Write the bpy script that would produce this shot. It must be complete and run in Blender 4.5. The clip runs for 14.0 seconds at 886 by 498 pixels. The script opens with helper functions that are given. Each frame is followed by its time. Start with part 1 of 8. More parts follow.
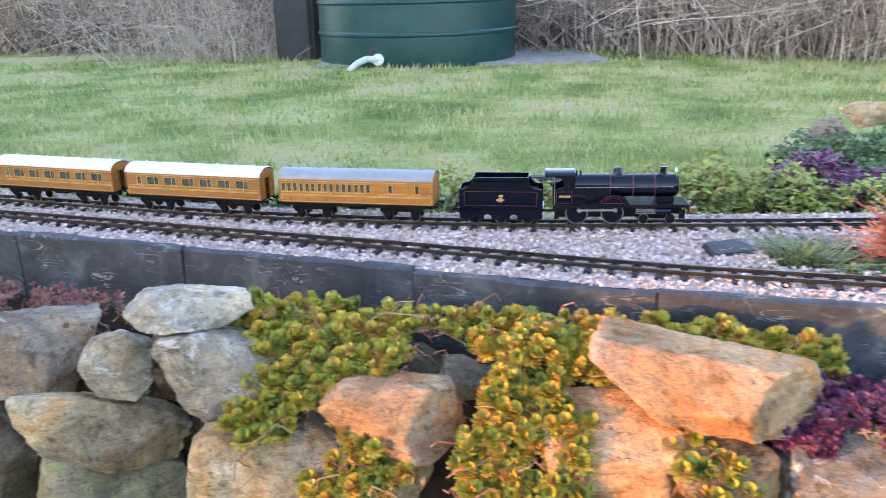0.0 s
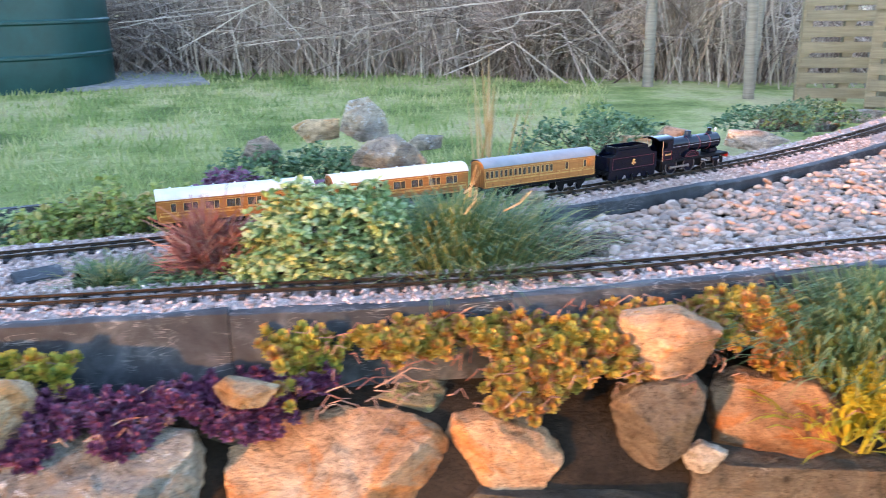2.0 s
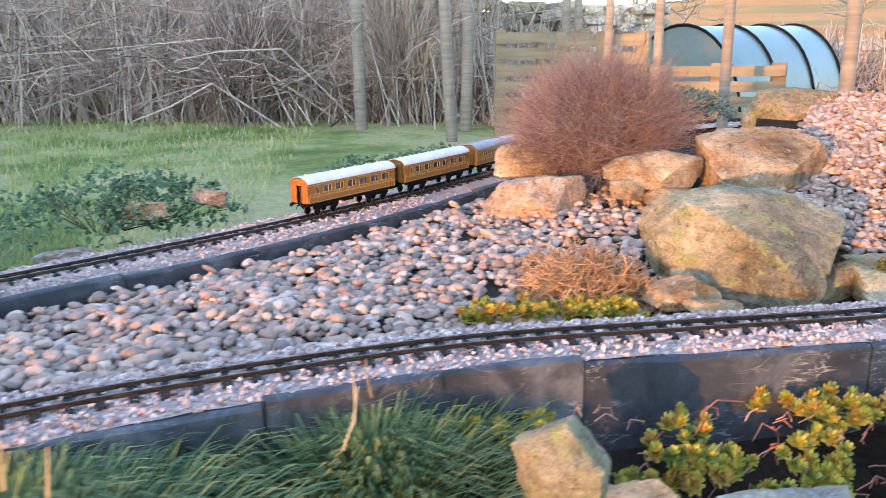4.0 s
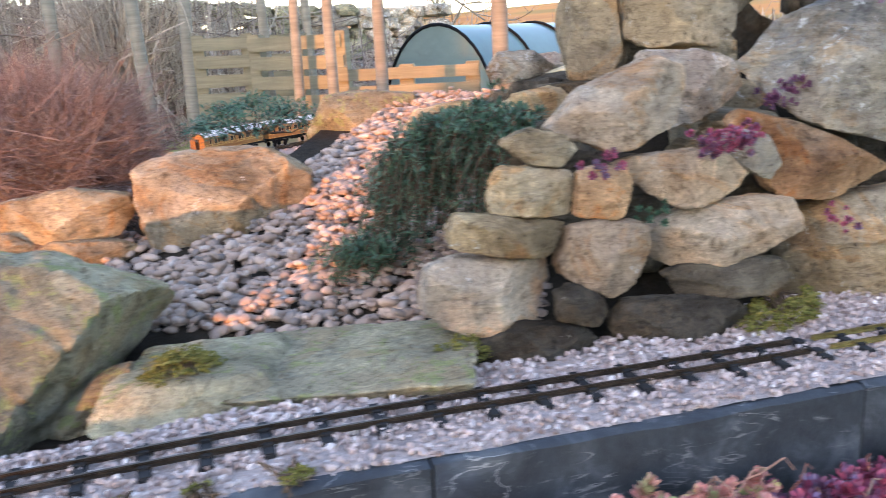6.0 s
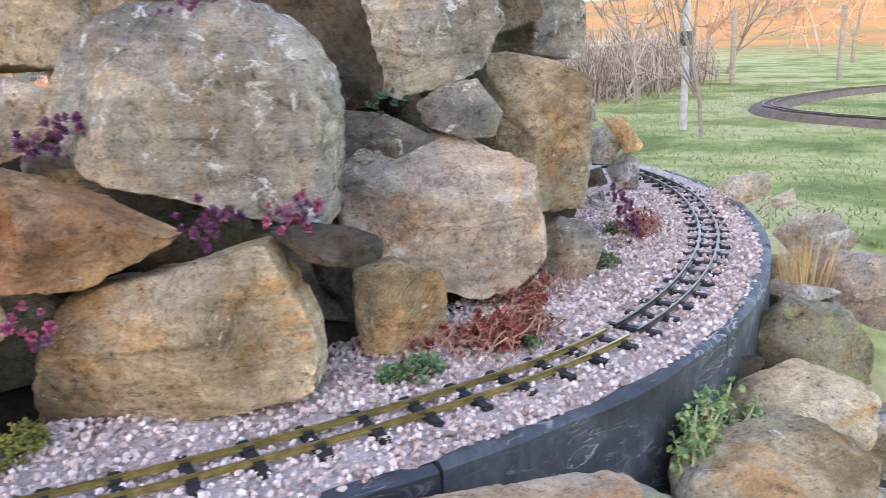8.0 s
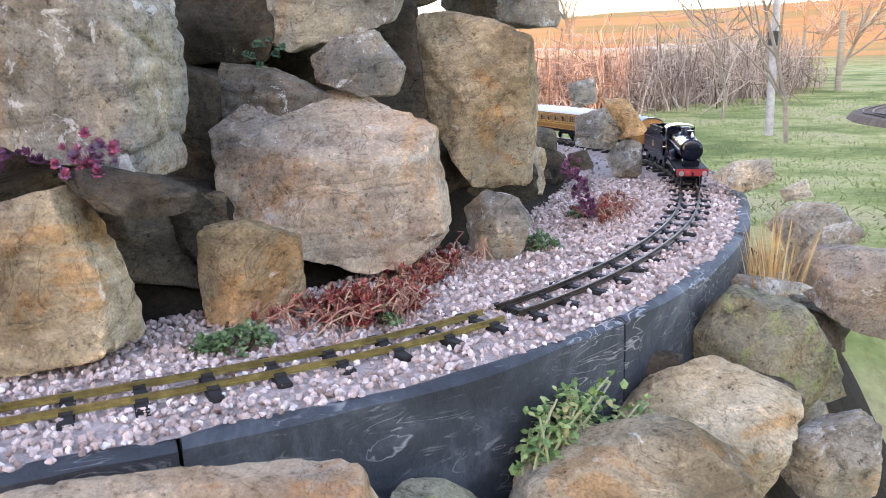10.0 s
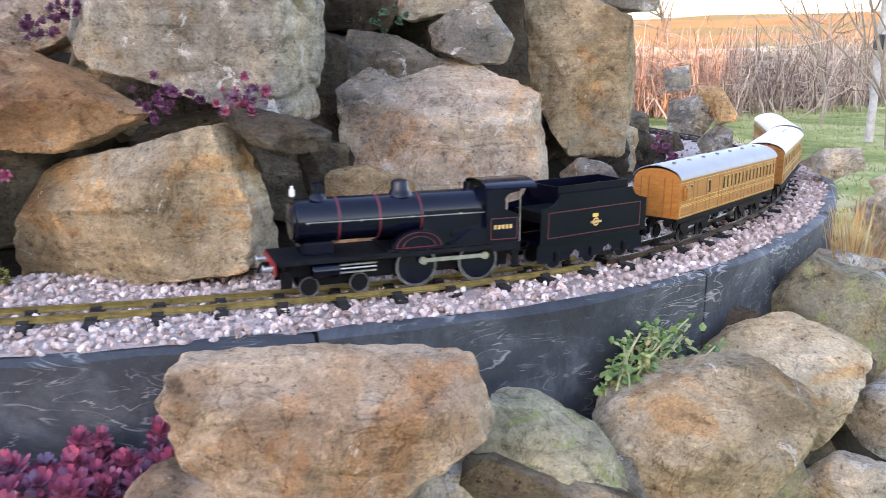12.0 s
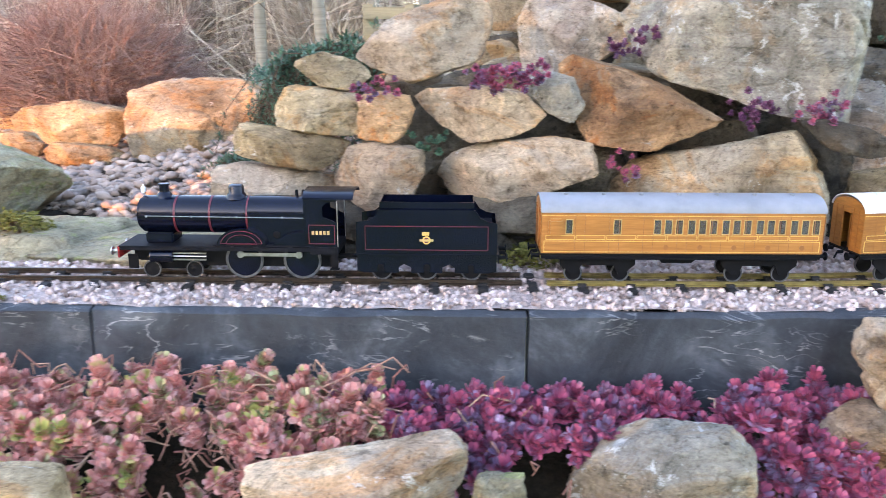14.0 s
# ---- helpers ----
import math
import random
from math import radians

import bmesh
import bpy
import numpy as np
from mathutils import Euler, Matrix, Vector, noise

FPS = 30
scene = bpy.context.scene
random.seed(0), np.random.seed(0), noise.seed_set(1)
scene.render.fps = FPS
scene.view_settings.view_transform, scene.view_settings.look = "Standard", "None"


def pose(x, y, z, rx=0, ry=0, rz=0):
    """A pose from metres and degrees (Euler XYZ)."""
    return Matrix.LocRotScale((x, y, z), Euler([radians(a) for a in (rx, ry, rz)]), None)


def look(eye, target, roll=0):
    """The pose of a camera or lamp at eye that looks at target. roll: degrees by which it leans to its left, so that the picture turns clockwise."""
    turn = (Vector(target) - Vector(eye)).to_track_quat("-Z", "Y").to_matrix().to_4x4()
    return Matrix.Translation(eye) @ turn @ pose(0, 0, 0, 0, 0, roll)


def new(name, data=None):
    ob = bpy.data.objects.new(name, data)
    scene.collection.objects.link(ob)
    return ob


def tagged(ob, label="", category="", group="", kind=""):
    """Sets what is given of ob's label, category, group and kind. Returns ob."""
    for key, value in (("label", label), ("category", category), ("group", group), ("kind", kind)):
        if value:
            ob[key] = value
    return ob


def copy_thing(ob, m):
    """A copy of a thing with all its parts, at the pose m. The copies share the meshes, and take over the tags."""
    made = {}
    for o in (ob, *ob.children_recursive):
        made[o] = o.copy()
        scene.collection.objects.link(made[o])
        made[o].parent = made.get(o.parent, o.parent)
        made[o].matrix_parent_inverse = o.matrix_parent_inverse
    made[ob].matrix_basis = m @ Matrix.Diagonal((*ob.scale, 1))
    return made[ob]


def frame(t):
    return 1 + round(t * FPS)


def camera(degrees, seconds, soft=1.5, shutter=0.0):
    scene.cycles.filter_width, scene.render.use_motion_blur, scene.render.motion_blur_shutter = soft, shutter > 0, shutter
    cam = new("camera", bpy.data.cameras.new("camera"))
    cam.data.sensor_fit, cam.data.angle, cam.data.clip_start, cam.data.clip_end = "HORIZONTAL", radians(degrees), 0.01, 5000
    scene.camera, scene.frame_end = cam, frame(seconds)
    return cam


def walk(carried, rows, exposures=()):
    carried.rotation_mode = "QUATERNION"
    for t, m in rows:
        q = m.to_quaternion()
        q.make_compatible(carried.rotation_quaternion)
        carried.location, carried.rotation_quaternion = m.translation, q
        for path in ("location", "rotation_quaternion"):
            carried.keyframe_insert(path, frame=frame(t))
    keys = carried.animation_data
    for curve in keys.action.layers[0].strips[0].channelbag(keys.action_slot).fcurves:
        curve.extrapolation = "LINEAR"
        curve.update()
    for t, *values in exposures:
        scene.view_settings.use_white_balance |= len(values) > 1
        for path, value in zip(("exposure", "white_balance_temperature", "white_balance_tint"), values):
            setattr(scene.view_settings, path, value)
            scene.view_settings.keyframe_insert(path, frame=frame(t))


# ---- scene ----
cam = camera(56.5, 14.0, soft=0.8, shutter=0.25)
PATH = [
    (0, (0.121, -0.264, 0.471), (0.08, 1.64, -0.14), -1.4),
    (0.5, (0.294, -0.346, 0.477), (0.445, 1.553, -0.131), -1.4),
    (1, (0.441, -0.413, 0.479), (0.803, 1.459, -0.124), -1.3),
    (1.5, (0.563, -0.416, 0.485), (1.094, 1.418, -0.112), -1.2),
    (2, (0.813, -0.458, 0.485), (1.49, 1.331, -0.099), -0.9),
    (2.5, (1.102, -0.484, 0.481), (1.924, 1.25, -0.083), -0.4),
    (3, (1.373, -0.422, 0.477), (2.314, 1.261, -0.057), -0.2),
    (3.2, (1.483, -0.386, 0.475), (2.459, 1.278, -0.05), 0.0),
    (5.3, (2.788, -0.329, 0.398), (3.917, 1.253, -0.075), -2.9),
    (5.5, (2.88, -0.349, 0.397), (4.045, 1.205, -0.081), -2.9),
    (6, (3.153, -0.456, 0.382), (4.421, 1.011, -0.108), -2.9),
    (6.5, (3.332, -0.549, 0.382), (4.699, 0.823, -0.117), -2.8),
    (7, (3.537, -0.572, 0.379), (4.977, 0.727, -0.113), -2.6),
    (7.5, (3.759, -0.642, 0.377), (5.248, 0.598, -0.117), -2.1),
    (8, (3.956, -0.745, 0.364), (5.455, 0.488, -0.12), -2.1),
    (8.5, (4.04, -0.773, 0.36), (5.521, 0.483, -0.12), -1.9),
    (9, (4.108, -0.784, 0.359), (5.558, 0.506, -0.122), -1.6),
    (9.2, (4.145, -0.801, 0.347), (5.573, 0.515, -0.132), -1.6),
    (11.3, (4.246, -0.949, 0.22), (5.481, 0.56, -0.223), -1.0),
    (11.5, (4.218, -0.944, 0.23), (5.441, 0.573, -0.221), -0.7),
    (12, (4.125, -0.948, 0.245), (5.32, 0.588, -0.22), 0.2),
    (12.5, (4.007, -0.954, 0.26), (5.156, 0.611, -0.22), 0.9),
    (13, (3.859, -0.932, 0.266), (4.931, 0.688, -0.207), 0.9),
    (13.5, (3.709, -0.892, 0.274), (4.667, 0.797, -0.204), 0.9),
    (14, (3.608, -0.879, 0.29), (4.403, 0.887, -0.212), 0.1),
]
walk(cam, [(t, look(eye, target, roll)) for t, eye, target, roll in PATH], exposures=[(0, 3.22, 7200, 24), (1.0, 3.05, 6100, 14), (1.5, 3.05, 6000, 13), (2.0, 3.02, 6500, 17), (3.0, 2.95, 6700, 18), (5.5, 2.72, 6950, 20), (6.5, 2.92, 7400, 26), (7.5, 3.02, 7650, 28), (9, 3.0, 7850, 29), (11.5, 3.06, 7850, 30), (12.5, 3.2, 7850, 30), (13.0, 3.35, 7600, 27), (14, 3.4, 7500, 24)])

# ---- light: low evening sun behind the camera, clear sky ----
SUN_WAY = Vector((0.9, 0.42, -0.085)).normalized()
world = bpy.data.worlds.new("world")
scene.world = world
world.use_nodes = True
wn, wl = world.node_tree.nodes, world.node_tree.links
sky = wn.new("ShaderNodeTexSky")
sky.sky_type, sky.sun_disc = "NISHITA", False
sky.sun_elevation = radians(14)
sky.sun_rotation = math.atan2(-SUN_WAY.x, -SUN_WAY.y)
sky.air_density, sky.dust_density, sky.ozone_density = 1.0, 0.6, 2.0
wl.new(sky.outputs[0], wn["Background"].inputs["Color"])
wn["Background"].inputs["Strength"].default_value = 0.15
sun = new("sun", bpy.data.lights.new("sun", "SUN"))
sun.data.energy, sun.data.angle, sun.data.color = 1.0, radians(0.8), (1.0, 0.40, 0.07)
sun.rotation_euler = SUN_WAY.to_track_quat("-Z", "Y").to_euler()


# unseen walls added behind the camera to shade the garden; the sun comes between them
def sun_blocker(name, p0, p1, height):
    d = Vector((0.906, 0.423, 0))
    n = Vector((-0.423, 0.906, 0))
    bm = bmesh.new()
    m = Matrix.Translation(d * -6.2 + n * (p0 + p1) / 2 + Vector((0, 0, height / 2 - 0.9))) @ Matrix.Rotation(math.atan2(n.y, n.x), 4, "Z") @ Matrix.Diagonal((p1 - p0, 0.3, height, 1))
    bmesh.ops.create_cube(bm, size=1, matrix=m)
    me = bpy.data.meshes.new(name)
    bm.to_mesh(me)
    bm.free()
    return tagged(new(name, me), "plain unseen wall added to block the low sun from part of the garden", "wall", kind="structure")


SUN_BLOCKERS = [sun_blocker("wall_south", -13, -1.06, 4.2), sun_blocker("wall_west", 0.78, 13, 4.2)]


# ---- materials ----
def ramp(nt, fac, stops):
    r = nt.nodes.new("ShaderNodeValToRGB")
    el = r.color_ramp.elements
    while len(el) < len(stops):
        el.new(0.5)
    for e, (p, c) in zip(el, stops):
        e.position, e.color = p, (*c, 1)
    nt.links.new(fac, r.inputs[0])
    return r.outputs[0]


def tex(nt, scale, detail=4, rough=0.6, vec=None, kind="noise", distortion=0.0):
    if kind == "noise":
        n = nt.nodes.new("ShaderNodeTexNoise")
        n.inputs["Detail"].default_value, n.inputs["Roughness"].default_value = detail, rough
        n.inputs["Distortion"].default_value = distortion
    else:
        n = nt.nodes.new("ShaderNodeTexVoronoi")
    n.inputs["Scale"].default_value = scale
    if vec:
        nt.links.new(vec, n.inputs["Vector"])
    return n.outputs[0] if kind == "voronoi" else n.outputs["Fac"]


def mix(nt, fac, a, b, mode="MIX"):
    m = nt.nodes.new("ShaderNodeMix")
    m.data_type, m.blend_type = "RGBA", mode
    for sock, v in ((m.inputs[0], fac), (m.inputs[6], a), (m.inputs[7], b)):
        if isinstance(v, (int, float)):
            sock.default_value = v
        elif isinstance(v, tuple):
            sock.default_value = (*v, 1)
        else:
            nt.links.new(v, sock)
    return m.outputs[2]


def bump(nt, height, strength, distance, under=None):
    b = nt.nodes.new("ShaderNodeBump")
    b.inputs["Strength"].default_value, b.inputs["Distance"].default_value = strength, distance
    nt.links.new(height, b.inputs["Height"])
    if under:
        nt.links.new(under, b.inputs["Normal"])
    return b.outputs[0]


def start(name, rough=0.8, metal=0.0):
    m = bpy.data.materials.new(name)
    m.use_nodes = True
    nt = m.node_tree
    p = nt.nodes["Principled BSDF"]
    p.inputs["Roughness"].default_value, p.inputs["Metallic"].default_value = rough, metal
    p.inputs["Specular IOR Level"].default_value = 0.15 if rough > 0.8 else 0.5
    return m, nt, p


def coords(nt, shift=True):
    """Object coordinates in metres, shifted by the object's random number."""
    tc = nt.nodes.new("ShaderNodeTexCoord")
    if not shift:
        return tc.outputs["Object"]
    oi = nt.nodes.new("ShaderNodeObjectInfo")
    sc = nt.nodes.new("ShaderNodeMath")
    sc.operation = "MULTIPLY"
    sc.inputs[1].default_value = 37.0
    nt.links.new(oi.outputs["Random"], sc.inputs[0])
    add = nt.nodes.new("ShaderNodeVectorMath")
    add.operation = "ADD"
    nt.links.new(tc.outputs["Object"], add.inputs[0])
    nt.links.new(sc.outputs[0], add.inputs[1])
    return add.outputs[0]


def stone_mat(name, a, b, c, spot, spots=0.62, rust=0.6):
    """Gritstone: broad tones with broken borders, bedding, rust patches, lichen, pits, grain and worn pale edges."""
    m, nt, p = start(name, 0.92)
    v = coords(nt)
    big = tex(nt, 4.5, 8, 0.62, v, distortion=1.2)
    mid = tex(nt, 30, 8, 0.7, v, distortion=0.5)
    speck = tex(nt, 110, 5, 0.72, v)
    fine = tex(nt, 330, 3, 0.7, v)
    col = ramp(nt, big, [(0.38, a), (0.47, b), (0.53, b), (0.62, c)])
    stain = ramp(nt, tex(nt, 5.5, 9, 0.68, v, distortion=1.6), [(0.53, (0, 0, 0)), (0.58, (rust, rust, rust))])
    col = mix(nt, stain, col, mix(nt, 1.0, col, (1.1, 0.74, 0.44), "MULTIPLY"))
    cool = ramp(nt, tex(nt, 6.3, 8, 0.66, v, distortion=1.1), [(0.54, (0, 0, 0)), (0.60, (0.7, 0.7, 0.7))])
    col = mix(nt, cool, col, mix(nt, 1.0, col, (0.78, 0.86, 0.98), "MULTIPLY"))
    own = nt.nodes.new("ShaderNodeObjectInfo")
    col = mix(nt, 1.0, col, ramp(nt, own.outputs["Random"], [(0.0, (0.80, 0.78, 0.76)), (0.5, (1.0, 0.99, 0.97)), (1.0, (1.18, 1.15, 1.10))]), "MULTIPLY")
    mp = nt.nodes.new("ShaderNodeMapping")
    mp.inputs["Scale"].default_value, mp.inputs["Rotation"].default_value = (7, 7, 75), (0.25, -0.2, 0)
    nt.links.new(v, mp.inputs["Vector"])
    beds = tex(nt, 1.0, 6, 0.65, mp.outputs[0], distortion=0.8)
    col = mix(nt, 0.45, col, ramp(nt, beds, [(0.34, (0.55, 0.52, 0.48)), (0.48, (1, 1, 1)), (0.66, (1.25, 1.23, 1.18))]), "MULTIPLY")
    col = mix(nt, 0.9, col, ramp(nt, mid, [(0.33, (0.40, 0.37, 0.33)), (0.43, (0.92, 0.91, 0.89)), (0.57, (1.06, 1.05, 1.03)), (0.66, (1.4, 1.38, 1.34))]), "MULTIPLY")
    broad = tex(nt, 2.6, 5, 0.6, v, distortion=0.9)
    col = mix(nt, 1.0, col, ramp(nt, broad, [(0.36, (0.62, 0.62, 0.64)), (0.48, (0.96, 0.95, 0.94)), (0.54, (1.1, 1.08, 1.04)), (0.64, (1.38, 1.34, 1.26))]), "MULTIPLY")
    crack = ramp(nt, tex(nt, 9, 4, 0.6, v, distortion=1.5), [(0.488, (1, 1, 1)), (0.497, (0.45, 0.43, 0.40)), (0.503, (0.45, 0.43, 0.40)), (0.512, (1, 1, 1))])
    col = mix(nt, 0.55, col, crack, "MULTIPLY")
    lich = ramp(nt, tex(nt, 26, 10, 0.74, v, distortion=0.6), [(spots, (0, 0, 0)), (spots + 0.03, (0.75, 0.75, 0.75))])
    col = mix(nt, lich, col, spot)
    col = mix(nt, 0.95, col, ramp(nt, speck, [(0.32, (0.30, 0.28, 0.25)), (0.40, (0.92, 0.91, 0.90)), (0.60, (1.05, 1.05, 1.04)), (0.70, (1.45, 1.43, 1.38))]), "MULTIPLY")
    col = mix(nt, 0.55, col, ramp(nt, fine, [(0.34, (0.6, 0.58, 0.56)), (0.5, (1, 1, 1)), (0.68, (1.3, 1.28, 1.22))]), "MULTIPLY")
    geo = nt.nodes.new("ShaderNodeNewGeometry")
    worn = ramp(nt, geo.outputs["Pointiness"], [(0.525, (1, 1, 1)), (0.60, (1.45, 1.42, 1.36))])
    col = mix(nt, 1.0, col, worn, "MULTIPLY")
    nt.links.new(col, p.inputs["Base Color"])
    n0 = bump(nt, tex(nt, 13, 6, 0.6, v, distortion=0.7), 1.0, 0.035)
    n1 = bump(nt, mid, 0.8, 0.014, n0)
    n2 = bump(nt, beds, 0.5, 0.012, n1)
    n3 = bump(nt, speck, 0.9, 0.006, n2)
    nt.links.new(bump(nt, fine, 0.6, 0.002, n3), p.inputs["Normal"])
    return m


STONE = {
    "tan": stone_mat("stone_tan", (0.27, 0.205, 0.125), (0.42, 0.335, 0.225), (0.50, 0.43, 0.325), (0.62, 0.59, 0.52)),
    "grey": stone_mat("stone_grey", (0.22, 0.205, 0.175), (0.34, 0.32, 0.28), (0.43, 0.38, 0.30), (0.62, 0.62, 0.59), 0.57, 0.4),
    # rusty orange; on the front wall it also stands in for low sunlight
    "orange": stone_mat("stone_orange", (0.33, 0.185, 0.10), (0.44, 0.285, 0.175), (0.48, 0.37, 0.265), (0.55, 0.53, 0.48), 0.66, 0.8),
    "peach": stone_mat("stone_peach", (0.38, 0.26, 0.17), (0.50, 0.385, 0.285), (0.55, 0.465, 0.37), (0.68, 0.64, 0.58), 0.63, 0.55),
    # dark stone, lowered further so that gap fillers carry the shade in their colour
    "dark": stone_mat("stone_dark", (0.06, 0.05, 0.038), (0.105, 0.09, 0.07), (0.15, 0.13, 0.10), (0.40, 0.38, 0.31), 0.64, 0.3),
    "mossy": stone_mat("stone_mossy", (0.22, 0.21, 0.14), (0.32, 0.30, 0.22), (0.38, 0.33, 0.23), (0.29, 0.32, 0.13), 0.55, 0.3),
    "pink": stone_mat("stone_pink", (0.33, 0.255, 0.205), (0.44, 0.375, 0.31), (0.47, 0.36, 0.28), (0.64, 0.61, 0.56), 0.59, 0.5),
}


def island_mat(name, stops, rough=0.85, bumpy=0.0, translucent=0.0, scale=120, clump=0.0):
    """For small joined pieces: each takes a colour of its own from the row; clump: neighbours in heads of that many to the metre agree."""
    m, nt, p = start(name, rough)
    g = nt.nodes.new("ShaderNodeNewGeometry")
    v = coords(nt, False)
    pick = g.outputs["Random Per Island"]
    if clump:
        mr = nt.nodes.new("ShaderNodeMapRange")
        mr.inputs["From Min"].default_value, mr.inputs["From Max"].default_value = 0.32, 0.68
        nt.links.new(tex(nt, clump, 2, 0.6, v), mr.inputs["Value"])
        mx = nt.nodes.new("ShaderNodeMix")
        mx.inputs[0].default_value = 0.3
        nt.links.new(mr.outputs[0], mx.inputs[2])
        nt.links.new(pick, mx.inputs[3])
        pick = mx.outputs[0]
    col = ramp(nt, pick, stops)
    col = mix(nt, 0.5, col, ramp(nt, tex(nt, scale, 3, 0.6, v), [(0.3, (0.6, 0.6, 0.6)), (0.7, (1.15, 1.15, 1.15))]), "MULTIPLY")
    nt.links.new(col, p.inputs["Base Color"])
    if bumpy:
        nt.links.new(bump(nt, tex(nt, scale * 2, 3, 0.6, v), bumpy, 0.002), p.inputs["Normal"])
    if translucent:
        tr = nt.nodes.new("ShaderNodeBsdfTranslucent")
        nt.links.new(col, tr.inputs["Color"])
        mx = nt.nodes.new("ShaderNodeMixShader")
        mx.inputs[0].default_value = translucent
        nt.links.new(p.outputs[0], mx.inputs[1])
        nt.links.new(tr.outputs[0], mx.inputs[2])
        nt.links.new(mx.outputs[0], nt.nodes["Material Output"].inputs["Surface"])
    return m


def plain(name, base, rough=0.5, metal=0.0, grain=0.12, scale=60, coat=0.0, bumpy=0.1):
    """Paint or metal with slight wear."""
    m, nt, p = start(name, rough, metal)
    v = coords(nt, False)
    lo, hi = 1 - grain * 2, 1 + grain
    n = tex(nt, scale, 5, 0.65, v)
    nt.links.new(mix(nt, 1.0, base, ramp(nt, n, [(0.3, (lo,) * 3), (0.7, (hi,) * 3)]), "MULTIPLY"), p.inputs["Base Color"])
    rr = nt.nodes.new("ShaderNodeMapRange")
    rr.inputs["To Min"].default_value, rr.inputs["To Max"].default_value = max(0.02, rough - 0.1), min(1, rough + 0.15)
    nt.links.new(n, rr.inputs["Value"])
    nt.links.new(rr.outputs[0], p.inputs["Roughness"])
    p.inputs["Coat Weight"].default_value = coat
    if bumpy:
        nt.links.new(bump(nt, tex(nt, scale * 4, 3, 0.6, v), bumpy, 0.001), p.inputs["Normal"])
    return m


def wood_mat(name, a, b, scale=1.0, rough=0.75):
    m, nt, p = start(name, rough)
    v = coords(nt)
    mp = nt.nodes.new("ShaderNodeMapping")
    mp.inputs["Scale"].default_value = (3 * scale, 3 * scale, 40 * scale)
    nt.links.new(v, mp.inputs["Vector"])
    g = tex(nt, 1.0, 5, 0.65, mp.outputs[0], distortion=0.4)
    col = ramp(nt, g, [(0.3, a), (0.7, b)])
    col = mix(nt, 0.5, col, ramp(nt, tex(nt, 6 * scale, 4, 0.6, v), [(0.3, (0.6, 0.6, 0.6)), (0.7, (1.1, 1.1, 1.1))]), "MULTIPLY")
    nt.links.new(col, p.inputs["Base Color"])
    nt.links.new(bump(nt, g, 0.4, 0.004), p.inputs["Normal"])
    return m


def ground_mat():
    m, nt, p = start("lawn", 0.95)
    v = coords(nt, False)
    col = ramp(nt, tex(nt, 1.1, 6, 0.65, v), [(0.36, (0.13, 0.17, 0.05)), (0.47, (0.25, 0.29, 0.09)), (0.55, (0.40, 0.39, 0.17)), (0.64, (0.44, 0.38, 0.20))])
    col = mix(nt, 0.7, col, ramp(nt, tex(nt, 24, 5, 0.7, v), [(0.3, (0.55, 0.55, 0.5)), (0.6, (1, 1, 1)), (0.8, (1.3, 1.2, 1.0))]), "MULTIPLY")
    far = tex(nt, 0.012, 3, 0.5, v)
    # far fields tinted orange, so the colour adds to the low sun's glow
    field = ramp(nt, far, [(0.4, (0.26, 0.17, 0.05)), (0.5, (0.44, 0.20, 0.055)), (0.62, (0.34, 0.15, 0.045))])
    sep = nt.nodes.new("ShaderNodeSeparateXYZ")
    nt.links.new(v, sep.inputs[0])
    away = ramp(nt, sep.outputs["X"], [(0.0, (0, 0, 0)), (1.0, (1, 1, 1))])
    mr = nt.nodes.new("ShaderNodeMapRange")
    mr.inputs["From Min"].default_value, mr.inputs["From Max"].default_value = 30, 60
    nt.links.new(sep.outputs["X"], mr.inputs["Value"])
    col = mix(nt, mr.outputs[0], col, field)
    nt.links.new(col, p.inputs["Base Color"])
    nt.links.new(bump(nt, tex(nt, 60, 5, 0.7, v), 0.8, 0.02), p.inputs["Normal"])
    return m


def soil_mat(name, a, b):
    m, nt, p = start(name, 0.97)
    v = coords(nt, False)
    col = ramp(nt, tex(nt, 12, 6, 0.7, v), [(0.3, a), (0.7, b)])
    col = mix(nt, 0.6, col, ramp(nt, tex(nt, 150, 4, 0.7, v), [(0.3, (0.5, 0.5, 0.5)), (0.7, (1.4, 1.35, 1.3))]), "MULTIPLY")
    nt.links.new(col, p.inputs["Base Color"])
    nt.links.new(bump(nt, tex(nt, 90, 5, 0.7, v), 0.9, 0.008), p.inputs["Normal"])
    return m


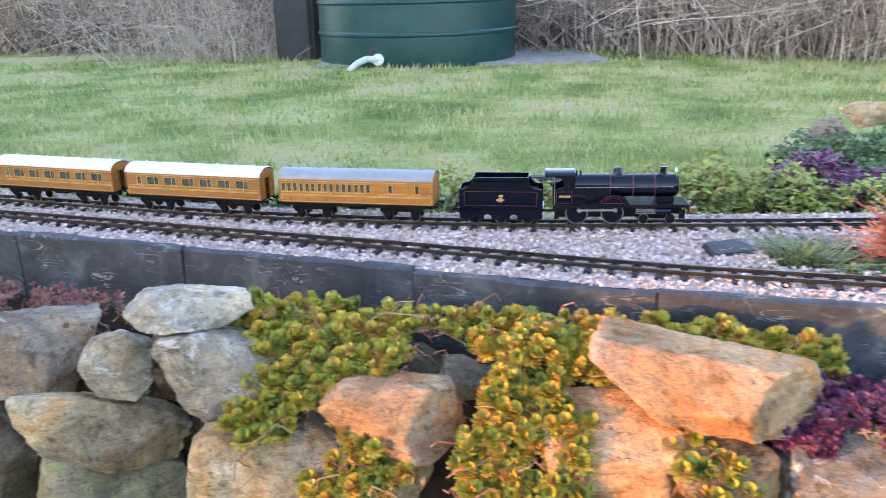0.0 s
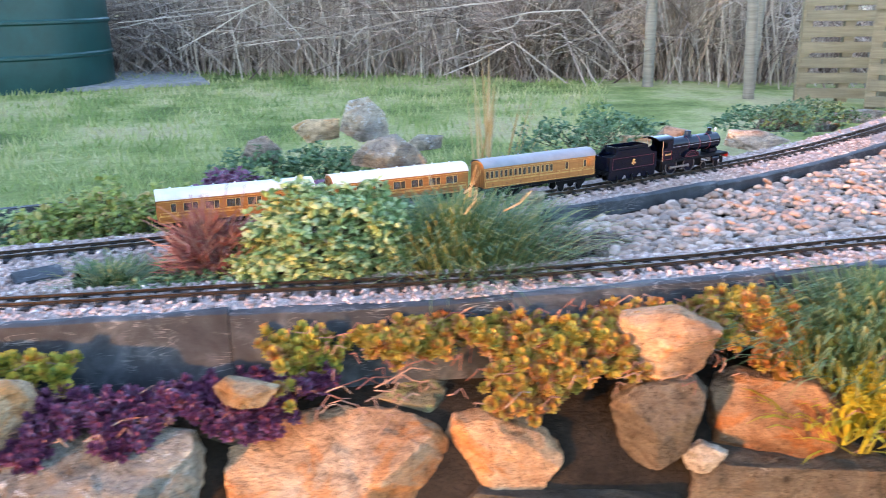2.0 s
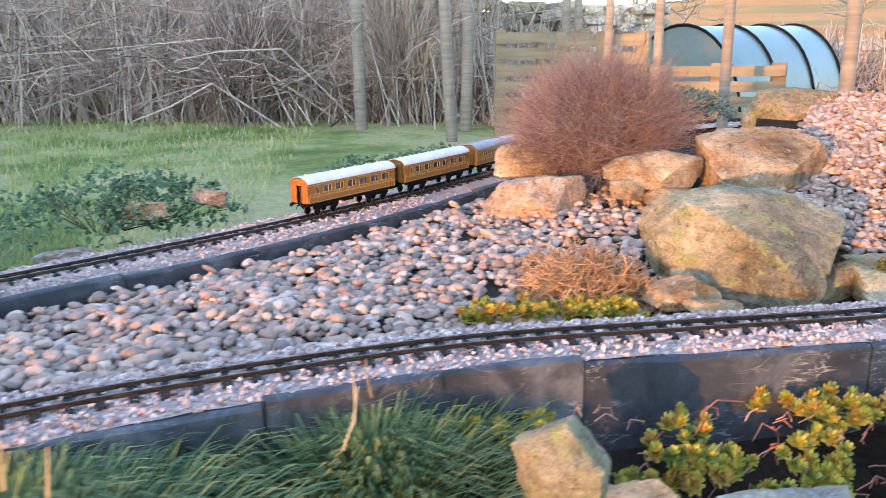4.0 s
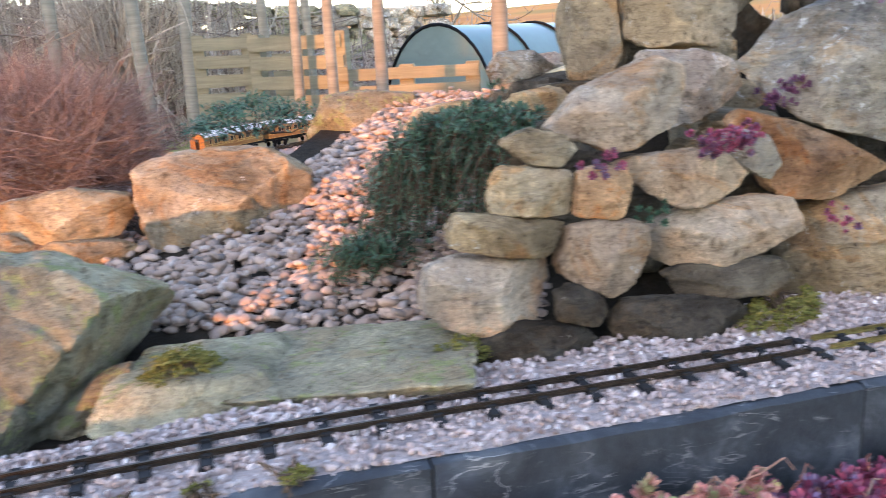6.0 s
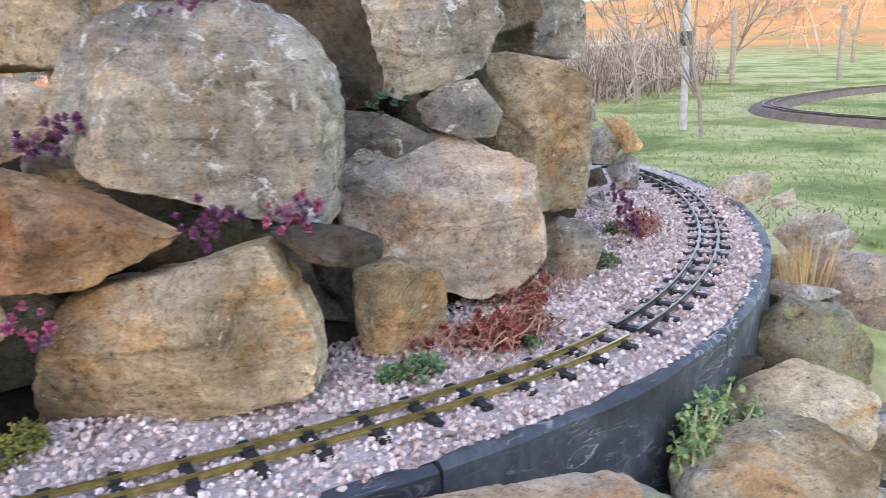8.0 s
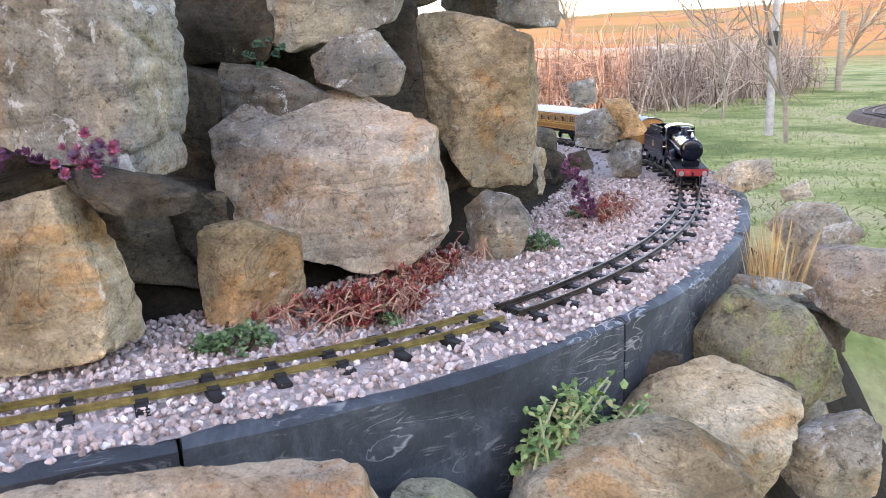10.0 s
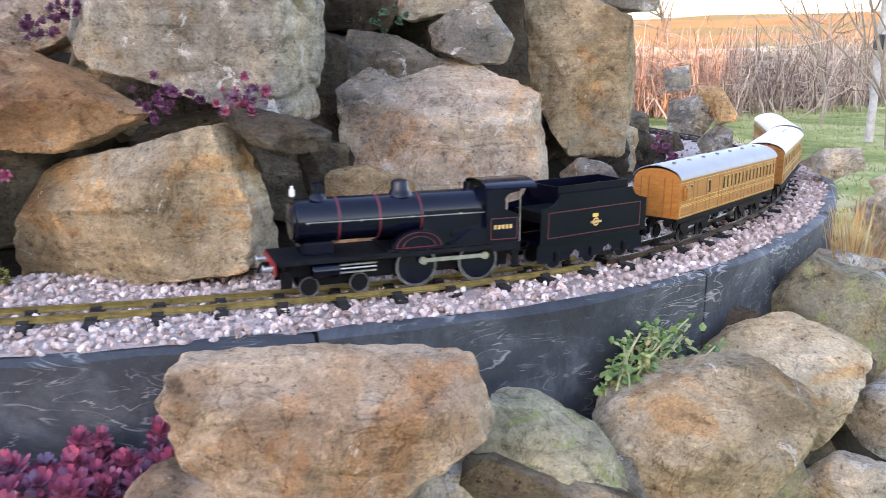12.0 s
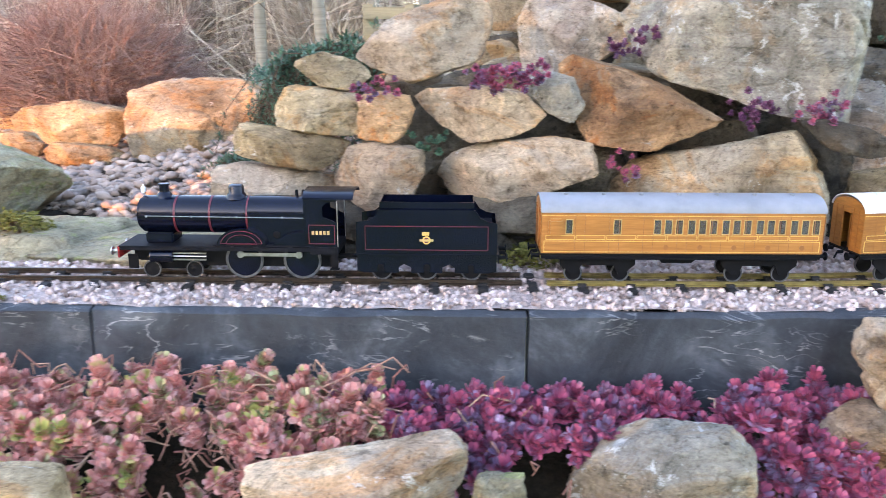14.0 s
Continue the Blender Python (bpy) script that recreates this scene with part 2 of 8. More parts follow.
def slate_mat():
    """Black-painted edging with dusty, scuffed patches and pale scratches."""
    m, nt, p = start("edging", 0.7)
    v = coords(nt)
    col = ramp(nt, tex(nt, 9, 6, 0.7, v, distortion=0.5), [(0.35, (0.012, 0.015, 0.019)), (0.52, (0.032, 0.039, 0.046)), (0.68, (0.095, 0.108, 0.115))])
    mp = nt.nodes.new("ShaderNodeMapping")
    mp.inputs["Scale"].default_value = (9, 9, 34)
    nt.links.new(v, mp.inputs["Vector"])
    scr = ramp(nt, tex(nt, 1.0, 8, 0.8, mp.outputs[0], distortion=1.2), [(0.60, (0, 0, 0)), (0.68, (0.5, 0.5, 0.5))])
    col = mix(nt, scr, col, (0.28, 0.28, 0.27))
    nt.links.new(col, p.inputs["Base Color"])
    line = ramp(nt, tex(nt, 1.0, 3, 0.5, mp.outputs[0], distortion=2.0), [(0.482, (0, 0, 0)), (0.5, (0.75, 0.75, 0.75)), (0.518, (0, 0, 0))])
    where = ramp(nt, tex(nt, 11, 3, 0.6, v), [(0.5, (0, 0, 0)), (0.62, (1, 1, 1))])
    col = mix(nt, mix(nt, 1.0, line, where, "MULTIPLY"), col, (0.36, 0.36, 0.35))
    nt.links.new(col, p.inputs["Base Color"])
    nt.links.new(bump(nt, tex(nt, 40, 6, 0.7, v), 0.6, 0.006), p.inputs["Normal"])
    return m


# grey of the unseen walls added to block the sun
MAT_SUN_BLOCK = plain("sun_block_render", (0.26, 0.24, 0.21), 0.9, 0, 0.15, 3)
for ob in SUN_BLOCKERS:
    ob.data.materials.append(MAT_SUN_BLOCK)
MAT_LAWN = ground_mat()
MAT_SOIL = soil_mat("soil", (0.012, 0.009, 0.006), (0.045, 0.034, 0.023))
MAT_BED = soil_mat("ballast_bed", (0.30, 0.235, 0.21), (0.50, 0.42, 0.385))
MAT_SLATE = slate_mat()
MAT_BALLAST = island_mat("ballast", [(0, (0.22, 0.15, 0.125)), (0.25, (0.46, 0.345, 0.30)), (0.5, (0.64, 0.52, 0.47)), (0.7, (0.32, 0.255, 0.23)), (0.85, (0.55, 0.42, 0.37)), (1, (0.78, 0.71, 0.66))], 0.9, 0.5)
MAT_PEBBLE = island_mat("pebble", [(0, (0.27, 0.18, 0.13)), (0.3, (0.41, 0.29, 0.22)), (0.55, (0.18, 0.15, 0.13)), (0.75, (0.50, 0.35, 0.26)), (1, (0.48, 0.40, 0.34))], 0.75, 0.3)
MAT_SLEEPER = plain("sleeper", (0.012, 0.011, 0.0105), 0.75, 0, 0.3, 80)
MAT_RAIL = plain("rail", (0.10, 0.075, 0.055), 0.38, 0.9, 0.2, 90)
MAT_BRASS = plain("brass_rail", (0.40, 0.32, 0.13), 0.35, 0.9, 0.2, 90)
MAT_BLACK = plain("black_paint", (0.002, 0.0036, 0.011), 0.16, 0, 0.2, 50, 0.0, 0.03)
MAT_UNDER = plain("black_underframe", (0.005, 0.005, 0.006), 0.6, 0, 0.2, 90)
MAT_PLATE = plain("dusty_black_plate", (0.006, 0.007, 0.010), 0.6, 0, 0.3, 90)
for mt, gloss in ((MAT_BLACK, 0.32), (MAT_UNDER, 0.12), (MAT_PLATE, 0.12)):
    mt.node_tree.nodes["Principled BSDF"].inputs["Specular IOR Level"].default_value = gloss
MAT_RED = plain("red_lining", (0.11, 0.009, 0.016), 0.45)
MAT_BEAM = plain("red_buffer_beam", (0.28, 0.018, 0.018), 0.4)
MAT_STEEL = plain("bright_steel", (0.5, 0.5, 0.49), 0.3, 0.95, 0.15, 120)
MAT_WHITE = plain("white_paint", (0.75, 0.74, 0.71), 0.45, 0, 0.08)
MAT_ROOFW = plain("white_roof", (0.60, 0.59, 0.57), 0.5, 0, 0.1, 30)
MAT_ROOFG = plain("grey_roof", (0.22, 0.23, 0.245), 0.45, 0, 0.1, 30)
MAT_GOLD = plain("gold_line", (0.62, 0.38, 0.10), 0.4)
MAT_CREAM = plain("pale_gilt", (0.50, 0.33, 0.12), 0.5)
MAT_DARKIN = plain("dark_inside", (0.01, 0.008, 0.006), 0.8)


def teak_mat(name, a, b, c):
    m, nt, p = start(name, 0.35)
    v = coords(nt)
    mp = nt.nodes.new("ShaderNodeMapping")
    mp.inputs["Scale"].default_value = (18, 60, 260)
    nt.links.new(v, mp.inputs["Vector"])
    g = tex(nt, 1.0, 6, 0.65, mp.outputs[0], distortion=0.6)
    col = ramp(nt, g, [(0.3, a), (0.52, b), (0.7, c)])
    nt.links.new(col, p.inputs["Base Color"])
    p.inputs["Coat Weight"].default_value = 0.3
    return m


MAT_TEAK = teak_mat("teak", (0.25, 0.092, 0.018), (0.36, 0.14, 0.03), (0.44, 0.185, 0.047))
MAT_TEAK2 = teak_mat("brown_teak", (0.19, 0.07, 0.014), (0.28, 0.108, 0.023), (0.34, 0.145, 0.036))
MAT_TEAKD = plain("dark_teak", (0.27, 0.10, 0.025), 0.4)


def glass_mat(name="carriage_glass", tint=(0.35, 0.37, 0.36)):
    m, nt, p = start(name, 0.06)
    p.inputs["Base Color"].default_value = (*tint, 1)
    p.inputs["Transmission Weight"].default_value = 0.85
    p.inputs["IOR"].default_value = 1.45
    return m


MAT_GLASS = glass_mat()


# ---- building blocks ----
def part(name, bm, material, parent, label=""):
    """Links a bmesh as one mesh object under a thing or a part."""
    me = bpy.data.meshes.new(name)
    bm.to_mesh(me)
    bm.free()
    for mt in material if isinstance(material, (list, tuple)) else [material]:
        me.materials.append(mt)
    ob = new(name, me)
    if parent:
        ob.parent = parent
    return tagged(ob, label)


def smooth(ob, angle=40):
    me = ob.data
    me.shade_smooth()
    me.set_sharp_from_angle(angle=radians(angle))
    return ob


def box(bm, x, y, z, w, d, h, bevel=0.0, rot=None):
    """A box by its middle and size, into bm."""
    m = Matrix.Translation((x, y, z)) @ (rot or Matrix()) @ Matrix.Diagonal((w, d, h, 1))
    geo = bmesh.ops.create_cube(bm, size=1, matrix=m)
    if bevel:
        edges = list({e for v in geo["verts"] for e in v.link_edges})
        bmesh.ops.bevel(bm, geom=edges, offset=bevel, segments=2, affect="EDGES", clamp_overlap=True)
    return geo["verts"]


def rod(bm, a, b, r1, r2=None, seg=12, caps=True):
    a, b = Vector(a), Vector(b)
    m = Matrix.Translation((a + b) / 2) @ (b - a).to_track_quat("Z", "Y").to_matrix().to_4x4()
    return bmesh.ops.create_cone(bm, cap_ends=caps, segments=seg, radius1=r1, radius2=r1 if r2 is None else r2, depth=(b - a).length, matrix=m)["verts"]


def lathe(bm, rings, seg=20, m=None):
    """Rings of (radius, height) turned about z."""
    m = m or Matrix()
    rows = []
    for r, h in rings:
        rows.append([bm.verts.new(m @ Vector((r * math.cos(k * math.tau / seg), r * math.sin(k * math.tau / seg), h))) for k in range(seg)])
    for a, b in zip(rows, rows[1:]):
        for k in range(seg):
            bm.faces.new((a[k], a[(k + 1) % seg], b[(k + 1) % seg], b[k]))
    bm.faces.new(list(reversed(rows[0])))
    bm.faces.new(rows[-1])


def prism(bm, outline, y0, y1):
    """An outline of (x, z) drawn out from y0 to y1."""
    a = [bm.verts.new((x, y0, z)) for x, z in outline]
    b = [bm.verts.new((x, y1, z)) for x, z in outline]
    n = len(outline)
    bm.faces.new(a)
    bm.faces.new(list(reversed(b)))
    for k in range(n):
        bm.faces.new((a[k], b[k], b[(k + 1) % n], a[(k + 1) % n]))
    bmesh.ops.recalc_face_normals(bm, faces=bm.faces)


class Bulk:
    """Many small pieces joined into one mesh."""

    def __init__(self):
        self.v, self.f, self.n = [], [], 0

    def add(self, verts, faces):
        self.v.append(np.asarray(verts, float))
        self.f.extend([tuple(i + self.n for i in face) for face in faces])
        self.n += len(verts)

    def make(self, name, material, parent=None, shade=False):
        me = bpy.data.meshes.new(name)
        me.from_pydata(np.concatenate(self.v).tolist(), [], self.f)
        me.materials.append(material)
        if shade:
            me.shade_smooth()
        ob = new(name, me)
        if parent:
            ob.parent = parent
        return ob


def turn(rng):
    q, _ = np.linalg.qr(rng.normal(size=(3, 3)))
    return q


def blob_shape(seed, level=1):
    """A small rounded chip: vertices and faces."""
    bm = bmesh.new()
    bmesh.ops.create_icosphere(bm, subdivisions=level, radius=1)
    rng = np.random.default_rng(seed)
    v = np.array([x.co[:] for x in bm.verts])
    v = v * (1 + 0.22 * rng.normal(size=(len(v), 1)).clip(-1, 1))
    fs = [[x.index for x in fc.verts] for fc in bm.faces]
    bm.free()
    return v, fs


CHIPS = [blob_shape(k) for k in range(8)]


def tube(points, r0, r1, sides=3):
    """A tapered twig through points: vertices and faces."""
    p = np.asarray(points, float)
    d = np.gradient(p, axis=0)
    d /= np.linalg.norm(d, axis=1, keepdims=True) + 1e-9
    ref = np.array([0.3, 0.2, 1.0]) if abs(d[0][2]) < 0.9 else np.array([1.0, 0.1, 0])
    u = np.cross(d, ref)
    u /= np.linalg.norm(u, axis=1, keepdims=True) + 1e-9
    w = np.cross(d, u)
    r = np.linspace(r0, r1, len(p))[:, None]
    rings = [p + r * (u * math.cos(k * math.tau / sides) + w * math.sin(k * math.tau / sides)) for k in range(sides)]
    v = np.stack(rings, 1).reshape(-1, 3)
    fs = [(i * sides + k, i * sides + (k + 1) % sides, (i + 1) * sides + (k + 1) % sides, (i + 1) * sides + k) for i in range(len(p) - 1) for k in range(sides)]
    return v, fs


# ---- the line of the track ----
KNOTS = [(-2.6, 2.16), (-1.0, 1.69), (-0.4, 1.505), (0.15, 1.395), (0.6, 1.36), (1.15, 1.345), (1.8, 1.39), (2.42, 1.5), (2.8, 1.6), (3.2, 1.745), (3.75, 1.98),
         (4.4, 2.32), (5.0, 2.54), (5.6, 2.56), (6.1, 2.33), (6.45, 1.9), (6.52, 1.4), (6.42, 0.95), (6.26, 0.55), (6.06, 0.26), (5.84, 0.05), (5.56, -0.12), (5.29, -0.225),
         (5.0, -0.28), (4.74, -0.268), (4.44, -0.175), (4.13, -0.035), (3.84, 0.105), (3.51, 0.265), (3.22, 0.385), (2.98, 0.495), (2.63, 0.645), (2.2, 0.74), (1.77, 0.79),
         (1.33, 0.862), (0.94, 0.965), (0.5, 1.075), (0.11, 1.205), (-0.36, 1.355), (-0.92, 1.535), (-2.6, 2.05)]


def spline(knots, step=0.01):
    """A smooth curve through the knots, in even steps."""
    k = np.array(knots, float)
    k = np.vstack([2 * k[0] - k[1], k, 2 * k[-1] - k[-2]])
    out = []
    for i in range(1, len(k) - 2):
        p0, p1, p2, p3 = k[i - 1], k[i], k[i + 1], k[i + 2]
        for t in np.linspace(0, 1, 60, endpoint=False):
            out.append(0.5 * ((2 * p1) + (p2 - p0) * t + (2 * p0 - 5 * p1 + 4 * p2 - p3) * t * t + (3 * p1 - p0 - 3 * p2 + p3) * t**3))
    out = np.array(out + [k[-2]])
    for _ in range(12):
        out[1:-1] = (out[:-2] + 2 * out[1:-1] + out[2:]) / 4
    s = np.r_[0, np.cumsum(np.linalg.norm(np.diff(out, axis=0), axis=1))]
    at = np.arange(0, s[-1], step)
    return np.stack([np.interp(at, s, out[:, 0]), np.interp(at, s, out[:, 1])], 1)


LINE = spline(KNOTS)
STEP = 0.01


def on_line(s):
    """The place and heading on the line, s metres from its start."""
    i = np.clip(s / STEP, 0, len(LINE) - 1.001)
    n = int(i)
    p = LINE[n] + (LINE[n + 1] - LINE[n]) * (i - n)
    a, b = LINE[max(0, n - 3)], LINE[min(len(LINE) - 1, n + 4)]
    return p, math.atan2(b[1] - a[1], b[0] - a[0])


def s_of(x, y):
    return float(np.argmin(((LINE - (x, y)) ** 2).sum(1))) * STEP


def offset(s, side):
    """A point beside the line; side to the left of its way is positive."""
    p, a = on_line(s)
    return np.array([p[0] - side * math.sin(a), p[1] + side * math.cos(a)])


def line_distance(x, y):
    return math.sqrt(((LINE[::6] - (x, y)) ** 2).sum(1).min())


# ---- ground: one sheet to the horizon ----
def lift(x, y):
    z = -0.28
    z -= 0.17 * min(1, max(0, (x - 5.5) / 4))
    if y < 1.6 and x < 7:
        front = 1.4 - 0.33 * x if x < 4.4 else -0.05 - 0.05 * (x - 4.4)
        k = min(1, max(0, (front - y) / 0.28))
        z -= 0.38 * k * (1 if x < 5 else max(0.3, 1 - (x - 5) * 0.5))
    r = math.hypot(x, y)
    if r > 60:
        k = min(1, (r - 60) / 500)
        z += 26 * k * k * (0.6 + 0.4 * math.sin(math.atan2(y, x) * 3 + 0.4)) - 2.5 * min(1, (r - 60) / 120) * (1 - k)
    return z + 0.02 * noise.noise((x * 0.8, y * 0.8, 0)) + (0.008 * noise.noise((x * 5, y * 5, 2)) if r < 20 else 0)


def axis():
    a = list(np.arange(-3, 12.01, 0.14))
    step, v = 0.2, 12.0
    while v < 3200:
        v += step
        a.append(v)
        step *= 1.14
    step, v = 0.2, -3.0
    while v > -3200:
        v -= step
        a.insert(0, v)
        step *= 1.2
    return a


AX = axis()
gv = [(x, y, lift(x, y)) for y in AX for x in AX]
gn = len(AX)
gf = [(j * gn + i, j * gn + i + 1, (j + 1) * gn + i + 1, (j + 1) * gn + i) for j in range(gn - 1) for i in range(gn - 1)]
gme = bpy.data.meshes.new("ground")
gme.from_pydata(gv, [], gf)
gme.materials.append(MAT_LAWN)
gme.shade_smooth()
tagged(new("ground", gme), "rough winter lawn with worn patches running out to fields", "ground", kind="structure")


# ---- raised bed that carries the line ----
def bed_height(x, y):
    """Soil inside the loop: level between the lines, a mound under the rockery."""
    d = line_distance(x, y)
    m = 0.36 * math.exp(-(((x - 4.95) / 0.62) ** 2 + ((y - 0.55) / 0.42) ** 2)) + 0.16 * math.exp(-(((x - 4.35) / 0.7) ** 2 + ((y - 1.1) / 0.6) ** 2))
    return -0.05 + m * min(1, max(0, (d - 0.16) / 0.2)) + 0.012 * noise.noise((x * 9, y * 9, 3))


def fill(name, edge_a, edge_b, heights, rows, material, label, category):
    """A sheet between two edges of equal count, with heights by a function."""
    bm = bmesh.new()
    grid = []
    for k in range(rows + 1):
        t = k / rows
        grid.append([bm.verts.new((*(a + (b - a) * t), heights(*(a + (b - a) * t), t))) for a, b in zip(edge_a, edge_b)])
    for a, b in zip(grid, grid[1:]):
        for i in range(len(a) - 1):
            bm.faces.new((a[i], a[i + 1], b[i + 1], b[i]))
    bmesh.ops.recalc_face_normals(bm, faces=bm.faces)
    ob = part(name, bm, material, None, label)
    ob.data.shade_smooth()
    return tagged(ob, category=category, kind="structure")


S_END = (len(LINE) - 2) * STEP
back = [on_line(s)[0] for s in np.linspace(s_of(-2.5, 2.13), s_of(6.5, 1.2), 150)]
front = [on_line(s)[0] for s in np.linspace(S_END - 0.1, s_of(6.5, 1.2), 150)]
fill("garden_bed", back, front, lambda x, y, t: bed_height(x, y), 46, MAT_SOIL, "dark soil of the raised garden bed inside the railway loop", "soil")


def verge(x, y, t):
    return -0.05 - 0.2 * t + 0.015 * noise.noise((x * 6, y * 6, 5))


outer_s = np.linspace(s_of(-2.5, 2.13), s_of(6.5, 1.2), 150)
fill("bank", [offset(s, 0.06) for s in outer_s], [offset(s, float(np.interp(on_line(s)[0][0], [2.6, 4.2], [0.95, 0.4]))) for s in outer_s], verge, 12, MAT_SOIL, "planted soil bank behind the line sloping to the lawn", "soil")
apron_s = np.linspace(s_of(6.5, 1.2), S_END - 0.1, 220)
fill("front_bank", [offset(s, 0.085) for s in apron_s], [offset(s, 0.42) for s in apron_s], lambda x, y, t: -0.15 - 0.42 * t**2 + 0.012 * noise.noise((x * 8, y * 8, 6)), 10, MAT_SOIL, "dark soil behind the loose stone wall", "soil")

# ballast bed and chippings
def inner_edge(s):
    """How far the chippings run in from the line: to the foot of the rocks at the curve."""
    p = on_line(s)[0]
    if p[1] > 0.9 or p[0] < 3.3:
        return 0.1
    return float(np.interp(p[0], [3.3, 3.75, 4.1, 4.5, 5.0, 5.5, 5.9, 6.3], [0.1, 0.13, 0.19, 0.26, 0.32, 0.34, 0.26, 0.12]))


bed_s = np.arange(0.05, S_END, 0.04)
bed_ob = fill("ballast_bed", [offset(s, 0.094) for s in bed_s], [offset(s, -inner_edge(s)) for s in bed_s], lambda x, y, t: -0.012 - 0.012 * max(0, t - 0.75) * 4 + 0.004 * noise.noise((x * 40, y * 40, 1)), 10, MAT_BED, "pale pink stone chippings under the track", "ballast")
rng = np.random.default_rng(5)
chips = Bulk()
for s in np.arange(0.05, S_END, 0.01):
    p = on_line(s)[0]
    near = 3.0 < p[0] < 5.9 and p[1] < 0.6
    wide = inner_edge(s)
    for _ in range(int(38 * (wide + 0.083) / 0.183) if near else (26 if p[1] < 1.9 and p[0] < 3.2 else 3)):
        side = rng.uniform(-wide, 0.092)
        q = offset(s + rng.uniform(0, 0.01), side)
        r = rng.uniform(0.0026, 0.0048)
        v, fs = CHIPS[rng.integers(8)]
        z = -0.012 - 0.012 * max(0, (-side - wide + 0.04) / 0.04) + rng.uniform(-0.002, 0.004)
        chips.add((v * (r * rng.uniform(0.7, 1.25), r, r * 0.75)) @ turn(rng).T + (*q, z), fs)
upper, lower = LINE[: int(s_of(1.2, 1.345) / STEP)], LINE[int(s_of(1.33, 0.862) / STEP):][::-1]
wedge_x = np.linspace(-2.4, 0.68, 80)
wedge_a = [np.array([x, np.interp(x, upper[:, 0], upper[:, 1]) - 0.06]) for x in wedge_x]
wedge_b = [np.array([x, np.interp(x, lower[:, 0], lower[:, 1]) + 0.06]) for x in wedge_x]
fill("ballast_wedge", wedge_a, wedge_b, lambda x, y, t: -0.014 + 0.004 * noise.noise((x * 40, y * 40, 1)), 8, MAT_BED, "pale stone chippings between the two lines where they meet", "ballast")
for _ in range(5200):
    k = rng.uniform(0, 1) ** 0.6 * 78.9
    a, b = wedge_a[int(k)], wedge_b[int(k)]
    r = rng.uniform(0.0026, 0.0048)
    v, fs = CHIPS[rng.integers(8)]
    q = a + (b - a) * rng.uniform() + (rng.uniform(0, 0.04), 0)
    chips.add((v * (r * rng.uniform(0.7, 1.25), r, r * 0.75)) @ turn(rng).T + (*q, -0.013 + rng.uniform(-0.002, 0.003)), fs)
tagged(chips.make("ballast_chippings", MAT_BALLAST), "loose pink and white stone chippings along the track", "ballast", kind="stuff")

# rails and sleepers
track = tagged(new("railway_track"), "narrow model railway track on dark sleepers in pale ballast", "track")


def rail(side, s0, s1, material, name):
    bm = bmesh.new()
    prof = [(-0.0032, -0.0062), (0.0032, -0.0062), (0.0032, -0.0052), (0.0009, -0.0045), (0.0009, -0.0018), (0.0016, -0.0012), (0.0016, 0), (-0.0016, 0), (-0.0016, -0.0012), (-0.0009, -0.0018), (-0.0009, -0.0045), (-0.0032, -0.0052)]
    last = None
    for s in np.arange(s0, s1, 0.03):
        p, a = on_line(s)
        ring = [bm.verts.new((p[0] - (side + u) * math.sin(a), p[1] + (side + u) * math.cos(a), z)) for u, z in prof]
        if last:
            for k in range(len(prof)):
                bm.faces.new((last[k], last[(k + 1) % 12], ring[(k + 1) % 12], ring[k]))
        last = ring
    bmesh.ops.recalc_face_normals(bm, faces=bm.faces)
    part(name, bm, material, track)


sb0, sb1 = s_of(4.86, -0.28), s_of(4.1, -0.02)
for side in (-0.0168, 0.0168):
    rail(side, 0.05, sb0, MAT_RAIL, "rail")
    rail(side, sb0 + 0.002, sb1, MAT_BRASS, "rail")
    rail(side, sb1 + 0.002, S_END, MAT_RAIL, "rail")

bm = bmesh.new()
box(bm, 0, 0, -0.0105, 0.0135, 0.078, 0.0085, 0.0015)
for side in (-0.0168, 0.0168):
    box(bm, 0, side, -0.0048, 0.011, 0.012, 0.003)
sleeper = part("sleeper", bm, MAT_SLEEPER, track)
spots = []
s = 0.06
while s < S_END - 0.05:
    p, a = on_line(s)
    spots.append((s, p, a))
    wide = p[1] < 0.62 and p[0] > 3.15
    s += 0.06 if wide else 0.04
near = sorted(spots, key=lambda q: abs(q[1][0] - 4.4) + 1.2 * abs(q[1][1] + 0.1))[:280]
near_s = {q[0] for q in near}
first = True
for s, p, a in near:
    ob = sleeper if first else new("sleeper", sleeper.data)
    first = False
    ob.parent = track
    ob.matrix_basis = Matrix.Translation((*p, 0)) @ Matrix.Rotation(a + random.uniform(-0.03, 0.03), 4, "Z")
sv = np.array([v.co[:] for v in sleeper.data.vertices])
sf = [tuple(f.vertices) for f in sleeper.data.polygons]
rest = Bulk()
for s, p, a in spots:
    if s not in near_s:
        c, d = math.cos(a), math.sin(a)
        rest.add(sv @ np.array([[c, d, 0], [-d, c, 0], [0, 0, 1]]) + (*p, 0), sf)
tagged(rest.make("far_sleeper", MAT_SLEEPER, track), kind="stuff")


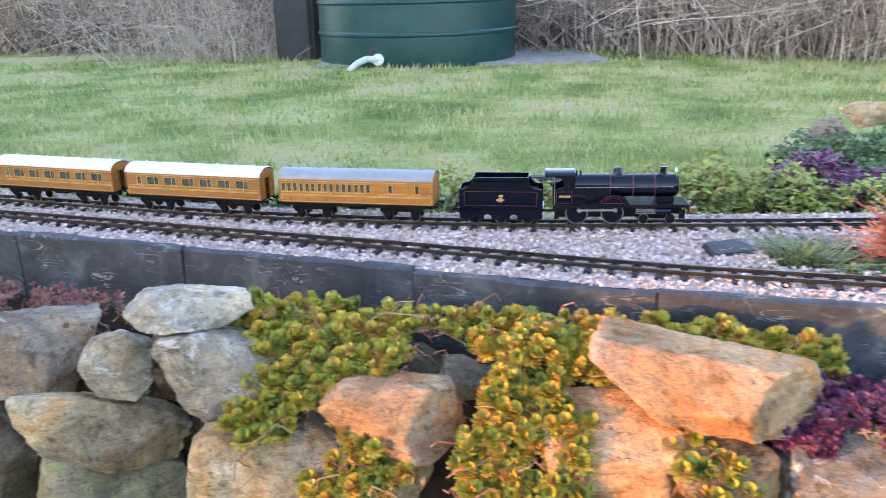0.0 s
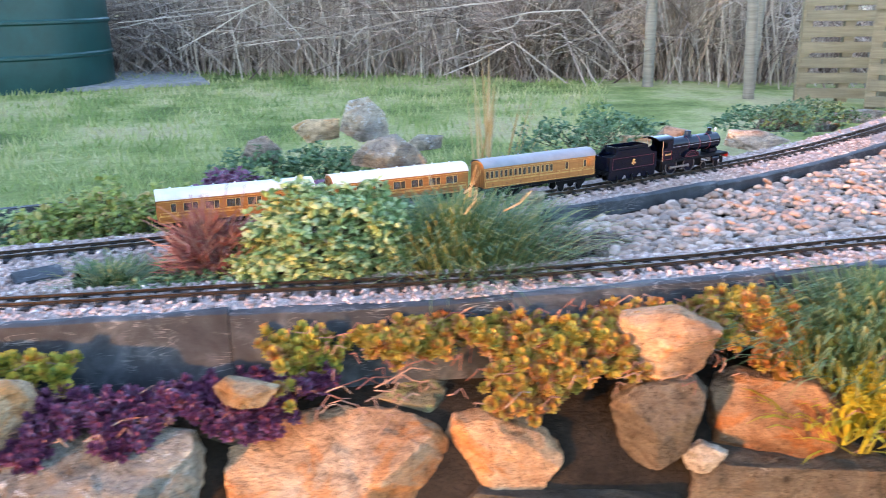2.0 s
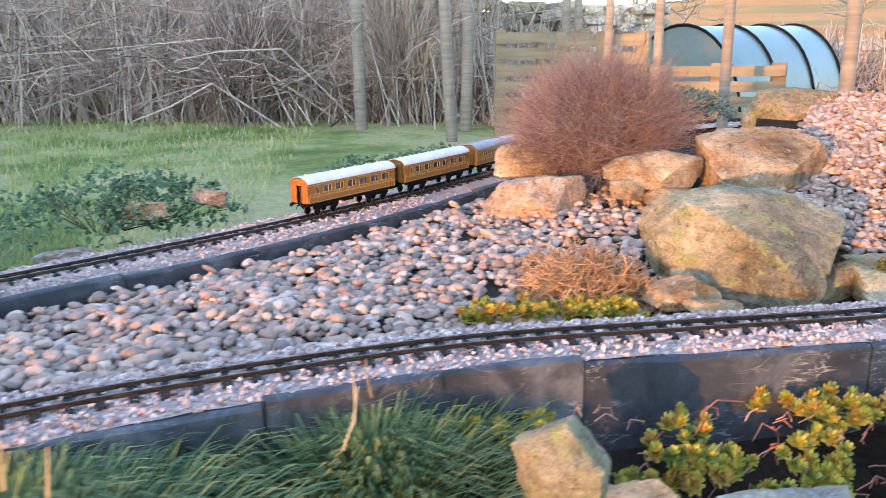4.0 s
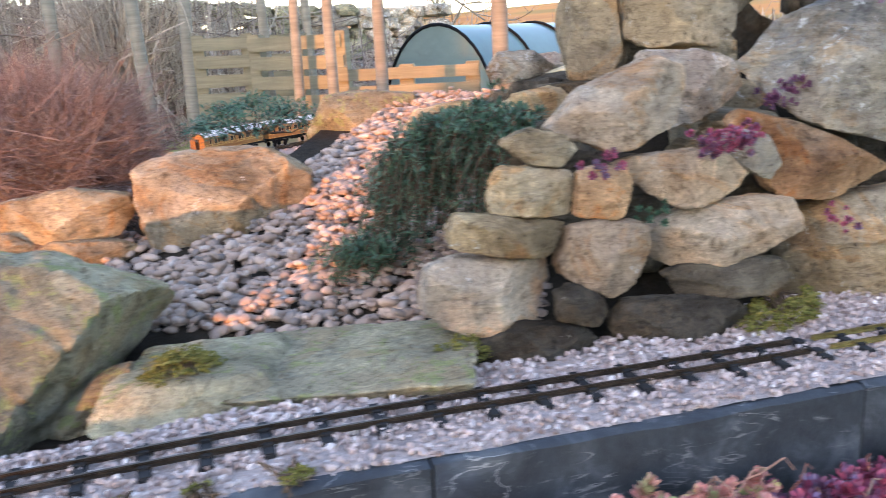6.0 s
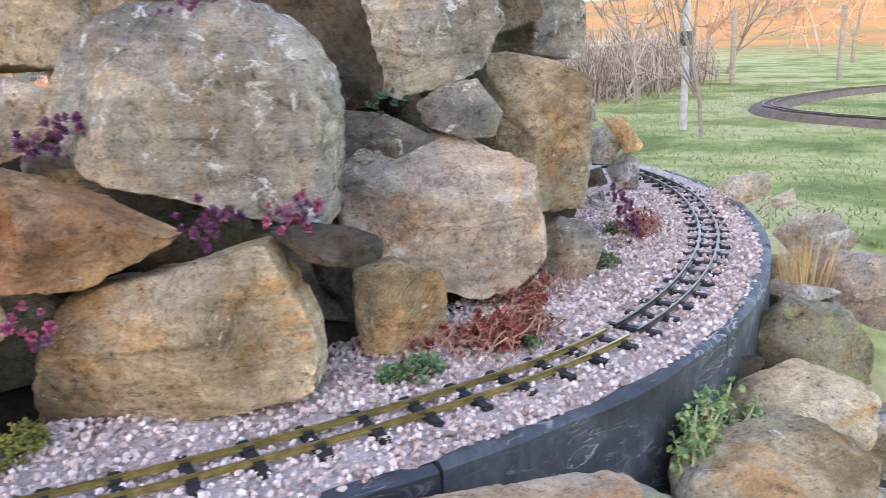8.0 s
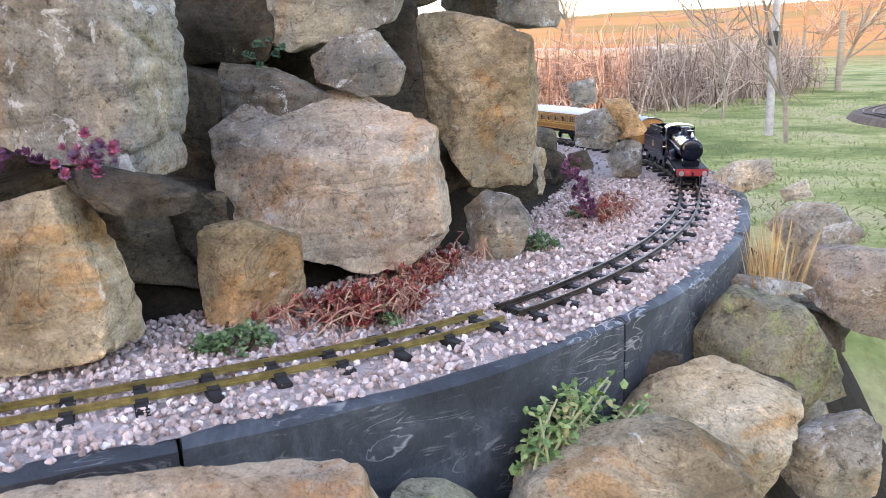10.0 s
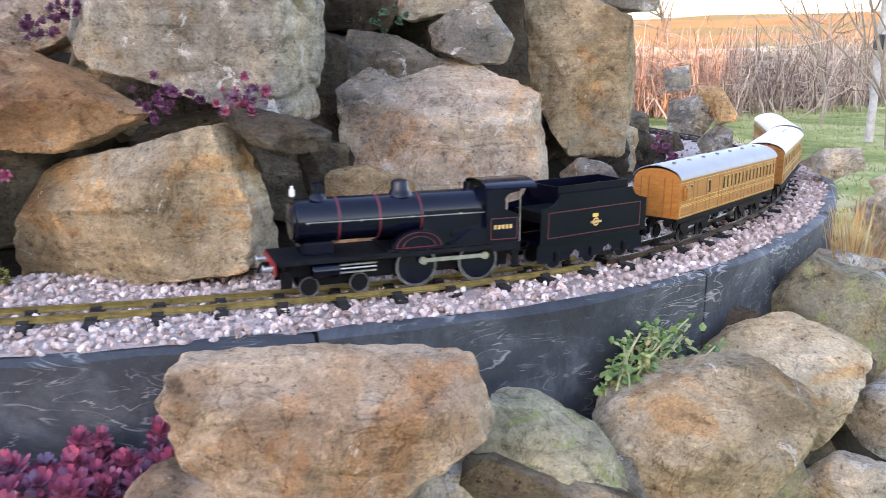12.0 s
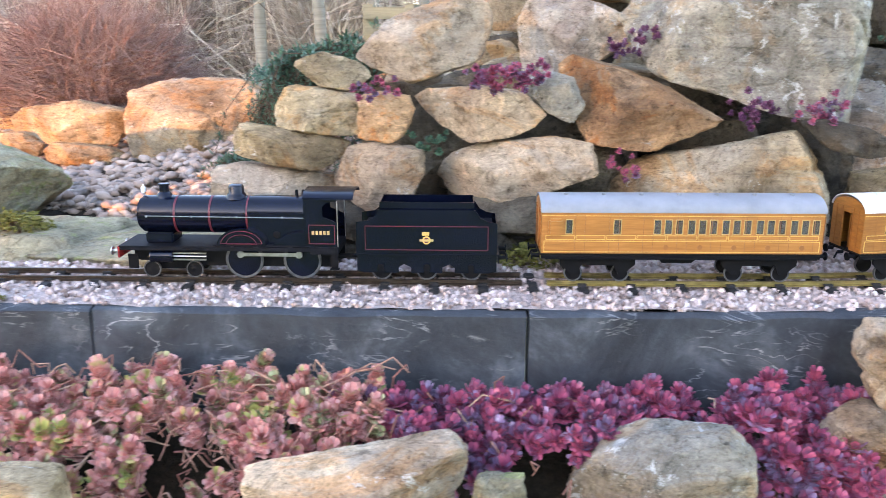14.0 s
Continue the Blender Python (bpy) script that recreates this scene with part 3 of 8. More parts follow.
# black edging slabs, one by one
def edging(s0, s1, side, length, top, height, parent, thick=0.024):
    s = s0
    while s < s1 - 0.05:
        e = min(s1, s + length * random.uniform(0.9, 1.1))
        bm = bmesh.new()
        rings = []
        wob = random.uniform(0, 50)
        n = max(3, int((e - s) / 0.03))
        for i in range(n + 1):
            u = s + 0.0015 + (e - s - 0.003) * i / n
            ring = []
            for du, z in ((0, top - height), (0, top - height * 0.5), (0, top - 0.004), (0.25, top), (0.75, top), (1, top - 0.004), (1, top - height * 0.5), (1, top - height)):
                q = offset(u, side + du * thick)
                j = noise.noise((u * 14, z * 20 + du * 7, wob)) * 0.0035
                ring.append(bm.verts.new((q[0] + j, q[1] + j, z + j * 0.8 + 0.004 * math.sin(wob))))
            rings.append(ring)
        for a, b in zip(rings, rings[1:]):
            for k in range(8):
                bm.faces.new((a[k], b[k], b[(k + 1) % 8], a[(k + 1) % 8]))
        bm.faces.new(rings[0])
        bm.faces.new(rings[-1])
        bmesh.ops.recalc_face_normals(bm, faces=bm.faces)
        ob = part("edging_slab", bm, MAT_SLATE, parent)
        smooth(ob, 50)
        s = e


kerb = tagged(new("track_edging"), "black painted edging slabs with pale scuffs along the line", "edging", kind="structure")
edging(s_of(6.1, 0.32), S_END - 0.1, 0.083, 0.46, -0.009, 0.16, kerb)
kerb_back = tagged(new("back_edging"), "black edging slabs beside the upper line over pebbles", "edging", kind="structure")
edging(s_of(1.72, 1.375), s_of(3.62, 1.93), -0.125, 0.6, -0.014, 0.1, kerb_back)


# ---- stones ----
def hull_normals(rng, skew):
    n = [Vector((s, 0, 0)) for s in (1, -1)] + [Vector((0, s, 0)) for s in (1, -1)] + [Vector((0, 0, s)) for s in (1, -1)]
    out = []
    for v in n:
        w = v + Vector(rng.normal(size=3) * skew)
        out.append((w.normalized(), 1.0))
    for _ in range(8):
        w = Vector(rng.normal(size=3)).normalized()
        reach = sum(abs(c) for c in w)
        out.append((w, reach * rng.uniform(0.7, 0.95)))
    return out


def stone(x, y, z, w, d, h, yaw, tilt, tone, seed, label="", level=4, cuts=()):
    """One rough-split boulder: a broken block with worn edges."""
    rng = np.random.default_rng(seed * 11 + 1)
    if level == 4 and max(w, h) > 0.17:
        level = 6 if max(w, h) > 0.33 else 5
    bm = bmesh.new()
    bmesh.ops.create_icosphere(bm, subdivisions=level, radius=1)
    planes = hull_normals(rng, 0.16)
    if cuts:
        planes = planes[:9] + [(Vector(c[:3]).normalized(), sum(abs(u) for u in Vector(c[:3]).normalized()) * c[3]) for c in cuts]
    nrm = np.array([p[0][:] for p in planes])
    dist = np.array([p[1] for p in planes])
    v = np.array([q.co[:] for q in bm.verts])
    k = (v @ nrm.T / dist).clip(0)
    power = rng.uniform(55, 120)
    v = v * ((k**power).sum(1) ** (-1 / power))[:, None]
    lo, hi = v.min(0), v.max(0)
    v = (v - (lo + hi) / 2) / (hi - lo) * (w, d, h)
    size = (w * d * h) ** (1 / 3)
    off = seed * 7.3
    for i, q in enumerate(bm.verts):
        c = Vector(v[i])
        n1 = noise.noise(c / size * 1.9 + Vector((off, 0, 0)))
        n2 = noise.noise(c / size * 5.5 + Vector((0, off, 0)))
        n3 = noise.noise(c * 60 + Vector((0, 0, off)))
        n4 = 1 - abs(noise.noise(c / size * 3.2 + Vector((off, off, 0)))) * 2
        n5 = noise.noise(c / size * 11 + Vector((off, 3, off)))
        q.co = c * (1 + 0.03 * n1 + 0.026 * n2 + 0.026 * n4 + 0.02 * n5 + 0.008 * noise.noise(c / size * 24 + Vector((off, 9, 1)))) + c.normalized() * 0.002 * n3
    ob = part("stone", bm, STONE[tone], None, label or STONE_LABEL[tone])
    smooth(ob, 30)
    tagged(ob, category="stone", group="loose stones")
    ob.matrix_basis = Matrix.Translation((x, y, z)) @ Matrix.Rotation(radians(yaw), 4, "Z") @ Matrix.Rotation(radians(tilt), 4, "Y")
    return ob


def rock(x, y, z, depth, yaw, sides, tone, seed, label="", faces=()):
    """One rough-split boulder. sides: the flanks of its face as (angle in degrees, distance from its middle); each flank is broken off slantwise to the front and to the back."""
    rng = np.random.default_rng(seed * 13 + 5)
    planes = []
    wide = max(s[1] * abs(math.cos(radians(s[0]))) for s in sides)
    tall = max(s[1] * abs(math.sin(radians(s[0]))) for s in sides)
    for angle, reach in sides:
        a = radians(angle)
        c = Vector((math.cos(a), 0, math.sin(a)))
        planes.append((c, reach))
        top = max(0.0, c.z)
        for way, slant in ((-1, rng.uniform(0.3, 0.75) + 0.25 * top - 0.4 * max(0.0, -c.z) - 0.15 * abs(c.x)), (1, rng.uniform(0.3, 0.8))):
            n = Vector((c.x * math.cos(slant), way * math.sin(slant), c.z * math.cos(slant)))
            planes.append((n, math.cos(slant) * reach + math.sin(slant) * depth * rng.uniform(0.12, 0.3)))
    flip = rng.choice((-1, 1))
    for lean in faces or ((rng.normal() * 0.15, 0.5), (flip * 0.45, -0.2), (flip * -0.55, rng.normal() * 0.15)):
        n = Vector((lean[0], -1, lean[1])).normalized()
        planes.append((n, -n.y * depth * rng.uniform(0.42, 0.48) + (abs(n.x) * wide + abs(n.z) * tall) * rng.uniform(0.26, 0.42)))
    planes.append((Vector((rng.normal() * 0.2, 1, rng.normal() * 0.2)).normalized(), depth * 0.5))
    nrm = np.array([p[0][:] for p in planes])
    dist = np.array([p[1] for p in planes]).clip(0.008)
    reach = max(s[1] for s in sides)
    level = 6 if reach > 0.13 else 5 if reach > 0.05 else 4
    bm = bmesh.new()
    bmesh.ops.create_icosphere(bm, subdivisions=level, radius=1)
    v = np.array([q.co[:] for q in bm.verts])
    v = v * (wide, depth * 0.5, tall)
    v /= np.linalg.norm(v, axis=1, keepdims=True)
    k = (v @ nrm.T / dist).clip(0)
    power = rng.uniform(80, 150)
    near = k.max(1, keepdims=True)
    v = v / near * (((k / near) ** power).sum(1) ** (-1 / power))[:, None]
    size = (wide * tall * depth * 4) ** (1 / 3)
    off = seed * 7.3
    grain = Vector((rng.normal() * 0.35, rng.normal() * 0.35, 1)).normalized()
    for i, q in enumerate(bm.verts):
        c = Vector(v[i])
        u = c / size
        n1 = noise.noise(u * 1.9 + Vector((off, 0, 0)))
        n2 = noise.noise(u * 5 + Vector((0, off, 0)))
        scoop = noise.voronoi(u * 2.6 + Vector((off, off, 0)))[0]
        ledge = noise.noise(grain * (c.dot(grain) / size * 13 + n1 * 1.5) + u * 0.7 + Vector((off, 0, 3)))
        n5 = noise.noise(u * 13 + Vector((off, 3, off)))
        n6 = noise.noise(c * 95 + Vector((0, 0, off)))
        q.co = c * (1 + 0.03 * n1 + 0.016 * n2 - 0.034 * (scoop[1] - scoop[0] < 0.14) * (0.14 - (scoop[1] - scoop[0])) / 0.14 + 0.02 * ledge + 0.012 * n5) + c.normalized() * 0.002 * n6
    ob = part("stone", bm, STONE[tone], None, label or STONE_LABEL[tone])
    smooth(ob, 28)
    tagged(ob, category="stone", group="loose stones")
    ob.matrix_basis = Matrix.Translation((x, y, z)) @ Matrix.Rotation(radians(yaw), 4, "Z")
    return ob


STONE_LABEL = {
    "tan": "rough tan sandstone block with pale lichen, stacked dry",
    "grey": "grey gritstone boulder speckled with white lichen",
    "orange": "orange sandstone block with worn edges, coloured for rust and for low sunlight",
    "dark": "dark stone wedged among the others, tone lowered further to mimic gap shade",
    "mossy": "olive stone with a film of moss",
    "peach": "pale peach sandstone block with rust stains",
    "pink": "pale pinkish sandstone boulder, weathered",
}
rock(-0.643, 1.104, -0.148, 0.123, 30, [(-106, 0.089), (-97, 0.085), (-26, 0.069), (83, 0.078), (165, 0.104), (178, 0.107)], "pink", 3)
rock(-0.459, 0.982, -0.124, 0.072, 25, [(-156, 0.049), (-106, 0.049), (-58, 0.059), (-3, 0.057), (51, 0.058), (92, 0.057), (148, 0.055)], "grey", 4)
rock(-0.316, 0.965, -0.012, 0.120, 20, [(-138, 0.073), (-94, 0.031), (-69, 0.048), (15, 0.095), (78, 0.032), (88, 0.033), (127, 0.064)], "grey", 5)
rock(-0.248, 0.949, -0.127, 0.134, 17, [(-157, 0.091), (-132, 0.076), (-97, 0.083), (-70, 0.11), (12, 0.108), (45, 0.076), (70, 0.07), (93, 0.094), (149, 0.14)], "grey", 6)
rock(-0.486, 0.973, -0.228, 0.135, 27, [(-178, 0.136), (-155, 0.107), (-117, 0.061), (-104, 0.056), (-34, 0.133), (44, 0.077), (71, 0.049), (78, 0.054)], "tan", 7)
rock(-0.688, 0.997, -0.308, 0.092, 33, [(-111, 0.084), (-17, 0.054), (23, 0.049), (73, 0.088), (170, 0.043)], "dark", 8)
rock(-0.476, 0.947, -0.328, 0.126, 26, [(-110, 0.041), (-7, 0.119), (67, 0.058), (77, 0.06), (166, 0.117)], "mossy", 9)
rock(-0.122, 0.886, -0.271, 0.175, 12, [(-99, 0.068), (-7, 0.198), (65, 0.092), (65, 0.092), (89, 0.096), (145, 0.188), (171, 0.192)], "tan", 10)
# the orange tone on these front stones puts some sunlight into their colour
rock(0.016, 0.850, -0.151, 0.104, 5, [(-134, 0.063), (-108, 0.043), (-64, 0.078), (17, 0.1), (79, 0.065), (92, 0.061), (135, 0.097)], "orange", 11)
rock(0.338, 0.796, -0.194, 0.122, -11, [(-179, 0.101), (-152, 0.103), (-83, 0.087), (2, 0.1), (53, 0.103), (88, 0.093), (141, 0.114)], "orange", 12, "", [(0.1, 0.05), (0.0, 1.6)])
rock(0.471, 0.813, -0.077, 0.200, -18, [(-130, 0.072), (-110, 0.053), (-95, 0.058), (-69, 0.104), (-9, 0.161), (31, 0.137), (83, 0.053), (84, 0.052), (164, 0.168)], "orange", 13, "", [(0.0, 0.35), (1.3, 0.0), (0.05, -0.3)])
rock(0.488, 0.745, -0.212, 0.103, -2, [(-172, 0.067), (-131, 0.041), (-129, 0.041), (-15, 0.074), (2, 0.073), (64, 0.075), (78, 0.08), (157, 0.085)], "orange", 14, "", [(-0.1, 0.05), (0.8, 0.1), (0.0, 1.7)])
rock(0.714, 0.755, -0.239, 0.158, -13, [(-179, 0.144), (-133, 0.124), (-95, 0.102), (-36, 0.148), (-6, 0.14), (12, 0.152), (80, 0.116), (98, 0.106), (163, 0.15)], "grey", 15, "", [(0.0, 0.15), (0.1, 1.6), (0.7, 0.0)])
rock(1.073, 0.696, -0.297, 0.205, -29, [(-178, 0.184), (-159, 0.192), (-78, 0.113), (-15, 0.186), (8, 0.182), (59, 0.172), (92, 0.143), (100, 0.145), (157, 0.205)], "orange", 16, "", [(0.05, 0.03), (1.1, 0.1), (0.0, 1.9)])
rock(1.325, 0.643, -0.236, 0.110, -25, [(-147, 0.087), (-115, 0.067), (-76, 0.07), (-34, 0.09), (43, 0.079), (67, 0.065), (101, 0.072), (151, 0.097)], "orange", 17, "", [(-0.8, -0.1), (0.25, 0.15)])
rock(1.606, 0.602, -0.068, 0.092, -36, [(-165, 0.091), (-99, 0.06), (-77, 0.056), (-22, 0.074), (69, 0.062), (101, 0.054), (156, 0.081)], "orange", 18)
rock(1.577, 0.569, -0.191, 0.097, -37, [(-167, 0.067), (-98, 0.078), (-57, 0.068), (-12, 0.064), (35, 0.092), (100, 0.068), (125, 0.07)], "dark", 19)
rock(1.789, 0.529, -0.216, 0.117, -45, [(-134, 0.092), (-77, 0.069), (-54, 0.071), (-3, 0.108), (51, 0.103), (91, 0.08), (122, 0.104), (177, 0.109)], "orange", 20, "", [(0.0, 0.5), (0.1, -0.35)])
rock(1.632, 0.509, -0.242, 0.039, -40, [(-159, 0.034), (-85, 0.025), (-32, 0.024), (74, 0.024), (132, 0.025)], "grey", 21)
rock(0.930, 0.703, -0.078, 0.045, -23, [(-141, 0.039), (-95, 0.022), (-38, 0.037), (77, 0.018), (130, 0.036)], "tan", 22)
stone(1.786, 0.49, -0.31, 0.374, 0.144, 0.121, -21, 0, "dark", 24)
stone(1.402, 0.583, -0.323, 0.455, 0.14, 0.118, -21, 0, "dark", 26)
rock(2.348, 0.356, -0.200, 0.136, -51, [(-176, 0.118), (-77, 0.071), (15, 0.105), (25, 0.109), (99, 0.087), (155, 0.119)], "pink", 27, "", [(0.0, 0.1), (0.2, 1.7)])
rock(2.519, 0.289, -0.148, 0.082, -58, [(-148, 0.055), (-78, 0.065), (-3, 0.06), (39, 0.07), (106, 0.059), (161, 0.056)], "grey", 28)
rock(2.555, 0.302, -0.027, 0.072, -59, [(-164, 0.048), (-139, 0.05), (-77, 0.055), (-8, 0.054), (44, 0.049), (122, 0.046)], "mossy", 29)
rock(2.529, 0.261, -0.241, 0.058, -59, [(-78, 0.031), (21, 0.041), (106, 0.033), (179, 0.05)], "grey", 30)
stone(3.524, -0.149, -0.1, 0.114, 0.067, 0.054, -24, -4, "tan", 31)
rock(3.817, -0.222, -0.108, 0.081, -19, [(-176, 0.103), (-93, 0.036), (-30, 0.092), (-11, 0.098), (41, 0.093), (98, 0.028), (101, 0.03)], "peach", 32)
rock(3.939, -0.273, -0.120, 0.030, -29, [(-94, 0.014), (8, 0.024), (94, 0.014), (172, 0.024)], "mossy", 33)
rock(4.102, -0.302, -0.130, 0.090, -41, [(-169, 0.094), (-78, 0.038), (5, 0.09), (45, 0.083), (91, 0.056), (121, 0.052), (143, 0.062)], "grey", 34)
rock(4.355, -0.376, -0.114, 0.080, -30, [(-93, 0.042), (1, 0.089), (69, 0.026), (130, 0.068), (158, 0.081), (178, 0.089)], "peach", 35)
rock(4.558, -0.399, -0.173, 0.073, -45, [(-161, 0.071), (-86, 0.039), (4, 0.077), (56, 0.052), (84, 0.042), (113, 0.044)], "grey", 36)
rock(4.432, -0.403, -0.052, 0.140, -36, [(-158, 0.114), (-137, 0.099), (-106, 0.071), (-74, 0.054), (-51, 0.076), (21, 0.129), (87, 0.065), (94, 0.066), (156, 0.134)], "peach", 39, "", [(-0.5, 0.05), (0.22, 0.1), (0.0, 1.6)])
rock(5.006, -0.468, -0.130, 0.160, -59, [(-164, 0.088), (-118, 0.051), (-106, 0.059), (-27, 0.074), (-21, 0.076), (65, 0.076), (78, 0.069), (117, 0.075), (137, 0.081)], "tan", 40, "", [(0.0, 1.8), (0.3, -0.3), (-0.5, 0.1)])
rock(4.814, -0.494, -0.130, 0.200, -53, [(-170, 0.105), (-159, 0.103), (-83, 0.063), (-27, 0.085), (-19, 0.089), (57, 0.094), (95, 0.068), (110, 0.064), (144, 0.097)], "tan", 41, "", [(-0.1, 2.0), (-0.5, -0.1), (0.4, -0.15)])
rock(5.217, -0.419, -0.105, 0.107, -63, [(-147, 0.071), (-123, 0.059), (-92, 0.078), (-39, 0.093), (-3, 0.092), (37, 0.08), (76, 0.07), (139, 0.077)], "mossy", 42)
rock(5.030, -0.378, -0.095, 0.042, -55, [(-160, 0.04), (-68, 0.014), (-42, 0.016), (80, 0.028), (133, 0.022)], "dark", 43)
rock(5.345, -0.375, -0.059, 0.039, -63, [(-99, 0.015), (-79, 0.014), (52, 0.038), (84, 0.011), (133, 0.04)], "grey", 44)
rock(5.509, -0.426, -0.090, 0.099, -77, [(-124, 0.041), (-109, 0.046), (-29, 0.084), (29, 0.079), (91, 0.067), (145, 0.084)], "pink", 45)
rock(5.664, -0.306, -0.038, 0.078, -74, [(-138, 0.057), (-82, 0.044), (-47, 0.059), (46, 0.055), (88, 0.048), (129, 0.056)], "grey", 46)
rock(5.765, -0.119, 0.030, 0.056, -69, [(-112, 0.027), (-64, 0.033), (19, 0.057), (95, 0.029), (126, 0.033)], "grey", 47)
rock(5.905, -0.167, -0.013, 0.035, -72, [(-138, 0.027), (-77, 0.02), (24, 0.026), (119, 0.013)], "grey", 48)
rock(5.107, -0.558, -0.171, 0.069, -67, [(-138, 0.048), (-109, 0.046), (-59, 0.057), (1, 0.055), (49, 0.065), (111, 0.039), (146, 0.041)], "grey", 49)
rock(4.940, -0.592, -0.196, 0.052, -64, [(-176, 0.056), (-74, 0.015), (36, 0.045), (89, 0.032), (139, 0.033)], "grey", 50)
rock(4.644, -0.435, -0.148, 0.100, -52, [(-132, 0.062), (-80, 0.072), (-1, 0.086), (29, 0.072), (65, 0.062), (92, 0.075), (155, 0.075)], "mossy", 51)
rock(4.835, 0.074, 0.233, 0.073, -42, [(-98, 0.043), (-61, 0.042), (63, 0.031), (82, 0.034), (176, 0.076)], "grey", 55)
rock(4.527, 0.103, 0.294, 0.188, -57, [(-127, 0.104), (-106, 0.084), (-10, 0.183), (5, 0.179), (34, 0.169), (59, 0.15), (89, 0.126), (113, 0.139), (140, 0.164)], "grey", 56, "", [(-0.75, 0.35), (0.18, -0.12)])
rock(4.357, 0.103, 0.198, 0.113, -49, [(-150, 0.082), (-99, 0.062), (-65, 0.075), (61, 0.036), (68, 0.033), (75, 0.038), (137, 0.121)], "orange", 57, "", [(-0.35, 0.45), (0.6, -0.35)])
rock(4.442, 0.034, 0.049, 0.163, -57, [(-169, 0.163), (-118, 0.142), (-75, 0.082), (-2, 0.156), (23, 0.154), (39, 0.156), (104, 0.088), (141, 0.128), (169, 0.145)], "tan", 58, "", [(0.05, 0.75), (-0.05, -0.2), (0.5, 0.05)])
rock(4.695, -0.062, 0.045, 0.073, -41, [(-169, 0.062), (-91, 0.059), (-78, 0.057), (0, 0.059), (71, 0.054), (101, 0.059), (178, 0.058)], "tan", 59)
rock(4.869, 0.004, 0.121, 0.165, -46, [(-178, 0.15), (-145, 0.125), (-111, 0.092), (-80, 0.123), (-49, 0.151), (6, 0.143), (64, 0.12), (91, 0.116), (132, 0.154)], "pink", 60, "", [(-0.22, 0.2), (0.25, -0.15), (0.1, 1.4)])
rock(5.185, 0.048, 0.207, 0.146, -54, [(-167, 0.085), (-150, 0.074), (-88, 0.137), (-6, 0.1), (6, 0.1), (63, 0.125), (80, 0.129), (94, 0.14), (168, 0.112)], "tan", 61)
rock(4.917, 0.004, 0.270, 0.065, -48, [(-169, 0.059), (-110, 0.04), (-87, 0.044), (-20, 0.061), (37, 0.046), (99, 0.039), (125, 0.044)], "grey", 62)
rock(4.915, 0.093, 0.380, 0.143, -44, [(-145, 0.113), (-113, 0.098), (-75, 0.085), (-26, 0.121), (19, 0.136), (91, 0.093), (139, 0.108)], "grey", 63)
rock(5.430, 0.213, 0.422, 0.132, -54, [(-131, 0.114), (-103, 0.097), (-89, 0.099), (-3, 0.114), (15, 0.109), (96, 0.09), (161, 0.09)], "grey", 64)
rock(4.549, -0.096, 0.160, 0.070, -36, [(-131, 0.027), (-103, 0.02), (-86, 0.027), (-13, 0.061), (65, 0.022), (78, 0.017), (108, 0.036)], "dark", 65)
rock(5.096, -0.079, 0.022, 0.070, -56, [(-169, 0.042), (-136, 0.046), (-59, 0.053), (-19, 0.041), (36, 0.051), (78, 0.058), (131, 0.061)], "grey", 66)
rock(5.832, 0.271, 0.104, 0.069, -60, [(-177, 0.056), (-98, 0.049), (-31, 0.052), (10, 0.056), (106, 0.039)], "grey", 67)
rock(5.857, 0.219, 0.035, 0.056, -61, [(-150, 0.036), (-90, 0.047), (1, 0.042), (66, 0.045), (134, 0.031)], "grey", 68)
rock(5.858, 0.220, -0.031, 0.042, -61, [(-169, 0.032), (-97, 0.031), (-32, 0.03), (39, 0.026), (118, 0.027)], "grey", 69)
rock(5.615, 0.155, -0.012, 0.037, -59, [(-164, 0.016), (-41, 0.022), (15, 0.02), (124, 0.027)], "grey", 70)
rock(5.612, 0.160, 0.056, 0.032, -59, [(-167, 0.024), (-79, 0.02), (22, 0.02), (106, 0.02)], "dark", 71)
rock(5.813, 0.307, 0.185, 0.043, -58, [(-168, 0.03), (-83, 0.031), (8, 0.031), (104, 0.026)], "grey", 72)
rock(5.857, 0.220, 0.127, 0.063, -61, [(-146, 0.022), (-81, 0.046), (33, 0.028), (85, 0.04)], "tan", 73)
rock(4.178, 0.139, 0.106, 0.093, -42, [(-153, 0.107), (-108, 0.063), (-91, 0.048), (-70, 0.044), (21, 0.111), (79, 0.058), (96, 0.042), (113, 0.054), (150, 0.094)], "peach", 75)
rock(4.138, 0.170, 0.183, 0.078, -39, [(-130, 0.048), (-120, 0.041), (-82, 0.037), (-61, 0.052), (53, 0.059), (81, 0.04), (93, 0.039), (116, 0.065)], "peach", 76)
rock(4.232, 0.126, 0.206, 0.049, -45, [(-176, 0.041), (-129, 0.021), (-115, 0.022), (-38, 0.042), (25, 0.033), (72, 0.033), (99, 0.037)], "grey", 77)
rock(4.011, 0.210, 0.180, 0.047, -31, [(-97, 0.034), (-64, 0.035), (-19, 0.034), (21, 0.042), (83, 0.034), (104, 0.037), (177, 0.039)], "orange", 78)
rock(3.929, 0.268, 0.187, 0.056, -24, [(-164, 0.059), (-98, 0.033), (-90, 0.034), (-1, 0.059), (80, 0.033), (88, 0.033), (147, 0.054), (177, 0.059)], "tan", 79)
rock(3.891, 0.271, 0.140, 0.063, -22, [(-177, 0.08), (-109, 0.036), (-96, 0.028), (-71, 0.042), (-20, 0.074), (73, 0.027), (82, 0.022), (145, 0.074)], "tan", 80)
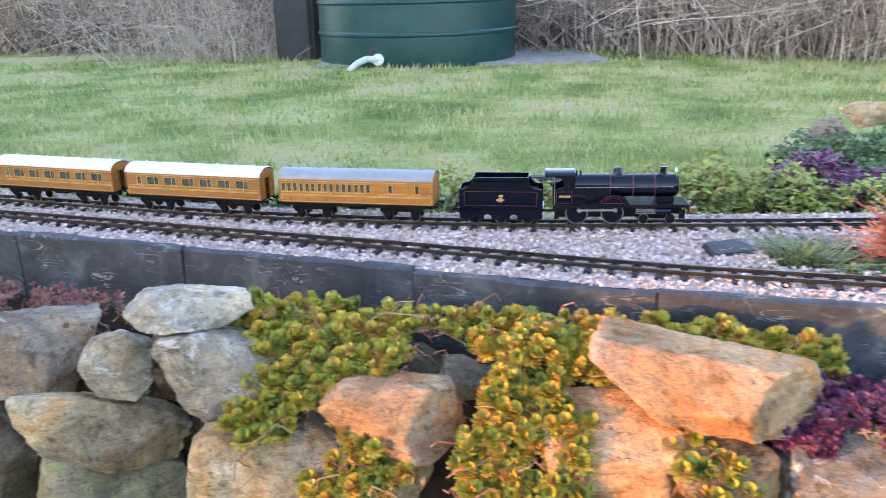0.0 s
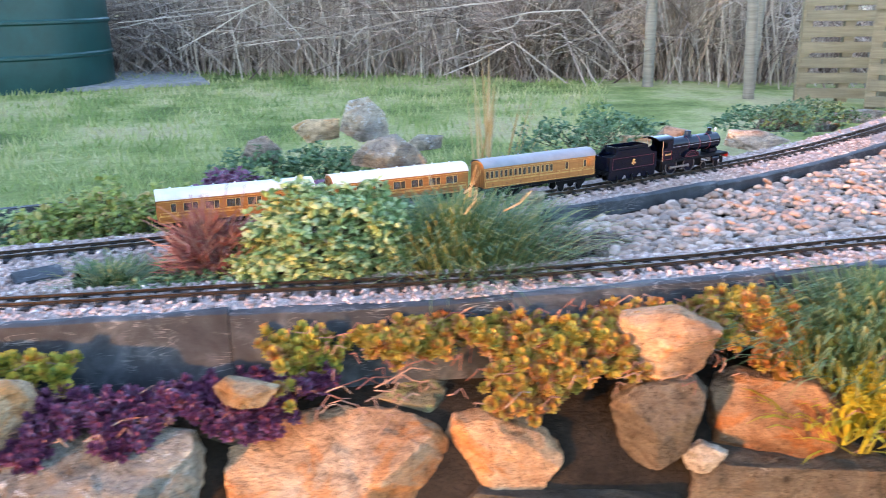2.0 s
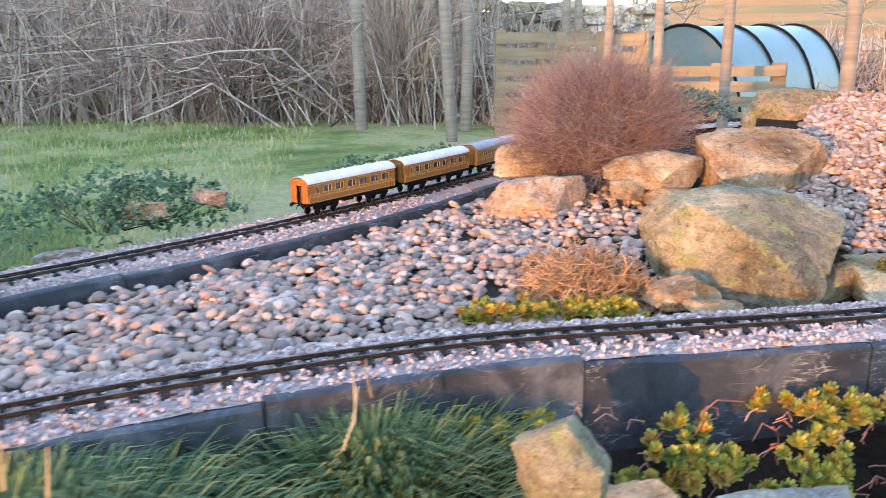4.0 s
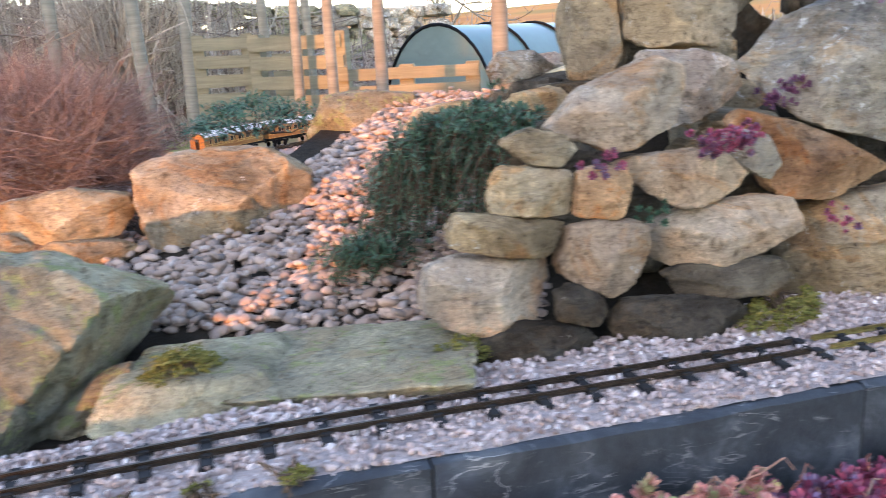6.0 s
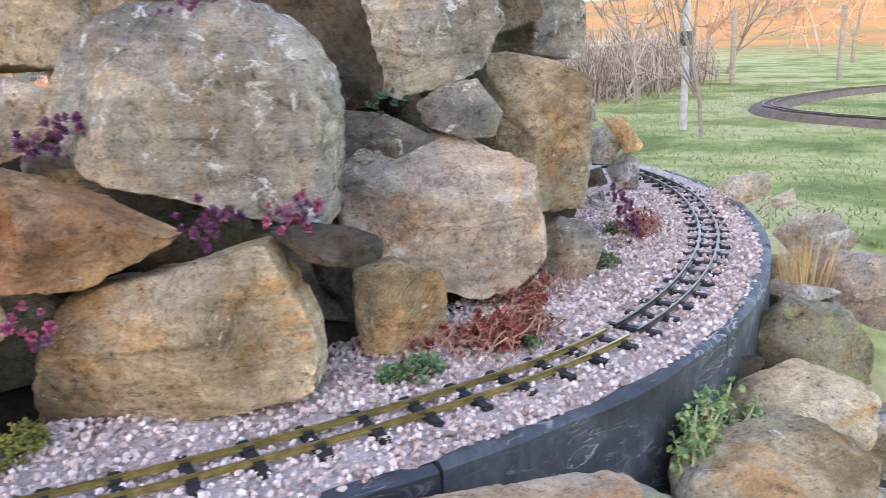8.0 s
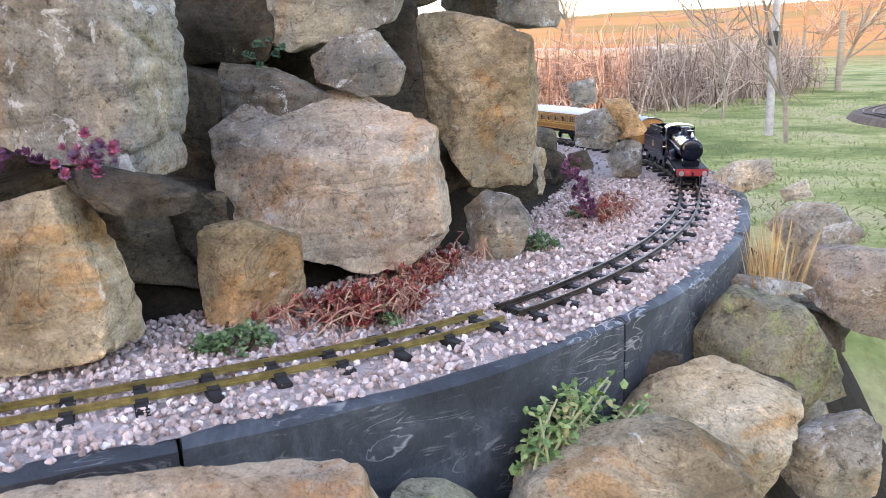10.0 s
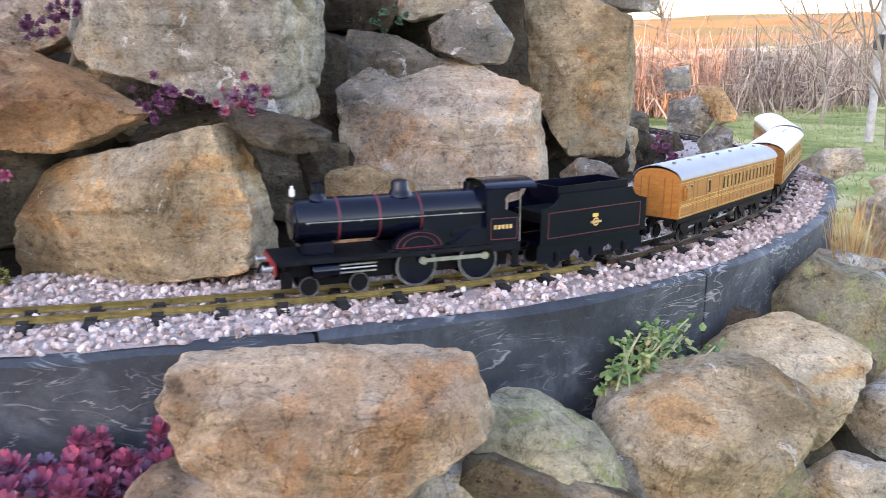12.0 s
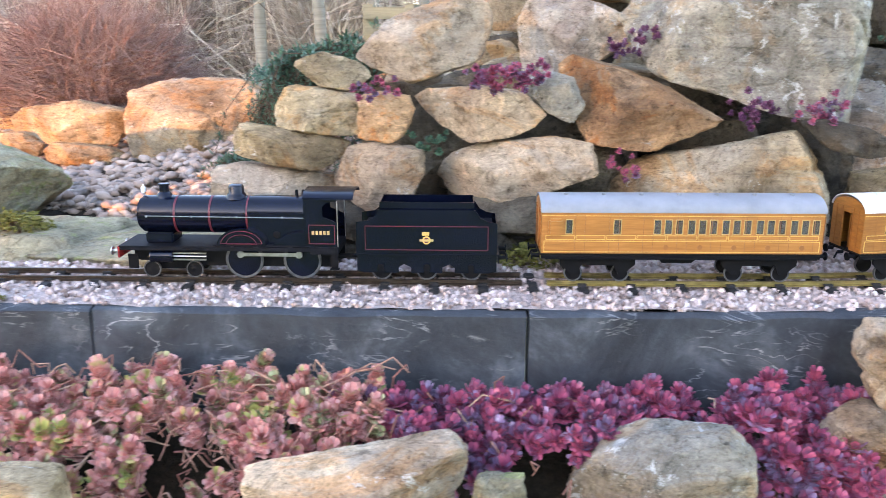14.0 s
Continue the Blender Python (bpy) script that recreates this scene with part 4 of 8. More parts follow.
rock(3.998, 0.204, 0.095, 0.072, -31, [(-159, 0.06), (-118, 0.044), (-68, 0.05), (-25, 0.053), (6, 0.065), (80, 0.052), (99, 0.052), (157, 0.058)], "peach", 81)
rock(3.869, 0.292, 0.060, 0.088, -21, [(-134, 0.07), (-108, 0.054), (-78, 0.055), (-27, 0.077), (4, 0.089), (81, 0.049), (99, 0.062), (175, 0.088)], "pink", 82)
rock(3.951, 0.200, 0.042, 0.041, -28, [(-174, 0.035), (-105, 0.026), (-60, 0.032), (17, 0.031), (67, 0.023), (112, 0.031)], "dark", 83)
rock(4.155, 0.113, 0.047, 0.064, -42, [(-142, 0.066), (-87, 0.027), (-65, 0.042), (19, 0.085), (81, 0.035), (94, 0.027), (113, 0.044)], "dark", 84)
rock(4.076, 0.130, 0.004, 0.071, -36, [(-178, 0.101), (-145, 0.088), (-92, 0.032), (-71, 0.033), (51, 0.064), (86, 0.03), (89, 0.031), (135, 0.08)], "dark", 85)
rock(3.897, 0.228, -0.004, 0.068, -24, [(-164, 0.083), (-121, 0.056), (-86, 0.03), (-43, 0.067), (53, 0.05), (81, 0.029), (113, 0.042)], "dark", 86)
rock(3.951, 0.269, 0.241, 0.048, -27, [(-128, 0.026), (-97, 0.023), (-52, 0.04), (37, 0.041), (76, 0.023), (110, 0.03)], "tan", 87)
rock(4.082, 0.245, 0.286, 0.099, -34, [(-113, 0.065), (-71, 0.056), (-15, 0.091), (16, 0.103), (68, 0.08), (110, 0.041), (136, 0.053)], "peach", 88)
rock(4.391, 0.332, 0.285, 0.096, -43, [(-175, 0.089), (-93, 0.065), (-67, 0.052), (-52, 0.06), (19, 0.086), (67, 0.067), (89, 0.063), (144, 0.098)], "pink", 89)
rock(4.484, 0.406, 0.406, 0.096, -44, [(-117, 0.077), (-90, 0.06), (-49, 0.086), (6, 0.096), (90, 0.06), (178, 0.098)], "tan", 90)
stone(4.408, 0.54, 0.396, 0.131, 0.097, 0.205, -41, 0, "tan", 91)
rock(4.538, 0.842, 0.316, 0.068, -35, [(-160, 0.079), (-83, 0.028), (-76, 0.026), (56, 0.041), (91, 0.036), (145, 0.067)], "grey", 92)
stone(4.722, 0.588, 0.493, 0.521, 0.229, 0.186, -51, 3, "tan", 96)
rock(3.896, 1.055, 0.072, 0.260, -34, [(-171, 0.154), (-108, 0.139), (-82, 0.111), (-51, 0.127), (-48, 0.131), (2, 0.171), (54, 0.151), (90, 0.122), (109, 0.148)], "tan", 98, "", [(0.0, 1.6), (-0.1, 0.02), (0.9, 0.0)])
rock(3.609, 1.169, 0.099, 0.103, -24, [(-166, 0.129), (-103, 0.05), (-89, 0.051), (-37, 0.112), (4, 0.134), (79, 0.054), (98, 0.047), (125, 0.085)], "tan", 99)
rock(3.510, 1.568, 0.085, 0.092, -16, [(-97, 0.051), (-80, 0.051), (-39, 0.093), (50, 0.055), (84, 0.044), (127, 0.083), (177, 0.104)], "tan", 100)
rock(3.398, 1.379, 0.005, 0.128, -14, [(-87, 0.063), (-73, 0.039), (16, 0.144), (85, 0.072), (95, 0.07), (141, 0.115), (180, 0.148)], "pink", 101)
rock(3.629, 1.101, 0.034, 0.064, -25, [(-151, 0.08), (-94, 0.022), (-26, 0.086), (67, 0.037), (84, 0.023), (118, 0.051)], "tan", 102)
rock(3.419, 0.557, -0.032, 0.082, -29, [(-89, 0.046), (-78, 0.044), (-14, 0.086), (34, 0.086), (102, 0.032), (123, 0.014), (127, 0.019)], "mossy", 103)
rock(3.131, 0.636, -0.014, 0.120, -11, [(-114, 0.042), (-93, 0.024), (18, 0.065), (61, 0.034), (103, 0.023), (137, 0.049)], "tan", 104)
rock(3.124, 0.559, -0.016, 0.070, -11, [(-106, 0.017), (-91, 0.013), (-14, 0.055), (81, 0.006), (153, 0.049)], "tan", 105)
rock(4.488, 1.397, 0.181, 0.138, -41, [(-173, 0.154), (-97, 0.087), (-68, 0.057), (-54, 0.06), (13, 0.157), (84, 0.083), (95, 0.08), (150, 0.122)], "mossy", 106)
rock(4.568, 1.331, 0.180, 0.062, -44, [(-170, 0.056), (-71, 0.027), (15, 0.051), (99, 0.039), (156, 0.049)], "tan", 107)
rock(4.287, 0.844, 0.186, 0.098, -48, [(-174, 0.079), (-146, 0.081), (-64, 0.05), (-52, 0.041), (15, 0.081), (99, 0.066), (149, 0.078)], "tan", 108)
rock(4.982, 1.180, 0.275, 0.117, -53, [(-154, 0.125), (-106, 0.065), (-89, 0.06), (-12, 0.144), (65, 0.07), (95, 0.057), (118, 0.086)], "grey", 109)
rock(3.510, 1.163, 0.056, 0.044, -21, [(-174, 0.043), (-97, 0.023), (-27, 0.041), (56, 0.026), (90, 0.027)], "tan", 111)
rock(1.574, 2.303, 0.087, 0.101, -15, [(-119, 0.072), (-80, 0.073), (12, 0.073), (45, 0.064), (101, 0.071), (161, 0.071)], "grey", 112)
rock(1.419, 2.376, 0.050, 0.069, -12, [(-133, 0.047), (-87, 0.036), (-3, 0.081), (90, 0.037), (115, 0.048)], "tan", 113)
rock(1.564, 2.014, 0.021, 0.108, -17, [(-99, 0.055), (-83, 0.057), (37, 0.082), (53, 0.063), (103, 0.048), (133, 0.067)], "pink", 114)
rock(1.191, 2.132, 0.037, 0.068, -8, [(-102, 0.035), (-25, 0.06), (46, 0.044), (106, 0.039), (150, 0.046)], "pink", 115)
rock(1.745, 2.159, 0.015, 0.052, -20, [(-144, 0.052), (-84, 0.024), (-14, 0.055), (86, 0.027), (129, 0.037)], "grey", 116)
rock(1.720, 1.334, -0.004, 0.042, -27, [(-149, 0.032), (-75, 0.021), (-10, 0.037), (85, 0.027), (119, 0.028)], "mossy", 117)
rock(2.513, 2.071, -0.027, 0.052, -34, [(-91, 0.024), (14, 0.062), (91, 0.024), (149, 0.048)], "tan", 118)
rock(2.709, 2.110, -0.016, 0.053, -37, [(-101, 0.02), (-8, 0.057), (80, 0.026), (135, 0.037)], "pink", 119)
rock(3.150, 2.156, -0.082, 0.088, -42, [(-97, 0.039), (-70, 0.039), (72, 0.044), (90, 0.04), (165, 0.116)], "pink", 120)
stone(4.321, 2.77, -0.133, 0.281, 0.083, 0.07, -21, 0, "grey", 121)
stone(3.754, 2.597, -0.118, 0.401, 0.076, 0.064, -21, 0, "grey", 122)
stone(2.272, 1.872, -0.086, 0.157, 0.055, 0.046, -25, 0, "pink", 123)
# fill stones behind the rock face; their dark tone paints the shade of the gaps
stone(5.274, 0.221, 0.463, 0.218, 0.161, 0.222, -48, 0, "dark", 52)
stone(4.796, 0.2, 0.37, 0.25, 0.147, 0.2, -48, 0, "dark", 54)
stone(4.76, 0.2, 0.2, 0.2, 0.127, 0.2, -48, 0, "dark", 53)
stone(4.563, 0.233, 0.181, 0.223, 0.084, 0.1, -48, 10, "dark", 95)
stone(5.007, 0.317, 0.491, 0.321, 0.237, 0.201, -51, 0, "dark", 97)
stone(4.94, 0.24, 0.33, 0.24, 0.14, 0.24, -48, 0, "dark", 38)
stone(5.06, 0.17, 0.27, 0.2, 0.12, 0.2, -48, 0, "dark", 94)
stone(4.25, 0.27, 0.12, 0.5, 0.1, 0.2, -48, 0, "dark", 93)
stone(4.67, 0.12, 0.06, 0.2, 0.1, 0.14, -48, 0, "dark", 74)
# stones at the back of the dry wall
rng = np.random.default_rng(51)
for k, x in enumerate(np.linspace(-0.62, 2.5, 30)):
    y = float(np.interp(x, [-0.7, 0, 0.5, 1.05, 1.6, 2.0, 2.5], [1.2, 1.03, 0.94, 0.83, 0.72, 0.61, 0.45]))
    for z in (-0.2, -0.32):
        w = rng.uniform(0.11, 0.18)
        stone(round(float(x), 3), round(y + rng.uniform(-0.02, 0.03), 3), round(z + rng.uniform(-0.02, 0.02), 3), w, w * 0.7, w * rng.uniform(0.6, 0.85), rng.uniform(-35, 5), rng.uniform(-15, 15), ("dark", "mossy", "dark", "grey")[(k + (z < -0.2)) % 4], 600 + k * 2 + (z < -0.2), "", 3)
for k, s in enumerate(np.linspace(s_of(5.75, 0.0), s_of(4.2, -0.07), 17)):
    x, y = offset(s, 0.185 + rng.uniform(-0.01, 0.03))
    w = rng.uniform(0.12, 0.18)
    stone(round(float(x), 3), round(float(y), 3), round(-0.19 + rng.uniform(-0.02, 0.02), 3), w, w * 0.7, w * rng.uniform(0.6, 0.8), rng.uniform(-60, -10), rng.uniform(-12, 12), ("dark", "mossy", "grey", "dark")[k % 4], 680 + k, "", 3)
stone(2.62, 0.250, -0.15, 0.2, 0.140, 0.13, -24, -5, "tan", 210)
stone(2.84, 0.153, -0.16, 0.24, 0.168, 0.15, -24, 0, "grey", 211)
stone(3.06, 0.050, -0.15, 0.2, 0.140, 0.13, -24, 5, "tan", 212)
stone(3.28, -0.067, -0.19, 0.22, 0.154, 0.14, -24, -1, "tan", 213)
stone(3.0, 0.022, -0.34, 0.3, 0.210, 0.14, -24, 4, "dark", 214)
stone(2.7, 0.163, -0.33, 0.28, 0.196, 0.15, -24, -2, "mossy", 215)
stone(3.35, -0.141, -0.36, 0.28, 0.196, 0.14, -24, 3, "dark", 216)
stone(2.45, 0.276, -0.3, 0.24, 0.168, 0.16, -24, -3, "grey", 217)


# ---- the train ----
MAT_TYRE = plain("worn_tyre", (0.17, 0.17, 0.175), 0.35, 0.8, 0.3, 120)


def wheel(name, r, width, parent, x, y, z, spokes=0):
    """A wheel with a bright tyre; spoked where spokes are asked for."""
    bm = bmesh.new()
    m = Matrix.Rotation(radians(90), 4, "X")
    if spokes:
        lathe(bm, [(r * 0.80, -width / 2), (r * 0.97, -width / 2), (r, 0), (r * 0.97, width / 2), (r * 0.80, width / 2)], 28, m)
        lathe(bm, [(r * 0.20, -width * 0.6), (r * 0.20, width * 0.6)], 12, m)
        for k in range(spokes):
            a = k * math.tau / spokes
            box(bm, 0.5 * r * math.cos(a), 0, 0.5 * r * math.sin(a), r * 0.68, width * 0.5, r * 0.075, rot=Matrix.Rotation(-a, 4, "Y"))
        box(bm, r * 0.12, 0, 0, r * 0.5, width * 0.9, r * 0.36, 0.001)
    else:
        lathe(bm, [(r * 0.3, -width * 0.55), (r * 0.6, -width * 0.3), (r * 0.84, -width * 0.45), (r * 0.84, width * 0.45), (r * 0.6, width * 0.3), (r * 0.3, width * 0.55)], 24, m)
    ob = smooth(part(name, bm, MAT_BLACK if spokes else MAT_UNDER, parent))
    ob.matrix_basis = Matrix.Translation((x, y, z))
    bm = bmesh.new()
    side = 1 if y > 0 else -1
    rings = [(r * 0.86, 0), (r * 0.86, width * 0.62), (r * 0.99, width * 0.62), (r * 0.99, 0)]
    rows = [[bm.verts.new((q * math.cos(k * math.tau / 28), side * h, q * math.sin(k * math.tau / 28))) for k in range(28)] for q, h in rings]
    for a, b in zip(rows, rows[1:] + rows[:1]):
        for k in range(28):
            bm.faces.new((a[k], a[(k + 1) % 28], b[(k + 1) % 28], b[k]))
    bmesh.ops.recalc_face_normals(bm, faces=bm.faces)
    smooth(part("tyre", bm, MAT_TYRE, ob, "worn dark steel tyre"))
    return ob


def buffer(bm, x, y, z, way):
    rod(bm, (x, y, z), (x + way * 0.009, y, z), 0.0028, 0.0022, 10)
    rod(bm, (x + way * 0.009, y, z), (x + way * 0.0105, y, z), 0.0052, 0.005, 14)


def hook(bm, x, z, way):
    box(bm, x + way * 0.004, 0, z, 0.008, 0.003, 0.004, 0.0006)
    rod(bm, (x + way * 0.008, 0, z), (x + way * 0.012, 0, z - 0.008), 0.0012, None, 8)


def outline_frame(bm, x0, x1, z0, z1, y, w=0.0009, t=0.0006):
    """A thin raised rectangle on a side."""
    for x, z, a, b in (((x0 + x1) / 2, z0, x1 - x0, w), ((x0 + x1) / 2, z1, x1 - x0, w), (x0, (z0 + z1) / 2, w, z1 - z0), (x1, (z0 + z1) / 2, w, z1 - z0)):
        box(bm, x, y, z, a, t, b)


def locomotive():
    e = tagged(new("locomotive"), "black lined four-coupled tinplate model steam locomotive with a red buffer beam", "locomotive")
    zc, rb = 0.0765, 0.0228
    along = Matrix.Rotation(radians(90), 4, "Y")
    bm = bmesh.new()
    lathe(bm, [(rb * 0.3, 0.1105), (rb * 0.85, 0.1098), (rb * 0.985, 0.1075), (rb, 0.104), (rb, -0.026)][::-1], 36, Matrix.Translation((0, 0, zc)) @ along)
    smooth(part("boiler", bm, MAT_BLACK, e, "glossy black boiler barrel"))
    bm = bmesh.new()
    lathe(bm, [(0.0195, 0.1095), (0.0195, 0.1115), (0.0165, 0.1125), (0.004, 0.1135)], 28, Matrix.Translation((0, 0, zc)) @ along)
    box(bm, 0.1135, 0, zc, 0.0012, 0.028, 0.0016)
    smooth(part("smokebox_door", bm, MAT_BLACK, e))
    for x in (0.065, 0.022, -0.0235):
        bm = bmesh.new()
        lathe(bm, [(rb + 0.0004, x - 0.0013), (rb + 0.0004, x + 0.0013)], 36, Matrix.Translation((0, 0, zc)) @ along)
        smooth(part("boiler_band", bm, MAT_RED, e, "dark red boiler band"))
    bm = bmesh.new()
    prof = [(-0.0225, 0.043), (0.0225, 0.043), (0.0225, zc + 0.004)] + [(0.0225 * math.cos(a), zc + 0.004 + 0.0195 * math.sin(a)) for a in np.linspace(0.15, math.pi - 0.15, 12)] + [(-0.0225, zc + 0.004)]
    rows = [[bm.verts.new((x, y, z)) for y, z in prof] for x in (-0.0245, -0.095)]
    for k in range(len(prof)):
        n = (k + 1) % len(prof)
        bm.faces.new((rows[0][k], rows[0][n], rows[1][n], rows[1][k]))
    bm.faces.new(rows[0])
    bm.faces.new(rows[1])
    bmesh.ops.recalc_face_normals(bm, faces=bm.faces)
    smooth(part("firebox", bm, MAT_BLACK, e), 50)
    bm = bmesh.new()
    lathe(bm, [(0.0105, zc + rb - 0.003), (0.0085, zc + rb + 0.002), (0.0058, zc + rb + 0.0045), (0.0056, zc + rb + 0.0125), (0.0073, zc + rb + 0.013), (0.0073, zc + rb + 0.0148), (0.0045, zc + rb + 0.0152)], 24, Matrix.Translation((0.0825, 0, 0)))
    smooth(part("chimney", bm, MAT_BLACK, e))
    bm = bmesh.new()
    lathe(bm, [(0.0135, zc + rb - 0.003), (0.0115, zc + rb + 0.002), (0.0096, zc + rb + 0.0045), (0.0096, zc + rb + 0.0115), (0.0085, zc + rb + 0.0135), (0.005, zc + rb + 0.0147)], 24, Matrix.Translation((-0.0065, 0, 0)))
    smooth(part("dome", bm, MAT_BLACK, e))
    for x in (-0.081, -0.089):
        bm = bmesh.new()
        rod(bm, (x, 0, zc + rb - 0.002), (x, 0, zc + rb + 0.008), 0.0022, 0.0017, 10)
        part("safety_valve", bm, MAT_BLACK, e)
    # cab: two sides, front, roof
    side = [(-0.095, 0.043), (-0.1345, 0.043), (-0.1345, 0.072), (-0.127, 0.076), (-0.117, 0.080), (-0.1165, 0.092), (-0.122, 0.097), (-0.1345, 0.099), (-0.1345, 0.103), (-0.095, 0.103)]
    for s in (-1, 1):
        bm = bmesh.new()
        prism(bm, side, s * 0.0285, s * 0.0297)
        part("cab_side", bm, MAT_BLACK, e)
        bm = bmesh.new()
        outline_frame(bm, -0.131, -0.1, 0.047, 0.070, s * 0.0299)
        part("cab_lining", bm, MAT_RED, e, "thin red lining")
        bm = bmesh.new()
        for k in range(5):
            box(bm, -0.105 - k * 0.0046, s * 0.0300, 0.0605, 0.0030, 0.0004, 0.0046)
        part("cab_figures", bm, MAT_CREAM, e, "pale painted figures, illegible")
        bm = bmesh.new()
        rod(bm, (-0.1345, s * 0.0292, 0.043), (-0.1345, s * 0.0292, 0.099), 0.0007, None, 8)
        part("handrail", bm, MAT_STEEL, e)
    bm = bmesh.new()
    box(bm, -0.0945, 0, 0.073, 0.0012, 0.057, 0.060)
    part("cab_front", bm, MAT_BLACK, e)
    bm = bmesh.new()
    arc = [(0.0315 * math.sin(a), 0.103 + 0.0085 * math.cos(a) ** 1.0 - 0.0025) for a in np.linspace(-1.45, 1.45, 14)]
    up = [[bm.verts.new((x, y, z + dz)) for y, z in arc] for x in (-0.0935, -0.154) for dz in (0, 0.0014)]
    for a, b in ((0, 2), (1, 3), (0, 1), (2, 3)):
        for k in range(13):
            bm.faces.new((up[a][k], up[a][k + 1], up[b][k + 1], up[b][k]))
    bmesh.ops.recalc_face_normals(bm, faces=bm.faces)
    smooth(part("cab_roof", bm, MAT_BLACK, e), 60)
    # running plate and frames
    bm = bmesh.new()
    box(bm, 0.074, 0, 0.0415, 0.118, 0.062, 0.002, 0.0005)
    box(bm, -0.042, 0, 0.0435, 0.118, 0.062, 0.002, 0.0005)
    box(bm, -0.118, 0, 0.0385, 0.034, 0.062, 0.0095, 0.0005)
    for s in (-1, 1):
        box(bm, 0.0, s * 0.0305, 0.0395, 0.262, 0.0012, 0.005)
    part("running_plate", bm, MAT_PLATE, e)
    bm = bmesh.new()
    box(bm, -0.02, 0, 0.0255, 0.215, 0.024, 0.024)
    box(bm, 0.085, 0, 0.030, 0.07, 0.03, 0.018)
    part("main_frame", bm, MAT_UNDER, e)
    for s in (-1, 1):
        bm = bmesh.new()
        prism(bm, [(-0.0176 + 0.030 * math.cos(a), 0.0435 + 0.0205 * math.sin(a)) for a in np.linspace(0, math.pi, 20)], s * 0.021, s * 0.0302)
        smooth(part("splasher", bm, MAT_BLACK, e), 50)
        bm = bmesh.new()
        for rr in (0.84, 0.62):
            pts = [(-0.0176 + 0.030 * rr * math.cos(a), s * 0.0305, 0.0445 + 0.0205 * rr * math.sin(a)) for a in np.linspace(0.1, math.pi - 0.1, 16)]
            for a, b in zip(pts, pts[1:]):
                rod(bm, a, b, 0.0005, None, 5)
            rod(bm, pts[0], pts[-1], 0.0005, None, 5)
        part("splasher_lining", bm, MAT_RED, e)
        bm = bmesh.new()
        prism(bm, [(-0.055, 0.0435), (-0.062, 0.051), (-0.074, 0.0585), (-0.084, 0.0605), (-0.0935, 0.0605), (-0.0965, 0.068), (-0.0965, 0.0435)], s * 0.021, s * 0.0302)
        smooth(part("rear_splasher", bm, MAT_BLACK, e), 50)
        bm = bmesh.new()
        rod(bm, (0.1, s * (rb + 0.0012), zc + 0.0015), (-0.0945, s * (rb + 0.0012), zc + 0.0005), 0.0006, None, 6)
        for x in (0.098, 0.043, -0.012, -0.067):
            bmesh.ops.create_uvsphere(bm, u_segments=8, v_segments=6, radius=0.0014, matrix=Matrix.Translation((x, s * (rb + 0.0014), zc + 0.001)))
        part("handrail", bm, MAT_STEEL, e)
        bm = bmesh.new()
        lathe(bm, [(0.0072, -0.014), (0.0078, -0.012), (0.0074, -0.010), (0.0074, 0.010), (0.0078, 0.012), (0.0072, 0.014)], 18, Matrix.Translation((0.082, s * 0.025, 0.0285)) @ along)
        smooth(part("cylinder", bm, MAT_BLACK, e))
        bm = bmesh.new()
        rod(bm, (0.068, s * 0.025, 0.0285), (0.028, s * 0.025, 0.0285), 0.0011, None, 8)
        box(bm, 0.048, s * 0.025, 0.0325, 0.04, 0.003, 0.0016)
        box(bm, 0.048, s * 0.025, 0.0245, 0.04, 0.003, 0.0016)
        part("slide_bars", bm, MAT_STEEL, e)
        bm = bmesh.new()
        box(bm, -0.130, s * 0.028, 0.0275, 0.008, 0.002, 0.026)
        box(bm, -0.130, s * 0.029, 0.0155, 0.011, 0.006, 0.0014)
        part("cab_step", bm, MAT_UNDER, e)
        bm = bmesh.new()
        lathe(bm, [(0.0042, 0), (0.0046, 0.0006), (0.003, 0.0012)], 16, Matrix.Translation((-0.0595, s * 0.0226, 0.0562)) @ Matrix.Rotation(radians(-90 * s), 4, "X"))
        part("washout_plug", bm, MAT_UNDER, e)
    bm = bmesh.new()
    box(bm, 0.087, 0, 0.049, 0.034, 0.034, 0.014, 0.002)
    part("smokebox_saddle", bm, MAT_BLACK, e)
    bm = bmesh.new()
    box(bm, 0.1335, 0, 0.0345, 0.0025, 0.062, 0.0145, 0.0006)
    part("buffer_beam", bm, MAT_BEAM, e, "red buffer beam")
    for s in (-1, 1):
        bm = bmesh.new()
        buffer(bm, 0.1345, s * 0.0225, 0.034, 1)
        part("buffer", bm, MAT_STEEL, e)
        bm = bmesh.new()
        box(bm, 0.121, s * 0.0185, 0.02, 0.012, 0.002, 0.018)
        part("guard_iron", bm, MAT_UNDER, e)
    bm = bmesh.new()
    hook(bm, 0.1345, 0.034, 1)
    part("coupling_hook", bm, MAT_UNDER, e)
    bm = bmesh.new()
    box(bm, 0.1085, 0, zc + rb + 0.0065, 0.0055, 0.0055, 0.0085, 0.0012)
    rod(bm, (0.1085, 0, zc + rb + 0.0105), (0.1085, 0, zc + rb + 0.0135), 0.0014, None, 8)
    part("lamp", bm, MAT_WHITE, e, "white painted head lamp")
    wheels = []
    for s in (-1, 1):
        for x in (-0.0176, -0.0889):
            wheels.append(wheel("driving_wheel", 0.0235, 0.0045, e, x, s * 0.0175, 0.0235, 14))
        for x in (0.098, 0.045):
            wheel("bogie_wheel", 0.0108, 0.0045, e, x, s * 0.0172, 0.0108)
    bm = bmesh.new()
    box(bm, 0.0715, 0, 0.0125, 0.062, 0.022, 0.008, 0.001)
